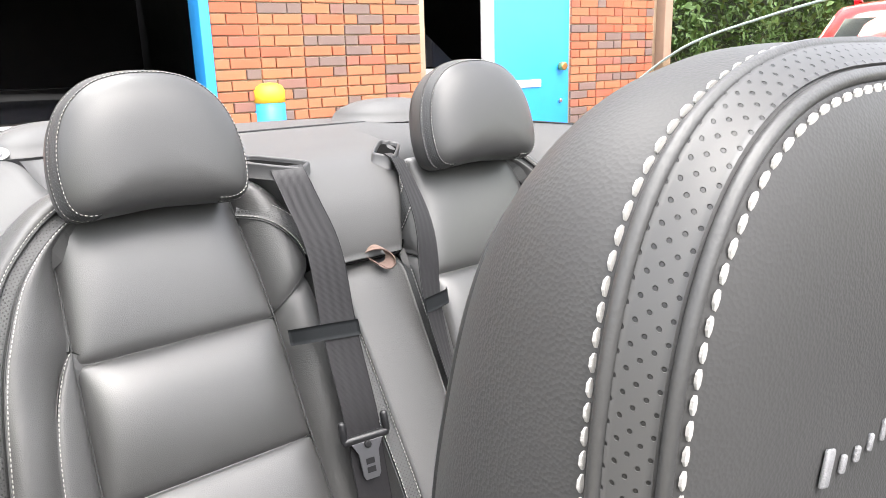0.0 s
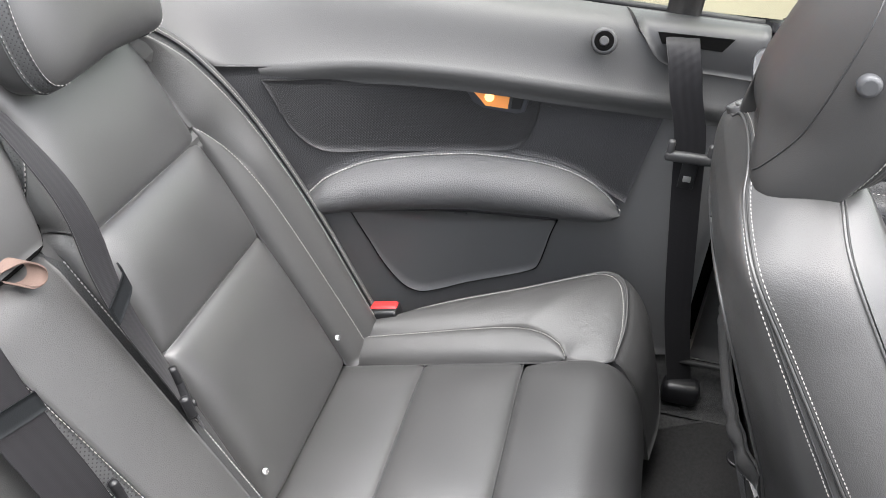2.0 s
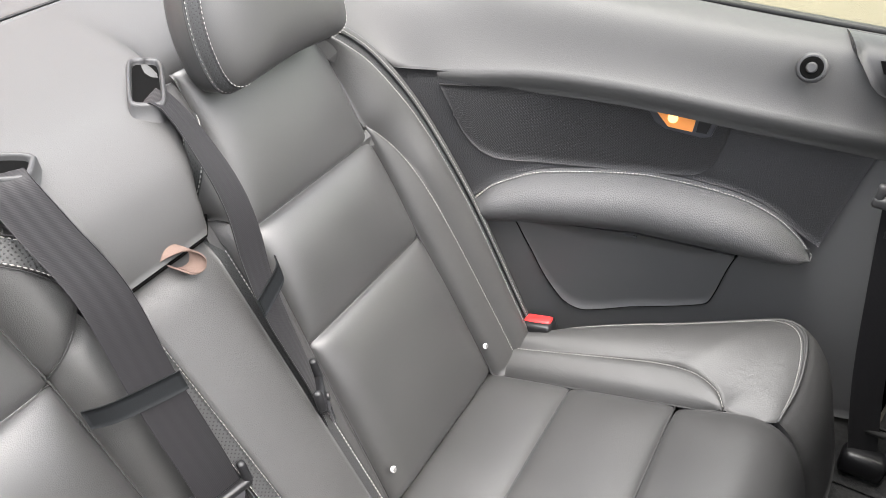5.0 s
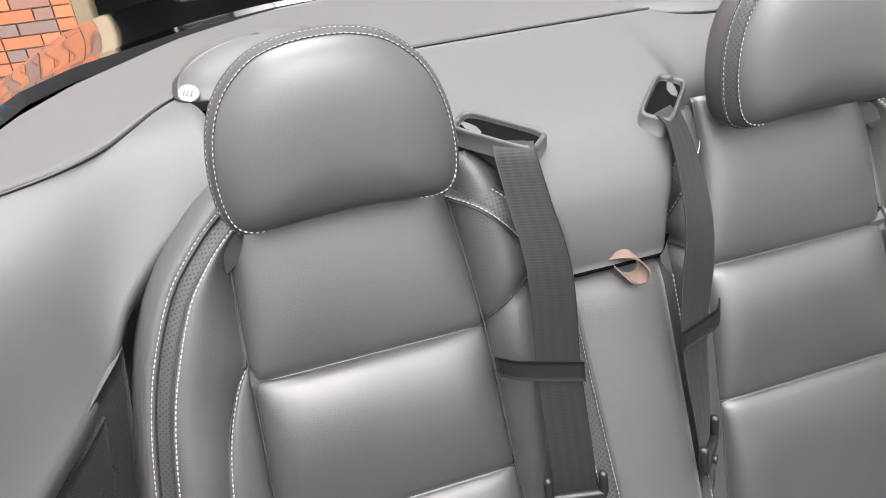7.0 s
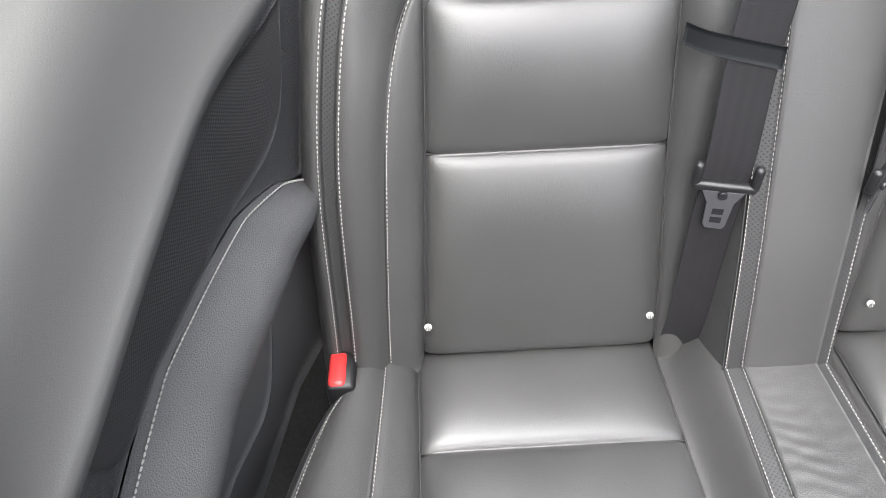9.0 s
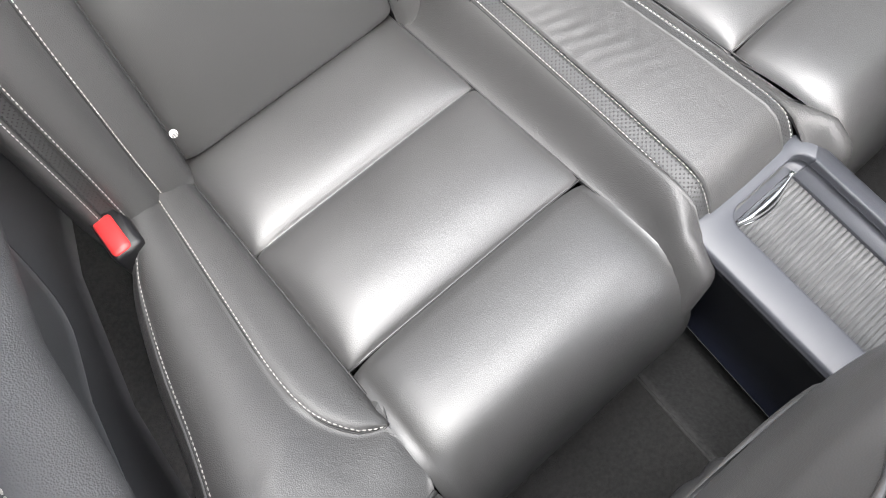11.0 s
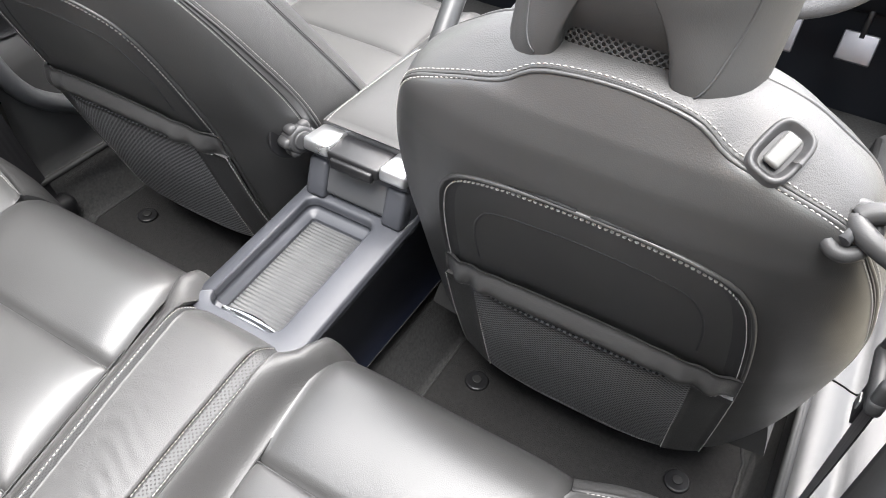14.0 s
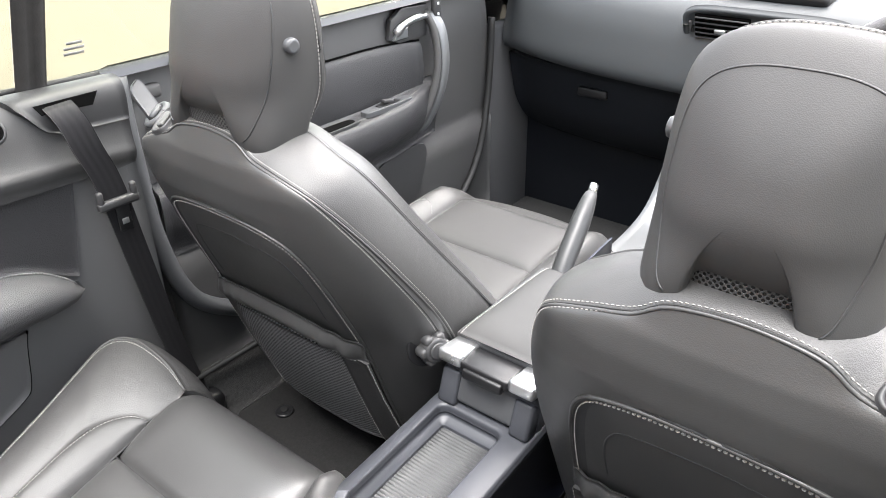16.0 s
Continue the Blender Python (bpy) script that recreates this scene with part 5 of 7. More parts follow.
    part("fold_well", prism(oval(0.0112, 0.0200, -0.0045)[:-1], up, 0.004), BLACK, bez)
    part("fold_button", block(*(b - np.array(up) * 0.0004), 0.0135, 0.030, 0.006, 0.0026, turn, 3), BUTTON, bez, "pale grey button")
    # belt keeper: a ring-shaped base with a flat paddle hinged on it
    k = off + np.array((0.198, -0.562, 1.036) if sg > 0 else (-0.192, -0.534, 1.006))
    loop = smooth([Vector(k) + sd * 0.016 * math.cos(q) + ax * 0.022 * math.sin(q) for q in np.linspace(0, 2 * math.pi, 13)[:-1]], 40, True)
    keep = part("keeper_base", tube(loop, 0.0062, 8), HARD if sg > 0 else BEZEL, seat, "grey looped base of the belt keeper")
    part("hinge", tube([Vector(k) - ax * 0.014 + up * 0.005, Vector(k) + ax * 0.014 + up * 0.005], 0.0055, 10), HARD, keep)
    if sg > 0:
        line = smooth([k + np.array(up) * 0.004, k + np.array((0.012, 0.004, 0.018)), k + np.array((0.024, 0.008, 0.036)), k + np.array((0.032, 0.010, 0.050))], 14)
        wide_k = 0.0155 * np.sqrt(np.clip(1 - (np.linspace(-0.80, 0.97, 14)) ** 6, 0.02, 1))
        P = np.array([[p + np.array(ax) * w * u for p, w in zip(line, wide_k)] for u in np.linspace(-1, 1, 8)])
        part("belt_keeper", sheet(P, tuple(up), 0.007), HARD, seat, "grey plastic belt keeper paddle")
    else:
        ring = smooth([k + np.array(q) for q in ((0.0, -0.004, 0.008), (-0.016, -0.010, 0.016), (-0.042, -0.012, 0.016), (-0.064, -0.006, 0.006), (-0.070, 0.008, -0.008), (-0.054, 0.016, -0.010), (-0.030, 0.014, -0.002), (-0.010, 0.008, 0.004))], 60, True)
        part("belt_keeper", tube(ring, 0.0088, 10), BEZEL, seat, "grey plastic belt keeper ring")
    # seat base
    zz = lambda y: lerp([(-1.40, 0.600), (-1.30, 0.632), (-1.1, 0.615), (-0.72, 0.560)], y)
    for y0, y1 in ((-0.74, -1.13), (-1.13, -1.345)):
        vy = bunched(24, 0.9)

        def top(u, v):
            du, dv = (1 - abs(u)) * 0.16, min(v, 1 - v) * abs(y1 - y0)
            return 0.010 * puff(0.5 + u / 2, 6) * puff(0.02 + 0.96 * v, 4) + tuck(du, 0.006) + tuck(dv, 0.005)

        P = np.array([[(xc + u * 0.160, shift + y0 + (y1 - y0) * v, zz(y0 + (y1 - y0) * v) + top(u, v)) for v in vy] for u in 2 * bunched(26, 0.9) - 1])
        part("seat_panel", sheet(P, (0, 0, 1), 0.05), SHELL, seat)
    for o in (-1, 1):
        y = np.linspace(-0.72, -1.425, 40)
        side_h = lambda t, q: 0.034 * math.sin(math.pi * min(1, 0.72 * t)) * (1 - max(0, (-q - 1.22) / 0.21) ** 2) - 0.10 * t**5 - 0.03 * max(0, (-q - 1.33) / 0.095) ** 2
        width = lambda q: 0.100 - 0.035 * max(0, (-q - 1.28) / 0.145) ** 2
        us_ = bunched(18)
        P = np.array([[(xc + o * (0.160 + width(q) * u), shift + q, zz(q) + side_h(u, q) + tuck(u * 0.1, 0.006)) for q in y] for u in us_])
        part("seat_bolster", sheet(P, (o * 0.3, 0, 1), 0.05), BOLSTER, seat)
        sew(P, (o * 0.3, 0, 1), 13, seat)
        line = smooth([(0.168, -1.20), (0.190, -1.222), (0.214, -1.20), (0.226, -1.12), (0.230, -1.0)], 24)
        ln = np.array([(xc + o * x, shift + q, zz(q) + side_h((x - 0.160) / 0.1, q) + 0.0008) for x, q in line])
        part("stitching", stitches(ln, np.tile((0, 0, 1.0), (24, 1))), THREAD, seat)
    prof = smooth([(-1.335, 0.612), (-1.39, 0.604), (-1.425, 0.57), (-1.44, 0.50), (-1.43, 0.42)], 16)
    P = np.array([[(xc + u * 0.235, shift + y + 0.05 * abs(u) ** 3, z + 0.006 * (1 - u * u)) for y, z in prof] for u in np.linspace(-1, 1, 20)])
    part("seat_front", sheet(P, (0, -0.7, 0.6), 0.03), SHELL, seat)
    part("seat_box", block(xc, shift - 1.08, 0.45, 0.44, 0.60, 0.20, 0.03), BLACK, seat)
    return seat


passenger = front_seat(1, 0.372, -0.014, 0.010, " and a lumbar knob")
driver = front_seat(-1, -0.374)
part("seat_rail", tube([(-0.650, -0.575, 0.356), (-0.662, -0.90, 0.356), (-0.668, -1.25, 0.356)], 0.006, 8), SILVER, driver, "bright seat rail on the floor")
# lumbar knob on the passenger seat's inner flank
ax = Vector((-0.95, 0.28, 0.12)).normalized()
kc = np.array((0.099, -0.682, 0.738))
knob = part("lumbar_knob", disc(kc, ax, 0.0215, 0.028, 28, 0.005), BEZEL, passenger, "dark grey six-lobed lumbar knob")
sx_ = ax.cross(Vector((0, 0, 1))).normalized()
sy_ = ax.cross(sx_).normalized()
for k in range(6):
    a = k * math.pi / 3
    q = Vector(kc) + sx_ * 0.0195 * math.cos(a) + sy_ * 0.0195 * math.sin(a)
    part("lobe", disc(q, ax, 0.0088, 0.024, 18, 0.005), BEZEL, knob)
part("knob_cap", disc(Vector(kc) + ax * 0.0135, ax, 0.0140, 0.006, 24, 0.002), BEZEL, knob)
part("knob_plate", disc(kc - np.array(ax) * 0.016, ax, 0.038, 0.008, 32, 0.003), BLACK, passenger)


# ---------------------------------------------------------------- console
console = thing("centre_console", "slate-grey plastic centre console with a silver roller tray and padded lid", "console", (0, -0.8, 0.36))
tilt = lambda y: 0.641 + 0.090 * (-0.53 - y)
rings = []


def rounded(x0, x1, y0, y1, r, n=9, bow=0.0):
    """A closed loop round a rectangle with rounded corners."""
    q = []
    for cx, cy, a0 in ((x1 - r, y1 - r, 0), (x0 + r, y1 - r, 90), (x0 + r, y0 + r, 180), (x1 - r, y0 + r, 270)):
        q += [(cx + r * math.cos(radians(a0 + k * 90 / (n - 1))), cy + r * math.sin(radians(a0 + k * 90 / (n - 1)))) for k in range(n)]
    q = np.array(q + q[:1])
    q[:, 1] += bow * np.clip((q[:, 1] - y0) / (y1 - y0), 0, 1) ** 4 * (1 - ((q[:, 0] - (x0 + x1) / 2) / ((x1 - x0) / 2)) ** 2)
    return q


A, B = rounded(-0.087, 0.093, -0.730, -0.431, 0.016, 9, 0.014), rounded(-0.043, 0.072, -0.668, -0.446, 0.016, 9, 0.006)
rows = []
for u, h in ((0, -0.02), (0.0, -0.005), (0.04, -0.001), (0.10, 0.0), (0.5, 0.001), (0.9, 0.001), (0.97, 0.0), (1.0, -0.003), (1.0, -0.010), (1.0, -0.013)):
    q = A * (1 - u) + B * u
    rows.append(np.stack([q[:, 0], q[:, 1], tilt(q[:, 1]) + h], 1))
part("tray_surround", sheet(np.array(rows), (0, 0, 1), 0.002), CONSOLE, console)
C = rounded(-0.036, 0.056, -0.650, -0.455, 0.005)
rows = [np.stack([q[:, 0], q[:, 1], tilt(q[:, 1]) + h], 1) for q, h in ((B, -0.012), (B * 0.94 + C * 0.06, -0.018), (B * 0.8 + C * 0.2, -0.020), (C, -0.020), (C, -0.023), (C, -0.034))]
part("tray_ledge", sheet(np.array(rows), (0, 0, 1), 0.002), CONSOLE, console)
P = np.array([[(x, y, tilt(y) - 0.0285 + 0.0022 * abs(math.sin((y + 0.449) / 0.00606 * math.pi)) ** 0.5) for y in np.linspace(-0.449, -0.655, 34 * 8 + 1)] for x in np.linspace(-0.040, 0.060, 4)])
part("roller_shutter", sheet(P, (0, 0, 1), 0.004), material("roller_slats", (0.054, 0.055, 0.056), 0.6, 0.0, 0.05, 900.0), console, "ribbed silver-grey roller shutter")
P = np.array([[(x, -0.456 - 0.016 * (1 - ((x - 0.010) / 0.048) ** 2) * v, tilt(-0.45) - 0.024 + 0.008 * math.sin(math.pi * v)) for v in np.linspace(0, 1, 6)] for x in np.linspace(-0.037, 0.057, 14)])
part("shutter_grip", sheet(P, (0, 0, 1), 0.003), CHROME, console, "bright chrome pull edge")
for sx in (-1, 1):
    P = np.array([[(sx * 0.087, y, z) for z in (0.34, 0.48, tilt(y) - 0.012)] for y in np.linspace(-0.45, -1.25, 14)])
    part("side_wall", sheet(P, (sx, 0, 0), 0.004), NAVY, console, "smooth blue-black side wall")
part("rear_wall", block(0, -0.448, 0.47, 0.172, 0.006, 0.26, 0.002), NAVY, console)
# raised box with its silver corners and padded lid
part("box_body", block(0, -0.86, 0.665, 0.168, 0.34, 0.12, 0.012), CONSOLE, console)
part("box_back", block(0.0, -0.700, 0.690, 0.150, 0.030, 0.070, 0.008, Matrix.Rotation(radians(18), 3, "X")), HARD, console)
for sx in (-1, 1):
    part("rib", block(sx * 0.066, -0.690, 0.680, 0.034, 0.030, 0.060, 0.006, Matrix.Rotation(radians(18), 3, "X")), CONSOLE, console)
    part("silver_corner", block(sx * 0.064, -0.705, 0.735, 0.044, 0.060, 0.022, 0.006, Matrix.Rotation(radians(6), 3, "X"), 3), SILVER, console, "satin silver corner cap")
part("latch", block(0, -0.700, 0.733, 0.086, 0.050, 0.018, 0.004), BLACK, console, "black release latch")
part("latch_bar", block(0, -0.674, 0.727, 0.070, 0.010, 0.016, 0.003), BLACK, console)
us, vs = np.linspace(-1, 1, 24), np.linspace(0, 1, 30)
P = np.array([[(u * (0.083 - 0.010 * v), -0.722 - 0.245 * v, 0.752 + 0.014 * (1 - abs(u) ** 6) * (1 - abs(2 * v - 1) ** 8) + 0.006 * v) for v in vs] for u in us])
part("lid", sheet(P, (0, 0, 1), 0.02), SHELL, console, "padded leather lid with stitched edges")
for i in (1, -2):
    sew(P, (0, 0, 1), i, console)
part("lid_base", block(0, -0.85, 0.742, 0.172, 0.25, 0.022, 0.006), HARD, console)

brake = thing("handbrake", "black leather handbrake lever with a chrome button, pulled up", "handbrake", (0.05, -0.96, 0.68))
line = smooth([(0.052, -0.955, 0.700), (0.056, -1.00, 0.755), (0.063, -1.065, 0.815), (0.069, -1.108, 0.850)], 16)
part("grip", tube(line, [0.021, 0.021, 0.020] + [0.0185] * 9 + [0.0175, 0.016, 0.014, 0.011], 14), DARKHIDE, brake)
part("release_button", tube([(0.069, -1.108, 0.850), (0.0715, -1.122, 0.862)], 0.0085, 14), CHROME, brake, "chrome release button")
part("boot", block(0.05, -0.985, 0.69, 0.06, 0.12, 0.04, 0.012), BLACK, brake)
part("lever_foot", tube([(0.050, -0.940, 0.690), (0.053, -0.962, 0.716)], 0.0225, 14, 1.0), BEZEL, brake, "smooth grey foot of the lever")
part("strap", tube(smooth([(0.020, -0.985, 0.712), (0.034, -1.000, 0.722), (0.046, -1.03, 0.716)], 10), 0.004, 8), bpy.data.materials.get("yellow_tag") or material("yellow_tag", (0.7, 0.55, 0.03), 0.5), brake, "small yellow strap")
part("fuse_tag", block(0.035, -1.02, 0.705, 0.012, 0.02, 0.006, 0.002), material("yellow_tag", (0.7, 0.55, 0.03), 0.5), brake, "small yellow tag")

# ---------------------------------------------------------------- floor
floor = thing("floor", "dark grey carpeted car floor", "floor", (0, -0.8, 0.3), kind="structure")
P = np.array([[(x, y, 0.330) for y in np.linspace(0.30, -2.1, 30)] for x in np.linspace(-0.76, 0.76, 20)])
part("carpet", sheet(P, (0, 0, 1), 0.03), CARPET, floor)
for sx in (-1, 1):
    P = np.array([[(sx * (0.088 + 0.055 * u), y, 0.458 - 0.115 * u**0.8) for u in np.linspace(0, 1, 8)] for y in np.linspace(-0.45, -1.0, 12)])
    part("tunnel_carpet", sheet(P, (sx * 0.5, 0, 0.8), 0.01), CARPET, floor)
    P = np.array([[(sx * (0.64 + 0.05 * u), y, 0.335 + 0.11 * u) for u in np.linspace(0, 1, 6)] for y in np.linspace(-0.48, -1.5, 14)])
    part("sill_carpet", sheet(P, (-sx * 0.5, 0, 0.8), 0.01), CARPET, floor)
    part("sill_strip", tube([(sx * 0.668, -0.58, 0.455), (sx * 0.668, -1.6, 0.455)], 0.006, 8), RUBBER, floor)
part("seat_riser", block(0, -0.40, 0.40, 1.16, 0.10, 0.16, 0.02), CARPET, floor)


def floor_mat(sg):
    mat_ = thing("floor_mat", "dark charcoal carpet mat with a stitched edge and round fixings", "mat", (sg * 0.38, -0.75, 0.336), "rear floor mats")
    edge = [(sg * x, y, 0.344) for x, y in ((0.145, -0.49), (0.145, -0.78), (0.16, -0.90), (0.60, -0.90), (0.632, -0.80), (0.632, -0.66), (0.55, -0.50), (0.50, -0.48), (0.2, -0.47))]
    part("mat_body", prism(edge, (0, 0, 1), 0.007, 0.002), MAT, mat_)
    part("binding", tube([*edge, edge[0]], 0.003, 6), CARPET, mat_)
    for x in (0.207, 0.552):
        stud = part("fixing", disc((sg * x, -0.716, 0.347), (0, 0, 1), 0.020, 0.007, 26, 0.003), BLACK, mat_, "round dark fixing")
        part("fixing_cap", disc((sg * x, -0.716, 0.352), (0, 0, 1), 0.0085, 0.004, 20, 0.0015), RUBBER, stud)


for side in (-1, 1):
    floor_mat(side)
rubber = thing("front_mat", "black ribbed rubber mat in the front footwell", "mat", (-0.40, -1.65, 0.336))
P = np.array([[(x, y, 0.346) for y in np.linspace(-1.45, -1.88, 12)] for x in np.linspace(-0.62, -0.16, 12)])
part("tread", sheet(P, (0, 0, 1), 0.008), ribbed("rubber_ribs", (0.014, 0.014, 0.014), 0.012, 0.6, 1.0, 0), rubber)
for k, x in enumerate((-0.40, -0.558)):
    pedal = thing("pedal", "steel-faced pedal in the footwell", "pedal", (x, -1.92, 0.50))
    part("plate", block(x, -1.90, 0.54, 0.05 + 0.03 * k, 0.012, 0.10 - 0.03 * k, 0.004, Matrix.Rotation(radians(28), 3, "X")), STEEL, pedal)
    part("arm", tube([(x, -1.91, 0.56), (x, -1.985, 0.68)], 0.008, 8), BLACK, pedal)


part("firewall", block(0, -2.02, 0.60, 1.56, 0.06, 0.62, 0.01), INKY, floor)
for sx in (-1, 1):
    part("kick_panel", block(sx * 0.785, -1.88, 0.62, 0.04, 0.30, 0.66, 0.015), SIDE, floor, "grey kick panel beside the footwell")


# ---------------------------------------------------------------- doors
def door(sg):
    ob = thing("front_door", "grey front door trim with a silver grip and leather armrest", "car door", (sg * 0.78, -1.15, 0.36), "front doors")
    into = (-sg, 0, 0)
    at = lambda y, z, p=0.0: (sg * (0.745 - p + 0.03 * max(0, -y - 1.3)), y, z)
    prof = lambda z: 0.0 if z < 0.95 else -0.03 * ((z - 0.95) / 0.14) ** 2
    P = np.array([[at(y, z, prof(z) + (0.02 if z < 0.70 else 0)) for z in np.concatenate([np.linspace(0.40, 0.695, 6), np.linspace(0.705, 1.085, 18)])] for y in np.linspace(-0.615, -1.74, 40)])
    part("trim_panel", sheet(P, into, 0.03), SOFT, ob)
    # dark insert under a raised brow, drawn in along its edge
    top_z = lambda y: 0.990 - 0.02 * max(0, (-y - 1.2) / 0.25) ** 2
    P = np.array([[at(y, 0.845 + (top_z(y) - 0.845) * v, 0.010 + 0.007 * math.sin(math.pi * v) + tuck(min(v, 1 - v) * 0.14, 0.008)) for v in bunched(16)] for y in np.linspace(-0.66, -1.425, 36)])
    part("insert", sheet(P, into, 0.010), INSERT, ob, "dark grained door insert")
    part("insert_gap", tube([at(y, top_z(y) + 0.003, 0.003) for y in np.linspace(-0.66, -1.425, 30)], 0.0025, 6), FELT, ob)
    # armrest: a rounded ledge, a dished top with cup and switches, a flat flank below it
    reach = lambda y: 0.062 * min(1.0, (-0.58 - y) / 0.22 + 0.1) * (1 - 0.65 * sstep(-1.30, -1.47, y))
    section = smooth([(0.0, 0.862), (0.18, 0.850), (0.55, 0.846), (0.85, 0.842), (0.98, 0.830), (1.0, 0.808), (0.96, 0.780), (0.72, 0.752), (0.50, 0.735), (0.35, 0.705)], 26)
    P = np.array([[at(y, z + 0.018 * sstep(-1.15, -1.46, y), 0.006 + reach(y) * r) for r, z in section] for y in np.linspace(-0.63, -1.47, 50)])
    part("armrest", sheet(P, (-sg, 0, 0.5), 0.012), INSERT, ob, "grained leather door armrest")
    n = normals(P, (-sg, 0, 0.5))
    part("stitching", stitches(P[2:-4, 8], n[2:-4, 8], 0.007, 0.0045, 0.0009), THREAD, ob, "row of pale contrast stitching")
    oval_at = lambda y0, y1, x0, x1, z, h: [(sg * ((x0 + x1) / 2 + (x1 - x0) / 2 * math.copysign(abs(math.cos(q)) ** 0.5, math.cos(q))), (y0 + y1) / 2 + (y1 - y0) / 2 * math.copysign(abs(math.sin(q)) ** 0.5, math.sin(q)), z + h) for q in np.linspace(0, 2 * math.pi, 33)[:-1]]
    cup = part("pull_cup", prism(oval_at(-1.150, -0.985, 0.690, 0.728, 0.849, 0.002), (0, 0, 1), 0.006, 0.001), BEZEL, ob, "dark pull cup in the armrest")
    part("cup_floor", prism(oval_at(-1.138, -0.997, 0.695, 0.723, 0.849, 0.0035), (0, 0, 1), 0.002), FELT, cup)
    plate_ = part("switch_plate", prism(oval_at(-1.345, -1.175, 0.694, 0.730, 0.856, 0.004), (0, 0, 1), 0.012, 0.002), HARD, ob, "grey window switch plate")
    part("switch_well", prism(oval_at(-1.300, -1.225, 0.700, 0.724, 0.8565, 0.005), (0, 0, 1), 0.002), BLACK, plate_)
    part("window_switch", block(sg * 0.712, -1.262, 0.866, 0.014, 0.036, 0.010, 0.003, Matrix.Rotation(0.2, 3, "X")), BEZEL, plate_)
    grip = smooth([at(-1.470, 1.045, 0.014), at(-1.476, 1.00, 0.040), at(-1.470, 0.92, 0.056), at(-1.448, 0.84, 0.054), at(-1.415, 0.765, 0.034), at(-1.395, 0.735, 0.014)], 30)
    P = np.array([grip + np.array([0, w, 0]) + np.array([-sg * 0.004 * (1 - (w / 0.016) ** 2), 0, 0]) for w in np.linspace(-0.016, 0.016, 8)])
    part("grip", sheet(P, into, 0.014), STACK, ob, "curved satin silver door grip")
    part("grip_back", tube(grip + np.array([sg * 0.012, 0.018, 0]), 0.011, 10), SOFT, ob)
    part("handle_bezel", prism([at(y, z, 0.008) for y, z in ((-1.305, 1.000), (-1.345, 0.985), (-1.452, 0.985), (-1.458, 1.062), (-1.36, 1.068), (-1.315, 1.045))], into, 0.012, 0.003), BEZEL, ob, "dark recess behind the door release")
    line = smooth([at(-1.325, 1.010, 0.012), at(-1.345, 1.030, 0.022), at(-1.385, 1.040, 0.026), at(-1.44, 1.038, 0.020)], 14)
    part("release_handle", tube(line, [0.007, 0.008, 0.008] + [0.0065] * 8 + [0.005] * 3, 10, 1.3), SILVER, ob, "chrome door release")
    part("release_base", prism([at(y, z, 0.014) for y, z in ((-1.318, 0.996), (-1.372, 0.996), (-1.372, 1.022), (-1.330, 1.022))], into, 0.008, 0.003), SILVER, ob)
    lock = part("lock_switch", block(*at(-1.478, 1.050, 0.020), 0.014, 0.026, 0.062, 0.003), BEZEL, ob, "black lock switch with two marks")
    for dz in (-0.014, 0.012):
        part("mark", block(*at(-1.478, 1.050 + dz, 0.0275), 0.002, 0.007, 0.007, 0.0008), WHITE, lock)
    for y0, y1, mat_ in ((-1.13, -1.20, SIDE), (-1.22, -1.41, BEZEL)):
        poly = smooth([(y0, 0.690), (y1, 0.708), (y1 + 0.012, 0.60), (y1 + 0.05, 0.565), (y0 - 0.004, 0.565)], 40, True)
        part("door_pocket", prism([at(y, z, 0.023) for y, z in poly[:-1]], into, 0.006, 0.0015), mat_, ob, "door storage pocket")
    part("lock_slot", block(*at(-0.665, 1.03, -0.004), 0.02, 0.052, 0.026, 0.006), SOFT, ob, "small grey cover plate")
    part("edge_cover", tube(smooth([at(-0.612, 1.07, 0.0), at(-0.605, 0.95, 0.012), at(-0.612, 0.75, 0.02), at(-0.66, 0.60, 0.03), at(-0.80, 0.50, 0.03)], 30), 0.018, 10), HARD, ob)
    part("front_seal", tube(smooth([at(-1.745, 0.98, 0.012), at(-1.735, 0.86, 0.016), at(-1.715, 0.74, 0.020), at(-1.66, 0.60, 0.030), at(-1.56, 0.50, 0.036), at(-1.40, 0.455, 0.040)], 30), 0.011, 8), RUBBER, ob, "black rubber door seal")
    return ob


door(1)
sill = thing("door_sill", "grey plastic sill in the open driver doorway", "sill", (-0.72, -1.1, 0.36))
sect = smooth([(0.664, 0.34), (0.666, 0.42), (0.674, 0.452), (0.692, 0.462), (0.716, 0.458), (0.734, 0.452), (0.752, 0.462), (0.790, 0.466), (0.840, 0.452), (0.862, 0.42), (0.866, 0.36)], 40)
P = np.array([[(-x, y, z) for x, z in sect] for y in np.linspace(-0.565, -1.70, 30)])
part("tread_plate", sheet(P, (0, 0, 1), 0.004), BEZEL, sill, "grey plastic tread plate with a raised ridge")
part("plate_joint", tube([(-x, -0.93, z + 0.0005) for x, z in sect[6:34]], 0.0016, 6), FELT, sill)
part("door_seal", tube(smooth([(-0.800, -0.585, 0.56), (-0.806, -0.590, 0.50), (-0.808, -0.63, 0.478), (-0.808, -0.72, 0.474), (-0.808, -1.66, 0.474)], 40), 0.011, 10), RUBBER, sill, "black rubber door seal")
part("seal_strip", tube([(-0.672, -0.57, 0.452), (-0.672, -1.68, 0.452)], 0.008, 8), RUBBER, sill)

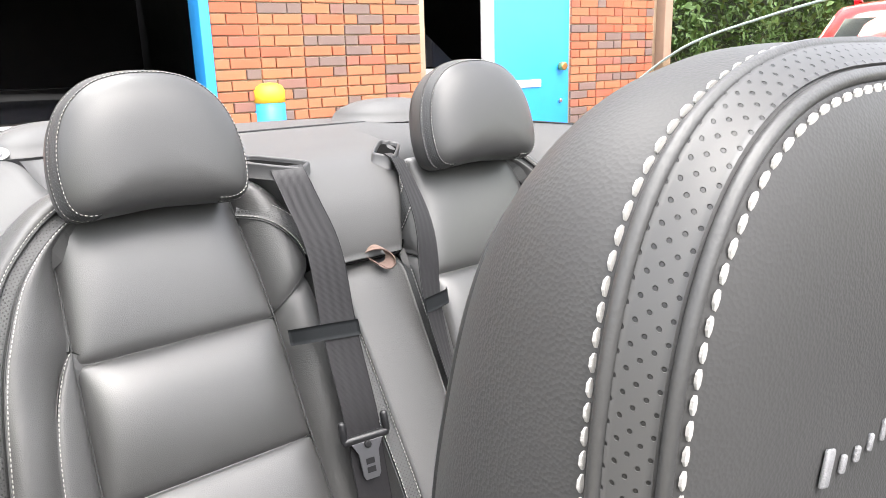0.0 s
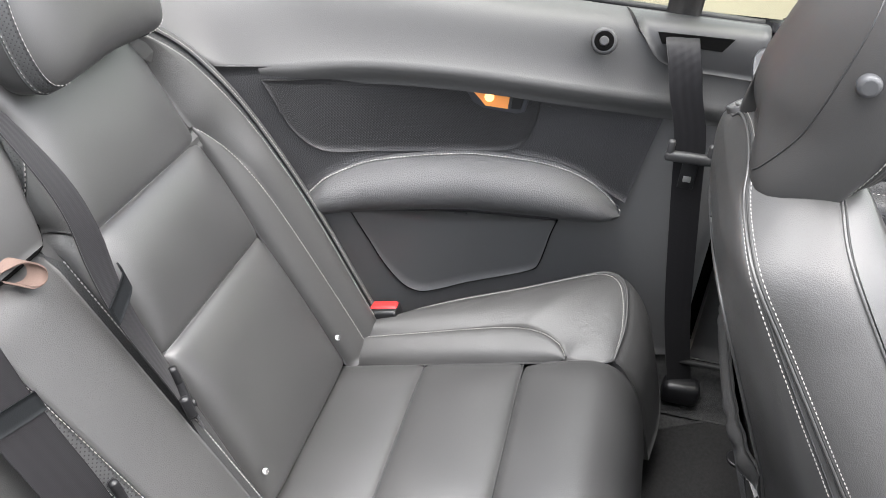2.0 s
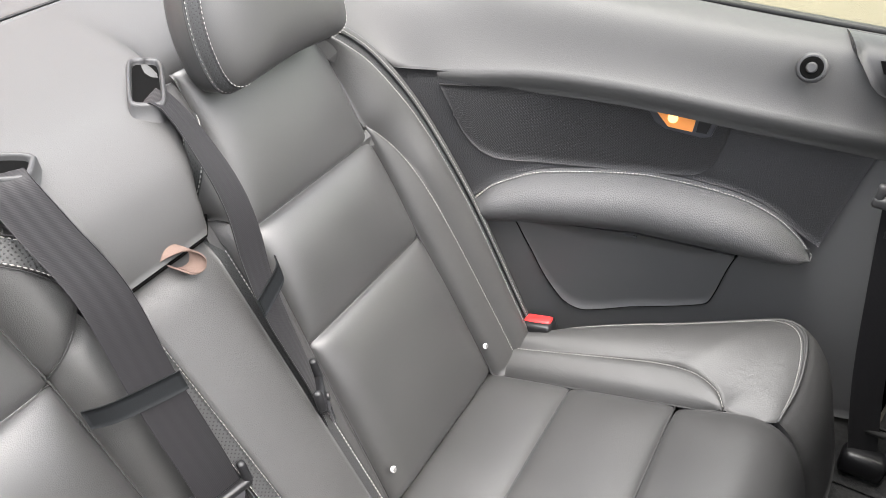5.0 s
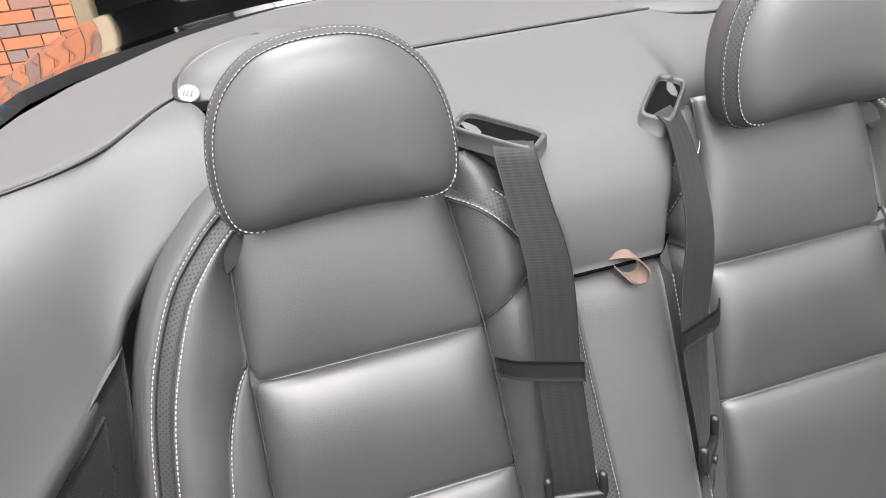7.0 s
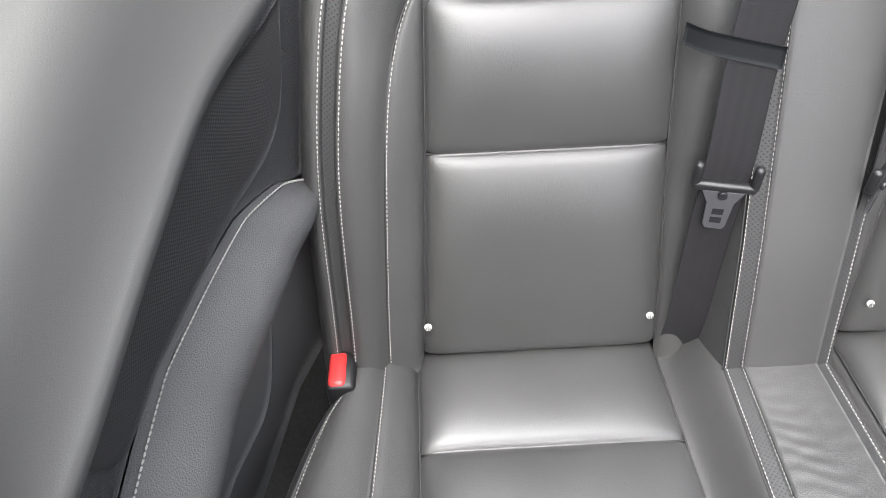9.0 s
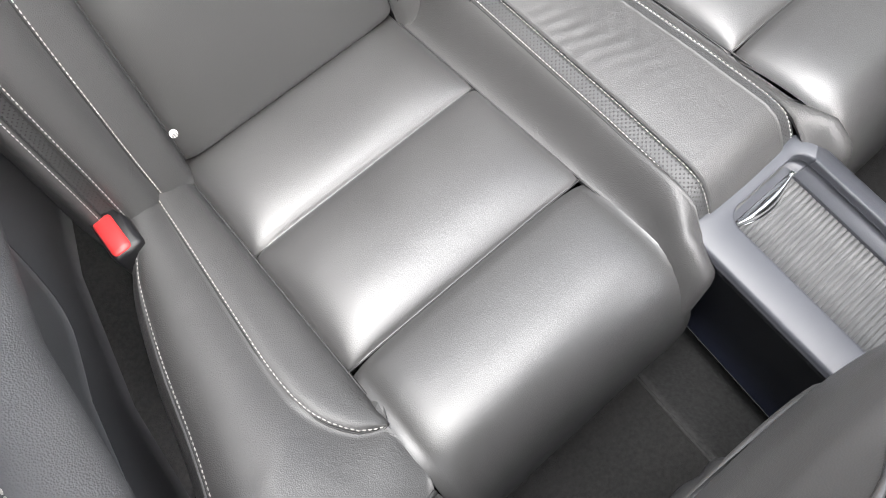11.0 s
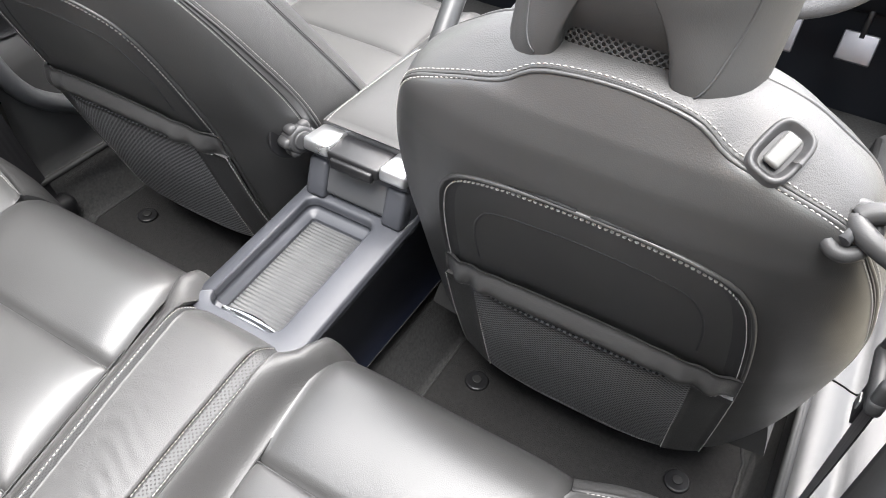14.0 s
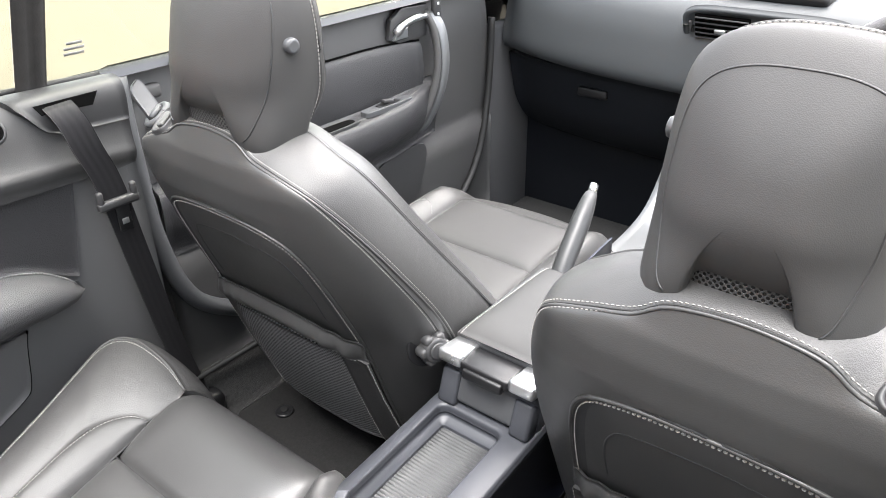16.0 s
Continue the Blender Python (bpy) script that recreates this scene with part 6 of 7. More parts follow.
# ---------------------------------------------------------------- dashboard
dash = thing("dashboard", "grey soft dashboard with round-cornered vents and a slim silver centre stack", "dashboard", (0, -1.8, 0.5))
upper = smooth([(-2.15, 1.06), (-2.0, 1.085), (-1.86, 1.082), (-1.79, 1.060), (-1.755, 1.01), (-1.735, 0.94), (-1.725, 0.885), (-1.735, 0.862), (-1.78, 0.855)], 40)
P = np.array([[(x, y - 0.10 * (abs(x) / 0.76) ** 3, z + 0.02 * (abs(x) / 0.76) ** 2) for y, z in upper] for x in np.linspace(-0.76, 0.76, 40)])
part("upper_dash", sheet(P, (0, 0.7, 0.7), 0.03), DASH, dash)
lower = smooth([(-1.78, 0.858), (-1.80, 0.78), (-1.83, 0.70), (-1.90, 0.62), (-1.98, 0.58)], 20)
P = np.array([[(x, y - 0.08 * (abs(x) / 0.76) ** 3, z) for y, z in lower] for x in np.linspace(-0.76, 0.76, 24)])
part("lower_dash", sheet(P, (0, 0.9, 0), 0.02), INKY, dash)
part("glovebox_latch", block(0.44, -1.805, 0.80, 0.09, 0.02, 0.025, 0.005), BLACK, dash)
tip = Matrix.Rotation(radians(-22), 3, "X")
vent_at = lambda x, h, d: Vector((x, -1.752, 1.030)) + tip @ Vector((0, d, h))
frame_o = lambda hw, hh, d: [tuple(vent_at(hw * math.copysign(abs(math.cos(q)) ** 0.35, math.cos(q)), hh * math.copysign(abs(math.sin(q)) ** 0.5, math.sin(q)), d)) for q in np.linspace(0, 2 * math.pi, 61)]
part("vent_bezel", sheet(np.array([frame_o(0.190, 0.050, -0.010), frame_o(0.190, 0.050, 0.004), frame_o(0.186, 0.047, 0.008), frame_o(0.178, 0.041, 0.008), frame_o(0.174, 0.038, 0.004), frame_o(0.02, 0.004, 0.003)]), tuple(tip @ Vector((0, 1, 0))), 0.003), DASH, dash, "oval vent surround")
for sx in (-1, 1):
    c = vent_at(sx * 0.094, 0, 0.004)
    vent = part("air_vent", block(c.x, c.y, c.z, 0.130, 0.010, 0.066, 0.004, tip), FELT, dash, "black slatted air vent")
    for k in range(5):
        c = vent_at(sx * 0.094, 0.0132 * (k - 2), 0.011)
        part("slat", block(c.x, c.y, c.z, 0.124, 0.013, 0.0032, 0.001, Matrix.Rotation(radians(6), 3, "X")), BEZEL, vent)
    c = vent_at(sx * 0.094, 0, 0.019)
    part("vent_tab", block(c.x, c.y, c.z, 0.026, 0.008, 0.011, 0.003, tip), SILVER, vent)
    c = vent_at(sx * 0.168, 0, 0.010)
    part("vent_wheel", block(c.x, c.y, c.z, 0.008, 0.008, 0.030, 0.003, tip), BEZEL, vent)
part("hazard_switch", block(*vent_at(0, 0.006, 0.010), 0.026, 0.008, 0.026, 0.003, tip), material("dull_red", (0.25, 0.05, 0.05), 0.5), dash, "dull red hazard switch")
part("top_pod", block(0.03, -1.90, 1.092, 0.26, 0.12, 0.03, 0.012), BLACK, dash)
stack = smooth([(-1.742, 0.985), (-1.715, 0.90), (-1.68, 0.78), (-1.64, 0.68), (-1.56, 0.60), (-1.42, 0.575), (-1.25, 0.575)], 40)
wid = lambda z: lerp([(0.57, 0.165), (0.62, 0.158), (0.86, 0.146), (1.0, 0.110)], z)
P = np.array([[(u * wid(z), y, z) for y, z in stack] for u in np.linspace(-1, 1, 14)])
part("stack_panel", sheet(P, (0, 0.9, 0.4), 0.016), STACK, dash, "thin satin silver centre stack")
part("radio_face", block(0.0, -1.728, 0.935, 0.19, 0.014, 0.075, 0.004, Matrix.Rotation(radians(-17), 3, "X")), HARD, dash)
part("display", block(0.050, -1.716, 0.915, 0.075, 0.008, 0.040, 0.002, Matrix.Rotation(radians(-17), 3, "X")), glow("green_lcd", (0.30, 0.42, 0.12), 0.25), dash, "small green display")
for x, z in ((0.111, 0.815), (-0.111, 0.815), (0.122, 0.690), (-0.122, 0.690)):
    y = np.interp(z, stack[::-1, 1], stack[::-1, 0]) + 0.012
    k = part("dial", disc((x, y, z), (0, 0.95, 0.3), 0.020, 0.022, 26, 0.003), BLACK, dash, "round black dial with a chrome rim")
    part("dial_rim", tube([(x + 0.020 * math.cos(a), y + 0.008, z + 0.020 * math.sin(a)) for a in np.linspace(0, 2 * math.pi, 30)], 0.0022, 6), CHROME, k)

wheel = thing("steering_wheel", "black leather steering wheel", "steering wheel", (-0.38, -1.55, 0.85))
q = Euler((radians(-64), 0, 0)).to_matrix()
ring = [Vector((-0.38, -1.42, 0.985)) + q @ Vector((0.19 * math.cos(a), 0.19 * math.sin(a), 0)) for a in np.linspace(0, 2 * math.pi, 60)]
part("rim", tube(ring, 0.016, 10), GRAINED, wheel)
part("hub", block(-0.38, -1.455, 0.975, 0.16, 0.06, 0.13, 0.02, q), BLACK, wheel)
for a in (0.1, math.pi - 0.1, -math.pi / 2):
    e = Vector((-0.38, -1.42, 0.985)) + q @ Vector((0.185 * math.cos(a), 0.185 * math.sin(a), 0))
    part("spoke", tube([(-0.38, -1.45, 0.975), tuple(e)], 0.014, 8), BLACK, wheel)

# ---------------------------------------------------------------- windows and outer body
lean_in = lambda z: 0.742 - 0.51 * (z - 1.08)
for side in (-1, 1):
    win = thing("window_1" if side < 0 else "window_2", "raised green-tinted side window with a dark front post", "window", (side * 0.74, -0.1, 1.08), kind="structure")
    edge = smooth([(-0.44, 1.385), (-0.35, 1.375), (-0.226, 1.357), (-0.09, 1.330), (0.05, 1.293), (0.173, 1.233), (0.235, 1.190), (0.276, 1.133), (0.290, 1.085)], 40)
    pane_at = lambda y, z, d=0.0: (side * (lean_in(z) - d), y, z)
    pane = part("pane", prism([pane_at(y, z) for y, z in [(-0.44, 1.07), *edge]], (-side, 0, -0.51), 0.004), GLASS, win)
    pane.visible_shadow = False
    part("glass_edge", tube([pane_at(y, z) for y, z in edge], 0.0022, 6), material("pale_glass_edge", (0.42, 0.50, 0.47), 0.2), win, "pale polished glass edge")
    part("seal", tube([(side * 0.738, y, np.interp(y, [-0.6, 0, 0.3], [1.082, 1.105, 1.10])) for y in np.linspace(-0.58, 0.29, 30)], 0.006, 6), RUBBER, win)
    # the guide post: two soft ridges on a channel, its face towards the cabin
    ys = np.linspace(-0.487, -0.437, 11)
    ridge = lambda y: 0.010 + 0.005 * abs(math.sin(math.pi * (y + 0.487) / 0.025))
    P = np.array([[pane_at(y, z, ridge(y)) for z in np.linspace(1.07, 1.390, 12)] for y in ys])
    part("post", sheet(P, (-side, 0, -0.51), 0.020), POSTGREY, win, "dark rubber-faced glass guide post")
    if side > 0:
        # the door glass in front of the post, with its small etched mark
        q = [(-0.489, 1.072), (-0.489, 1.388), (-0.80, 1.405), (-1.20, 1.385), (-1.52, 1.20), (-1.66, 1.075)]
        glass = part("door_pane", prism([pane_at(y, z) for y, z in q], (-side, 0, -0.51), 0.004), GLASS, win)
        glass.visible_shadow = False
        for k in range(3):
            part("glass_print", block(*pane_at(-0.535, 1.150 - 0.009 * k, 0.004), 0.001, 0.034 - 0.008 * (k == 0), 0.004, 0), GREY, win)

car = thing("car_body", "glossy black convertible body with the roof folded away", "car", (0, -0.4, 0.1))
for side in (-1, 1):
    prof = [(0.742, 1.09), (0.80, 1.06), (0.865, 0.97), (0.90, 0.80), (0.905, 0.55), (0.87, 0.33)]
    # the driver's door stands open, so that flank has a gap
    runs = [(0.35, -2.1, prof)] if side > 0 else [(0.35, -0.575, prof), (-1.72, -2.1, prof), (-0.575, -1.72, [(0.80, 0.455), (0.85, 0.43), (0.88, 0.39), (0.87, 0.33)])]
    for y0, y1, pr in runs:
        P = np.array([[(side * (x - 0.02 * max(0, -y - 1.4)), y, z) for x, z in smooth(pr, 18)] for y in np.linspace(y0, y1, 30)])
        part("flank", sheet(P, (side, 0, 0.3), 0.02), PAINT if pr is prof else HARD, car)
half_tail = [(0.82, 0.34), (0.808, 0.60), (0.796, 0.85), (0.766, 1.10), (0.705, 1.38), (0.60, 1.55), (0.40, 1.64), (0.0, 1.68)]
rear_edge = even(smooth(half_tail + [(-x, y) for x, y in half_tail[-2::-1]], 200), 70)
rows = []
for t, (x_out, y_out) in zip(np.linspace(0, 1, 70), rear_edge):
    a = math.pi * t
    # from the near flank round the tail to the other
    x = 0.735 * math.cos(a)
    x_in, y_in = x, lerp(TAIL, min(0.72, abs(x))) if abs(x) < 0.72 else 0.15 + 0.2 * (0.735 - abs(x)) / 0.015
    row = []
    for u in np.linspace(0, 1, 16):
        k = u**0.9
        row.append((x_in + (x_out - x_in) * k, y_in + 0.006 + (y_out - y_in) * k, 1.130 - 0.075 * u - 0.24 * u**20))
    rows.append(row)
part("boot_lid", sheet(np.array(rows), (0, 0.4, 0.9), 0.02), PAINT, car, "glossy black boot lid")
rows = [[(1.02 * x, y + 0.03 * math.sin(math.pi * u), 0.82 - 0.45 * u) for u in np.linspace(0, 1, 8)] for x, y in rear_edge]
part("bumper", sheet(np.array(rows), (0, 1, 0), 0.02), PAINT, car)
rows = []
for k in np.linspace(0, 1, 26):
    half_w, top_z, y = 0.875 - 0.10 * k**2 - 0.18 * k**8, 1.035 - 0.13 * k - 0.30 * k**9, -2.06 - 1.35 * k
    rows.append([(half_w * math.copysign(abs(math.sin(a)) ** 0.55, a), y + 0.10 * abs(math.sin(a)) ** 4 * k, 0.34 + (top_z - 0.34) * max(0.0, math.cos(a)) ** 0.30) for a in np.linspace(-math.pi / 2, math.pi / 2, 31)])
rows.append([(0.9 * x, -3.43, 0.34 + 0.8 * (z - 0.34)) for x, y, z in rows[-1]])
part("bonnet", sheet(np.array(rows), (0, -0.2, 1), 0.02), PAINT, car, "glossy black bonnet with a rounded nose")
part("floor_pan", block(0, -0.6, 0.24, 1.7, 3.0, 0.08, 0.02), RUBBER, car)
part("aerial", tube(smooth([(-0.765, 0.77, 1.06), (-0.768, 0.79, 1.10), (-0.775, 0.83, 1.16), (-0.785, 0.90, 1.27)], 10), [0.016, 0.014, 0.010, 0.007, 0.006, 0.006, 0.006, 0.006, 0.006, 0.006], 8), RUBBER, car, "stub rubber aerial")
part("aerial_base", sheet(np.array([[(0.03 + r * 0.062 * math.cos(a), 1.19 + r * 0.075 * math.sin(a), 1.086 + 0.045 * (1 - r**2.5) ** 0.7) for a in np.linspace(0, 2 * math.pi, 33)] for r in np.linspace(0, 1, 12)]), (0, 0, 1), 0.004), PAINT, car, "glossy black aerial dome")
part("aerial_ring", tube([(0.03 + 0.063 * math.cos(a), 1.19 + 0.076 * math.sin(a), 1.092) for a in np.linspace(0, 2 * math.pi, 41)], 0.003, 6), CHROME, car, "thin bright ring")
for side in (-1, 1):
    for y in (0.30, -2.55):
        w = part("wheel", disc((side * 0.82, y, 0.40), (side, 0, 0), 0.31, 0.22, 36, 0.03), RUBBER, car)
        part("rim", disc((side * 0.925, y, 0.40), (side, 0, 0), 0.22, 0.03, 30, 0.01), SILVER, w)
for side in (-1, 1):
    part("screen_pillar", tube([(side * 0.74, -1.82, 1.07), (side * 0.66, -1.45, 1.33), (side * 0.60, -1.22, 1.43)], 0.03, 10), PAINT, car)
part("screen_header", tube([(-0.60, -1.22, 1.43), (0, -1.16, 1.45), (0.60, -1.22, 1.43)], 0.03, 10), PAINT, car)


# ---------------------------------------------------------------- the yard outside
GROUND = 0.10
BRICK = material("orange_red_brick", (0.42, 0.135, 0.065), 0.85, 0, 0.8, 160.0, 0.28, 0, 0.3, 18.0)
nb = BRICK.node_tree
info = nb.nodes.new("ShaderNodeObjectInfo")
ramp = nb.nodes.new("ShaderNodeValToRGB")
ramp.color_ramp.elements[0].color = (0.36, 0.10, 0.055, 1)
ramp.color_ramp.elements[1].color = (0.17, 0.12, 0.105, 1)
ramp.color_ramp.elements[0].position = 0.62
ramp.color_ramp.elements[1].position = 0.80
mid = ramp.color_ramp.elements.new(0.35)
mid.color = (0.37, 0.140, 0.072, 1)
nb.links.new(info.outputs["Random"], ramp.inputs[0])
nb.links.new(ramp.outputs[0], nb.nodes["Principled BSDF"].inputs["Base Color"])
MORTAR = material("pale_mortar", (0.46, 0.36, 0.25), 0.95, 0, 0.8, 200.0, 0.2)
TARMAC = material("pale_worn_tarmac", (0.128, 0.115, 0.087), 0.92, 0, 1.0, 90.0, 0.22, 0, 0.3, 1.3)
KERB = material("grey_concrete_kerb", (0.36, 0.35, 0.32), 0.9, 0, 0.8, 120.0, 0.15)
MULCH = material("brown_leaf_litter", (0.20, 0.13, 0.085), 0.95, 0, 1.0, 60.0, 0.5, 0, 0.2, 14.0)
BLUE = material("bright_blue_paint", (0.03, 0.30, 0.72), 0.4, 0, 0.1, 80.0, 0.08)
YELLOW = material("yellow_paint", (0.78, 0.55, 0.04), 0.5, 0, 0.2, 60.0, 0.15)
WHITEP = material("white_paint", (0.78, 0.78, 0.78), 0.4, 0, 0.05, 80.0, 0.05)
REDP = material("red_car_paint", (0.60, 0.012, 0.020), 0.22, 0, 0, 100, 0.05, 0.8)
# near-black: the shade inside the bays is put into this colour
BAY_SHADE = material("garage_bay_shade", (0.012, 0.012, 0.014), 0.8, 0, 0.2, 20.0, 0.3)
WOOD = material("weathered_post", (0.25, 0.17, 0.12), 0.85, 0, 0.6, 90.0, 0.25)
BRASS = material("brass_knob", (0.6, 0.42, 0.15), 0.3, 1.0)
LEAF = material("hedge_leaf", (0.055, 0.105, 0.022), 0.5, 0, 0.2, 60.0, 0.5, 0, 0.4, 7.0)
TWIG = material("hedge_twig", (0.07, 0.05, 0.035), 0.9)

ground = thing("ground", "pale worn tarmac yard reaching the horizon", "ground", (0, 0, GROUND), kind="structure")
P = np.array([[(x, y, GROUND) for y in (-300, -40, -8, 0, 8, 40, 300)] for x in (-300, -40, -8, 0, 8, 40, 300)])
part("surface", sheet(P, (0, 0, 1), 0.05), TARMAC, ground)

VIEW, ALONG = Vector((0.087, 0.996, 0)), Vector((0.996, -0.087, 0))
FOOT = Vector((3.65, 4.13, 0))


def yard(a, out, z):
    """A place by the building: a along its wall, out in front of it, z up."""
    p = FOOT + ALONG * a - VIEW * out
    return Vector((p.x, p.y, z))


TURN = Matrix((ALONG, VIEW, Vector((0, 0, 1)))).transposed()


def slab(a0, a1, out0, out1, z0, z1, bevel=0.0):
    c = yard((a0 + a1) / 2, (out0 + out1) / 2, (z0 + z1) / 2)
    return block(c.x, c.y, c.z, abs(a1 - a0), abs(out1 - out0), z1 - z0, bevel, TURN)


house = thing("wall_garage", "orange brick garage front with open bays and a blue door", "building", tuple(yard(0, 0, GROUND)), kind="structure")
for a0, a1 in ((-2.12, -0.38), (1.215, 2.40)):
    part("mortar_bed", slab(a0, a1, -0.20, -0.008, GROUND, 3.2), MORTAR, house)
part("lintel_wall", slab(-9.0, 2.40, -0.20, 0.0, 2.35, 3.6), MORTAR, house)
# bay interior, coloured as dark as its shade on every face
part("bay_back", slab(-9.0, 2.40, -6.0, -5.9, GROUND, 3.0), BAY_SHADE, house)
part("bay_floor", slab(-9.0, 2.40, -6.0, -0.22, GROUND + 0.004, GROUND + 0.02), BAY_SHADE, house)
part("bay_roof", slab(-9.0, 2.40, -6.0, -0.2, 3.0, 3.1), BAY_SHADE, house)
part("bay_side", slab(-9.1, -9.0, -6.0, 0, GROUND, 3.0), BAY_SHADE, house)
part("bay_divide", slab(-1.2, -1.1, -6.0, -0.22, GROUND, 3.0), BAY_SHADE, house)
part("bay_end", slab(2.28, 2.38, -6.0, -0.21, GROUND, 3.0), BAY_SHADE, house)
part("blue_jamb", slab(-2.19, -2.12, -0.2, 0.03, GROUND, 2.6, 0.004), BLUE, house, "bright blue painted door jamb")
part("white_frame", slab(0.225, 0.31, -0.06, 0.02, GROUND, 2.3, 0.004), WHITEP, house, "white door frame")
leafd = thing("door_1", "bright blue panel door with a white letter plate and brass knob", "door", tuple(yard(0.76, 0, GROUND)), kind="structure")
part("door_leaf", slab(0.315, 1.21, -0.06, -0.01, GROUND + 0.03, 2.25, 0.004), BLUE, leafd)
part("letter_plate", slab(0.575, 0.86, -0.01, 0.004, 0.985, 1.05, 0.003), WHITEP, leafd, "white letter plate")
part("door_knob", disc(yard(1.10, 0.03, 1.16), -VIEW, 0.038, 0.06, 20, 0.01), BRASS, leafd, "brass knob")
part("lock", disc(yard(1.10, 0.005, 0.85), -VIEW, 0.018, 0.02, 16, 0.004), SILVER, leafd)

part("brick_pier", slab(-9.0, -4.75, -0.20, -0.008, GROUND, 2.35), MORTAR, house)
guard = thing("wall_guard", "half-round wall guard painted yellow over blue", "wall guard", tuple(yard(-1.74, 0.0, 0.63)))
c = yard(-1.74, 0.0, 0)
part("blue_body", tube([(c.x, c.y, 0.64), (c.x, c.y, 0.80), (c.x, c.y, 0.995)], 0.112, 24), BLUE, guard)
part("yellow_base", tube([(c.x, c.y, 0.615), (c.x, c.y, 0.64)], 0.114, 24), YELLOW, guard)
part("yellow_cap", tube([(c.x, c.y, 0.99), (c.x, c.y, 1.07), (c.x, c.y, 1.105), (c.x, c.y, 1.125), (c.x, c.y, 1.13)], [0.114, 0.114, 0.098, 0.06, 0.01], 24), YELLOW, guard, "yellow rounded cap")

RUSTY = material("rusty_blue_paint", (0.06, 0.33, 0.62), 0.6, 0, 0.5, 60.0, 0.1)
nr, lr = RUSTY.node_tree.nodes, RUSTY.node_tree.links
flake = nr.new("ShaderNodeTexNoise")
flake.inputs["Scale"].default_value = 16.0
flake.inputs["Detail"].default_value = 6.0
where = nr.new("ShaderNodeTexCoord")
lr.new(where.outputs["Object"], flake.inputs["Vector"])
cut = nr.new("ShaderNodeValToRGB")
cut.color_ramp.elements[0].position, cut.color_ramp.elements[1].position = 0.53, 0.56
lr.new(flake.outputs["Fac"], cut.inputs[0])
both = nr.new("ShaderNodeMix")
both.data_type = "RGBA"
lr.new(cut.outputs[0], both.inputs["Factor"])
lr.new(nr["Principled BSDF"].inputs["Base Color"].links[0].from_socket, both.inputs["A"])
both.inputs["B"].default_value = (0.20, 0.085, 0.04, 1)
lr.new(both.outputs["Result"], nr["Principled BSDF"].inputs["Base Color"])
bollard = thing("bollard", "round steel bollard in flaking rusty blue paint by the wall", "bollard", (-2.27, 4.52, GROUND))
part("blue_shaft", tube([(-2.27, 4.52, GROUND), (-2.27, 4.52, 0.5), (-2.27, 4.52, 0.86)], 0.118, 28), RUSTY, bollard)
part("yellow_top", tube([(-2.27, 4.52, 0.855), (-2.27, 4.52, 0.96), (-2.27, 4.52, 1.00), (-2.27, 4.52, 1.015)], [0.120, 0.120, 0.09, 0.02], 28), YELLOW, bollard, "yellow painted top")

post = thing("timber_post", "weathered brown timber post at the end of the wall", "post", tuple(yard(2.46, 0.05, GROUND)))
part("shaft", slab(2.405, 2.52, -0.06, 0.10, GROUND, 1.9, 0.01), WOOD, post)

bed = thing("planting_bed", "bed of brown leaf litter in front of the hedge", "ground", (6.5, 3.6, GROUND), kind="stuff")
rng = np.random.default_rng(5)
edge = [(4.55, 2.78), (5.4, 2.62), (6.3, 2.55), (8.5, 2.3), (11, 2.0), (11, 6), (6.2, 3.85), (4.85, 3.97), (4.4, 3.5)]
part("soil", prism([(x, y, GROUND + 0.10) for x, y in edge], (0, 0, 1), 0.1), MULCH, bed)
verts, faces = [], []
for k in range(5000):
    x, y = 4.6 + 3.6 * rng.random(), 2.6 + 3.0 * rng.random()
    if y - 2.62 < -(x - 5.2) * 0.05 or (y > 3.9 and x < 6.2) or y > 3.5 + (x - 4.4) * 1.0:
        continue
    a, s, tl = rng.random() * 6.28, 0.012 + 0.022 * rng.random(), rng.random() * 0.02
    for dx, dy, dz in ((-1, -0.5, 0), (1, -0.5, tl), (1, 0.5, 0.01), (-1, 0.5, tl)):
        verts.append((x + s * (dx * math.cos(a) - dy * math.sin(a)), y + s * (dx * math.sin(a) + dy * math.cos(a)), GROUND + 0.103 + dz + 0.004 * (dx > 0)))
    n = len(verts)
    faces.append((n - 4, n - 3, n - 2, n - 1))
litter = bpy.data.meshes.new("litter")
litter.from_pydata(verts, [], faces)
part("litter", litter, material("dry_leaf", (0.26, 0.16, 0.10), 0.9, 0, 0, 100, 0.5, 0, 0.3, 9.0), bed)
kerb_line = [(4.50, 2.80), (4.56, 2.73), (5.4, 2.57), (6.4, 2.46), (8.5, 2.22), (11, 1.95)]
for i in range(len(kerb_line) - 1):
    a, b = Vector(kerb_line[i]), Vector(kerb_line[i + 1])
    d = (b - a)
    k = thing("kerb", "grey concrete kerb stone", "kerb", (*a, GROUND), "kerb stones")
    m = (a + b) / 2
    part("stone", block(m.x, m.y, GROUND + 0.055, d.length - 0.008, 0.13, 0.13, 0.012, Matrix.Rotation(math.atan2(d.y, d.x), 3, "Z")), KERB, k)

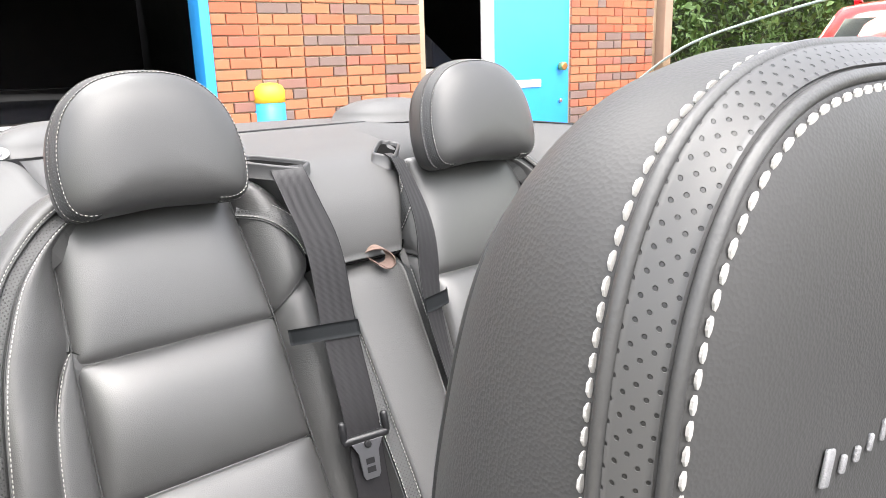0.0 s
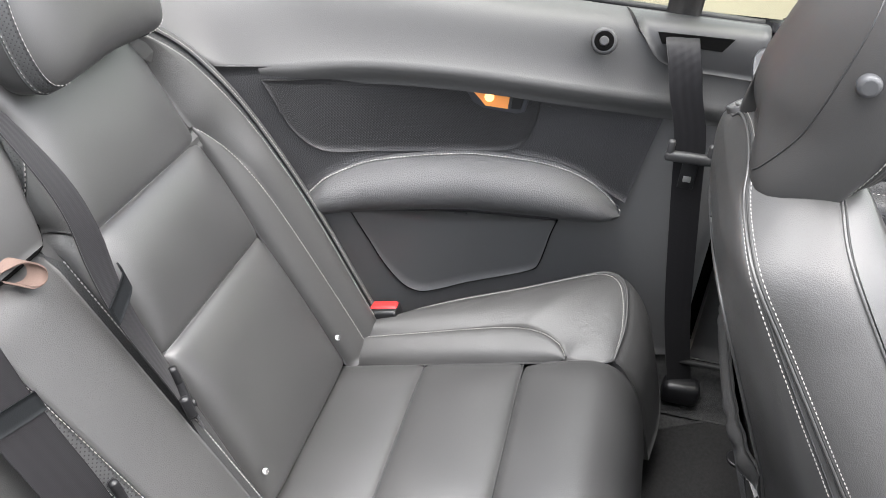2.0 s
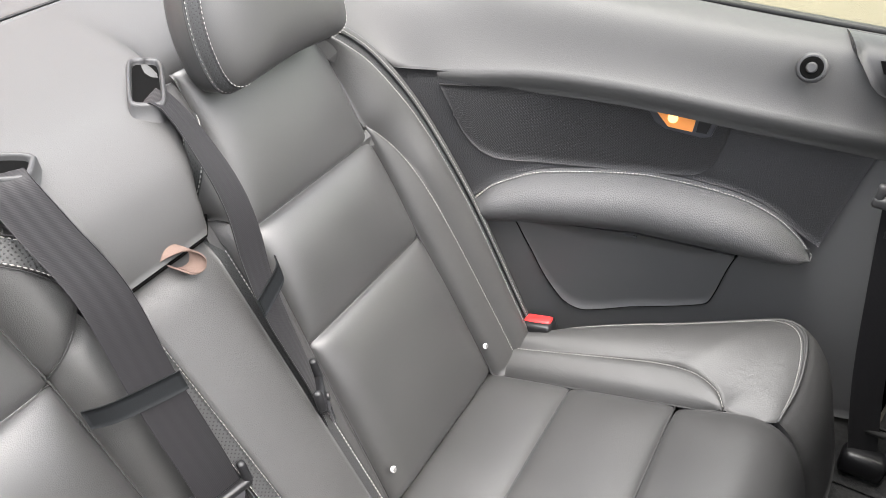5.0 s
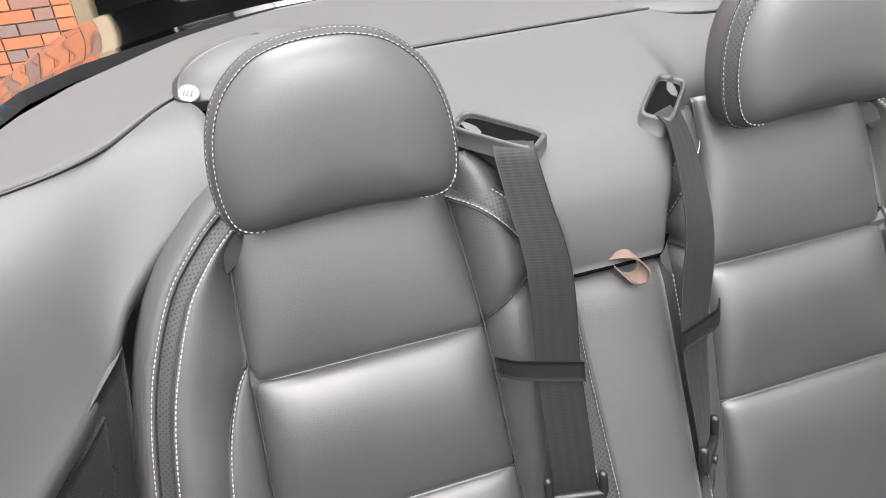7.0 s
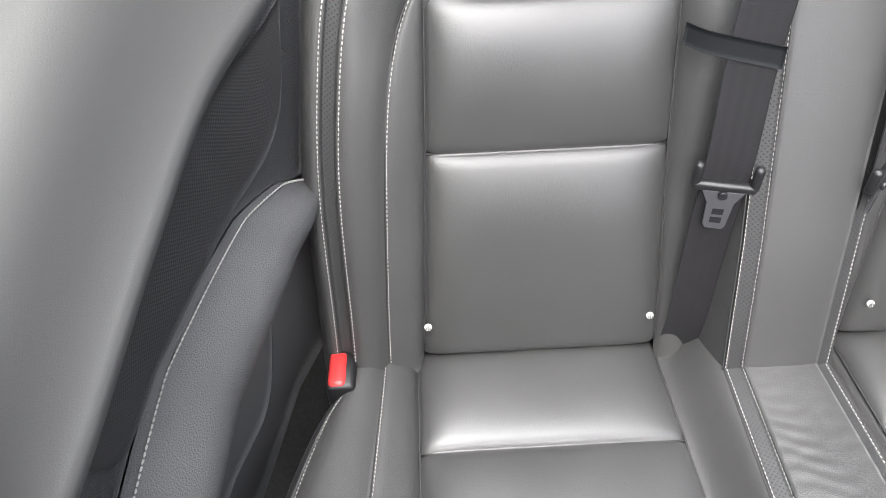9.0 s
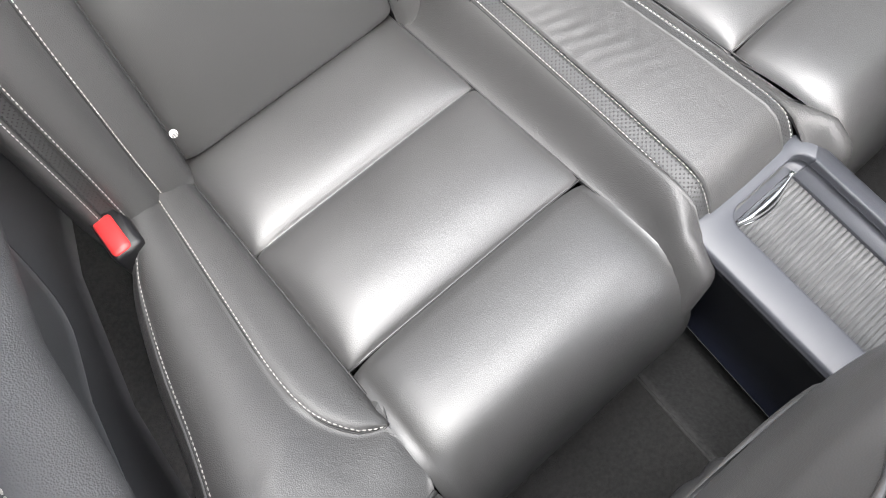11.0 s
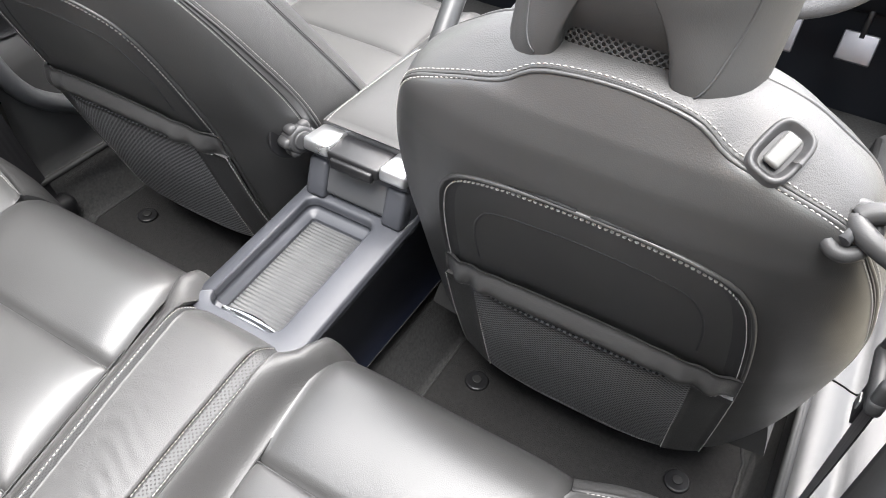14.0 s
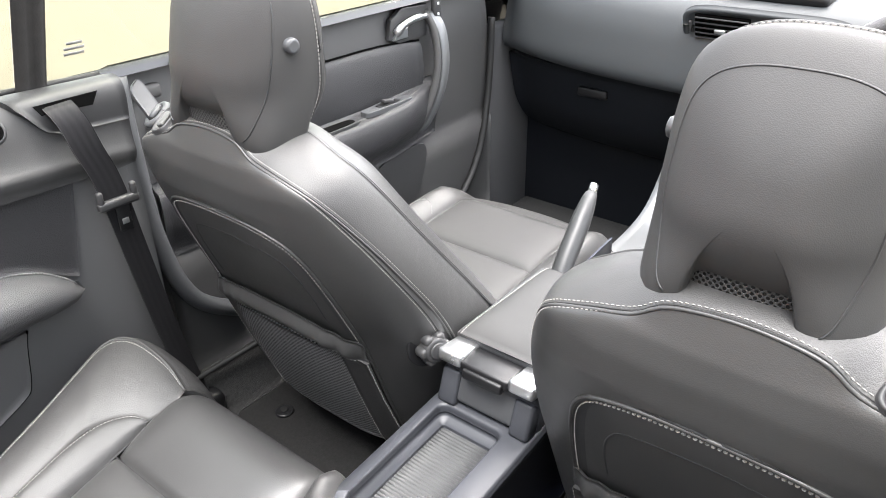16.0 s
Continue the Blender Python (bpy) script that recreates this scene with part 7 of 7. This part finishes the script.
hedge = thing("hedge", "dense green laurel hedge along the yard", "hedge", (7.5, 4.6, GROUND), kind="stuff")
verts, faces = [], []
for k in range(15000):
    t = rng.random()
    base = np.array((6.30, 4.05)) * (1 - t) + np.array((11.5, 2.75)) * t
    depth = rng.random() ** 1.5 * 0.9
    z = 0.40 + 2.2 * rng.random()
    lump = 0.18 * math.sin(t * 31 + z * 4) + 0.12 * math.sin(t * 57 - z * 9)
    if z < 0.75 and rng.random() < 0.45:
        continue
    p = np.array((base[0] + 0.38 * (depth - lump), base[1] + 0.92 * (depth - lump), z))
    a = rng.normal(size=3)
    a /= np.linalg.norm(a)
    b = np.cross(a, rng.normal(size=3))
    b /= np.linalg.norm(b)
    s = 0.03 + 0.035 * rng.random()
    for u, v in ((-1, 0), (0, -0.42), (1, 0), (0, 0.42)):
        verts.append(tuple(p + s * (u * a + v * b) + (0, 0, 0.012 * (u == 0))))
    n = len(verts)
    faces.append((n - 4, n - 3, n - 2, n - 1))
leaves = bpy.data.meshes.new("leaves")
leaves.from_pydata(verts, [], faces)
part("leaves", leaves, LEAF, hedge)
# added dark block that stands in for the shade deep among the leaves
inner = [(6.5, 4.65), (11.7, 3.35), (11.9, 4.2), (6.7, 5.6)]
part("shade_core", prism([(x, y, 2.5) for x, y in inner], (0, 0, 1), 2.2), material("hedge_core_shade", (0.02, 0.03, 0.012), 0.95, 0, 1.0, 20.0, 0.5), hedge)
for k in range(26):
    t = k / 25
    x, y = 6.35 + 5.0 * t, 4.3 - 1.25 * t
    part("stem", tube([(x, y, GROUND + 0.1), (x + 0.1 * rng.normal(), y + 0.1 * rng.random(), 0.7), (x + 0.2 * rng.normal(), y + 0.25, 1.3)], [0.02, 0.014, 0.008], 6), TWIG, hedge)

# ---------------------------------------------------------------- parked cars
RC, RF, RS = Vector((5.37, 1.22, 0)), Vector((0.968, 0.25, 0)), Vector((0.25, -0.968, 0))
RT = Matrix((RS, RF, Vector((0, 0, 1)))).transposed()


def rcar(s, f, z):
    """On the red car: s across, f forward of the rear axle, z up."""
    p = RC + RS * s + RF * f
    return (p.x, p.y, GROUND + z)


red = thing("red_hatchback", "red parked hatchback seen from behind", "car", rcar(0, 0, 0))
prof = smooth([(-0.50, 0.36), (-0.60, 0.62), (-0.62, 0.60), (-0.56, 0.70), (-0.53, 0.80), (-0.50, 0.98), (-0.42, 1.06), (-0.22, 1.34), (-0.02, 1.46), (0.8, 1.50), (1.6, 1.36), (2.3, 0.98), (3.2, 0.78), (3.3, 0.35)], 60)
half_w = lambda z: lerp([(0.3, 0.80), (0.5, 0.86), (0.75, 0.87), (0.95, 0.84), (1.1, 0.76), (1.5, 0.58)], z)
P = np.array([[rcar(half_w(z) * math.copysign(abs(u) ** 0.9, u), f + 0.16 * abs(u) ** 5 * (1 if f < 0.6 else -1), z - 0.02 * abs(u) ** 4) for f, z in prof] for u in np.linspace(-1, 1, 30)])
part("body", sheet(P, (-0.9, -0.2, 0.6), 0.03), REDP, red)
for o in (-1, 1):
    P = np.array([[rcar(o * half_w(z) * (1 - 0.001), f, z) for z in np.linspace(0.32, 0.98, 10)] for f in np.linspace(-0.40, 3.2, 24)])
    part("flank", sheet(P, tuple(RS * o), 0.03), REDP, red)
    lamp_o = [rcar(o * s, f, z) for s, f, z in ((0.86, -0.32, 0.98), (0.62, -0.54, 0.95), (0.58, -0.575, 0.82), (0.84, -0.42, 0.78))]
    part("tail_light", prism(lamp_o, tuple(-RF * 0.8 + RS * o * 0.5), 0.04, 0.01), material("tail_red", (0.35, 0.02, 0.03), 0.1, 0, 0, 100, 0.2, 1.0), red, "red tail light")
    part("reverse_light", prism([rcar(o * s, f, z) for s, f, z in ((0.74, -0.50, 0.86), (0.60, -0.60, 0.86), (0.60, -0.605, 0.82), (0.75, -0.505, 0.81))], tuple(-RF), 0.02), WHITEP, red)
    for f in (0.0, 2.5):
        w = part("wheel", disc(rcar(o * 0.74, f, 0.30), tuple(RS * o), 0.30, 0.20, 36, 0.03), RUBBER, red)
        part("rim", disc(rcar(o * 0.845, f, 0.30), tuple(RS * o), 0.19, 0.02, 24, 0.006), SILVER, w)
part("underside", block(*rcar(0, 1.4, 0.30), 1.6, 3.4, 0.14, 0.03, RT), RUBBER, red)
part("rear_glass", prism([rcar(s, f, z) for s, f, z in ((-0.62, -0.39, 1.10), (0.62, -0.39, 1.10), (0.52, -0.20, 1.36), (-0.52, -0.20, 1.36))], tuple(-RF * 0.8 + Vector((0, 0, 0.6))), 0.02, 0.004), material("dark_glass", (0.01, 0.012, 0.014), 0.05), red, "dark rear window")
plate = part("plate", block(*rcar(0, -0.645, 0.62), 0.52, 0.012, 0.115, 0.004, RT), material("plate_yellow", (0.78, 0.52, 0.03), 0.4), red, "yellow rear plate with black bars")
for k, s in enumerate((-0.17, -0.105, -0.05, 0.0, 0.075, 0.135, 0.20)):
    part("bar", block(*rcar(s, -0.653, 0.62), 0.034, 0.006, 0.072, 0.002, RT), BLACK, plate)
part("plate_band", block(*rcar(-0.238, -0.652, 0.62), 0.04, 0.005, 0.112, 0.001, RT), BLUE, plate)
part("emblem", disc(rcar(0.0, -0.555, 0.90), tuple(-RF), 0.055, 0.02, 28, 0.006), CHROME, red, "round chrome emblem")

white = thing("white_car", "white car with a dark alloy wheel standing in the bay", "car", tuple(yard(-0.1, -0.9, GROUND)))
c = yard(-0.20, -0.55, 0)
part("wheel", disc((c.x, c.y, 0.62), tuple(-VIEW), 0.34, 0.22, 40, 0.03), RUBBER, white)
part("rim", disc((c.x - VIEW.x * 0.11, c.y - VIEW.y * 0.11, 0.62), tuple(-VIEW), 0.25, 0.02, 34, 0.008), BLACK, white)
for k in range(10):
    a = k * math.pi / 5
    e = Vector((c.x, c.y, 0.62)) - VIEW * 0.125 + ALONG * 0.23 * math.cos(a) + Vector((0, 0, 0.23 * math.sin(a)))
    part("spoke", tube([tuple(Vector((c.x, c.y, 0.62)) - VIEW * 0.125), tuple(e)], 0.012, 6), HARD, white)
arch = [(-1.1, 0.44), (-0.60, 0.44)] + [(-0.20 + 0.39 * math.cos(a), 0.62 + 0.41 * math.sin(a)) for a in np.linspace(math.pi, 0, 16)] + [(0.7, 0.44), (1.0, 0.6), (1.0, 1.08), (0.4, 1.16), (-1.1, 1.20)]
part("wing", prism([tuple(yard(a, -0.42, z)) for a, z in arch], -VIEW, 0.3, 0.02), WHITEP, white)
part("side_window", prism([tuple(yard(a, -0.5, z)) for a, z in ((-1.1, 1.22), (0.3, 1.18), (-0.2, 1.6), (-1.1, 1.7))], -VIEW, 0.2), material("tinted_glass", (0.01, 0.01, 0.012), 0.08), white)

black = thing("black_car", "black car parked nose-out in the dark bay", "car", tuple(yard(-4.2, -0.9, GROUND)))
nose = smooth([(0.0, 0.35), (-0.02, 0.72), (0.08, 0.95), (0.4, 1.05), (1.0, 1.12)], 20)
P = np.array([[tuple(yard(-3.55 + 0.92 * u, -0.55 - f - 0.25 * abs(u) ** 3, z)) for f, z in nose] for u in np.linspace(-1, 1, 24)])
part("nose", sheet(P, tuple(-VIEW + Vector((0, 0, 0.6))), 0.04), PAINT, black)
for o in (-1, 1):
    q = yard(-3.55 + o * 0.66, -0.55, 0.92)
    part("head_lamp", block(q.x, q.y, q.z, 0.34, 0.08, 0.10, 0.03, TURN), material("lamp_glass", (0.55, 0.56, 0.58), 0.1, 0.6), black, "clear head lamp")
q = yard(-3.05, -0.50, 0.66)
pl = part("plate", block(q.x, q.y, q.z, 0.52, 0.012, 0.115, 0.004, TURN), WHITEP, black, "white front plate with black bars")
for k in range(6):
    q = yard(-3.25 + 0.075 * k, -0.485, 0.66)
    part("bar", block(q.x, q.y, q.z, 0.034, 0.006, 0.072, 0.002, TURN), BLACK, pl)
part("grille", slab(-3.7, -2.9, -0.60, -0.50, 0.76, 0.88, 0.01), CHROME, black)

# ---------------------------------------------------------------- bricks, one by one
shape = bpy.data.meshes.new("brick")
bm = bmesh.new()
bmesh.ops.create_cube(bm, size=1.0)
bmesh.ops.scale(bm, vec=(0.215, 0.03, 0.065), verts=bm.verts)
bmesh.ops.bevel(bm, geom=[e for e in bm.edges if all(v.co.y < 0 for v in e.verts)], offset=0.004, segments=1, affect="EDGES")
bm.to_mesh(shape)
bm.free()
shape.materials.append(BRICK)
header = bpy.data.meshes.new("half_brick")
bm = bmesh.new()
bmesh.ops.create_cube(bm, size=1.0)
bmesh.ops.scale(bm, vec=(0.1025, 0.03, 0.065), verts=bm.verts)
bmesh.ops.bevel(bm, geom=[e for e in bm.edges if all(v.co.y < 0 for v in e.verts)], offset=0.004, segments=1, affect="EDGES")
bm.to_mesh(header)
bm.free()
header.materials.append(BRICK)
base = Vector(house.location)
for a0, a1 in ((-2.115, -0.385), (1.22, 2.395)):
    for row in range(20):
        z = GROUND + 0.04 + 0.075 * row
        a = a0
        k = row % 2
        while a < a1 - 0.05:
            full = k % 2 == 0 and a + 0.215 <= a1
            ln = 0.215 if full else 0.1025
            if a + ln > a1 + 0.01:
                break
            ob = new("brick", shape if full else header)
            p = yard(a + ln / 2, -0.003 + 0.004 * rng.random(), z) - base
            ob.matrix_basis = Matrix.Translation(p) @ TURN.to_4x4()
            ob.parent = house
            a += ln + 0.010
            k += 1 if full else 1

# the courses above eye level, joined
UPPER = BRICK.copy()
UPPER.name = "orange_red_brick_upper"
geo = UPPER.node_tree.nodes.new("ShaderNodeNewGeometry")
ramp2 = next(n for n in UPPER.node_tree.nodes if n.type == "VALTORGB")
UPPER.node_tree.links.new(geo.outputs["Random Per Island"], ramp2.inputs[0])
verts, faces = [], []
for a0, a1, r0, r1 in ((-2.115, -0.385, 20, 42), (1.22, 2.395, 20, 42), (-8.99, -4.76, 0, 30)):
    for row in range(r0, r1):
        z, a, k = GROUND + 0.04 + 0.075 * row, a0, row % 2
        while a < a1 - 0.05:
            full = k % 2 == 0 and a + 0.215 <= a1
            ln = 0.215 if full else 0.1025
            if a + ln > a1 + 0.01:
                break
            o = len(verts)
            out = 0.012 + 0.004 * rng.random()
            verts += [tuple(yard(a + p, d, z + h)) for d in (-0.01, out) for p, h in ((0, -0.0325), (ln, -0.0325), (ln, 0.0325), (0, 0.0325))]
            faces += [tuple(o + i for i in f) for f in ((4, 5, 6, 7), (0, 1, 5, 4), (1, 2, 6, 5), (2, 3, 7, 6), (3, 0, 4, 7))]
            a += ln + 0.010
            k += 1
courses = bpy.data.meshes.new("brick_courses")
courses.from_pydata(verts, [], faces)
ob = part("brick_courses", courses, UPPER, house)
tagged(ob, "", "", "", "stuff")
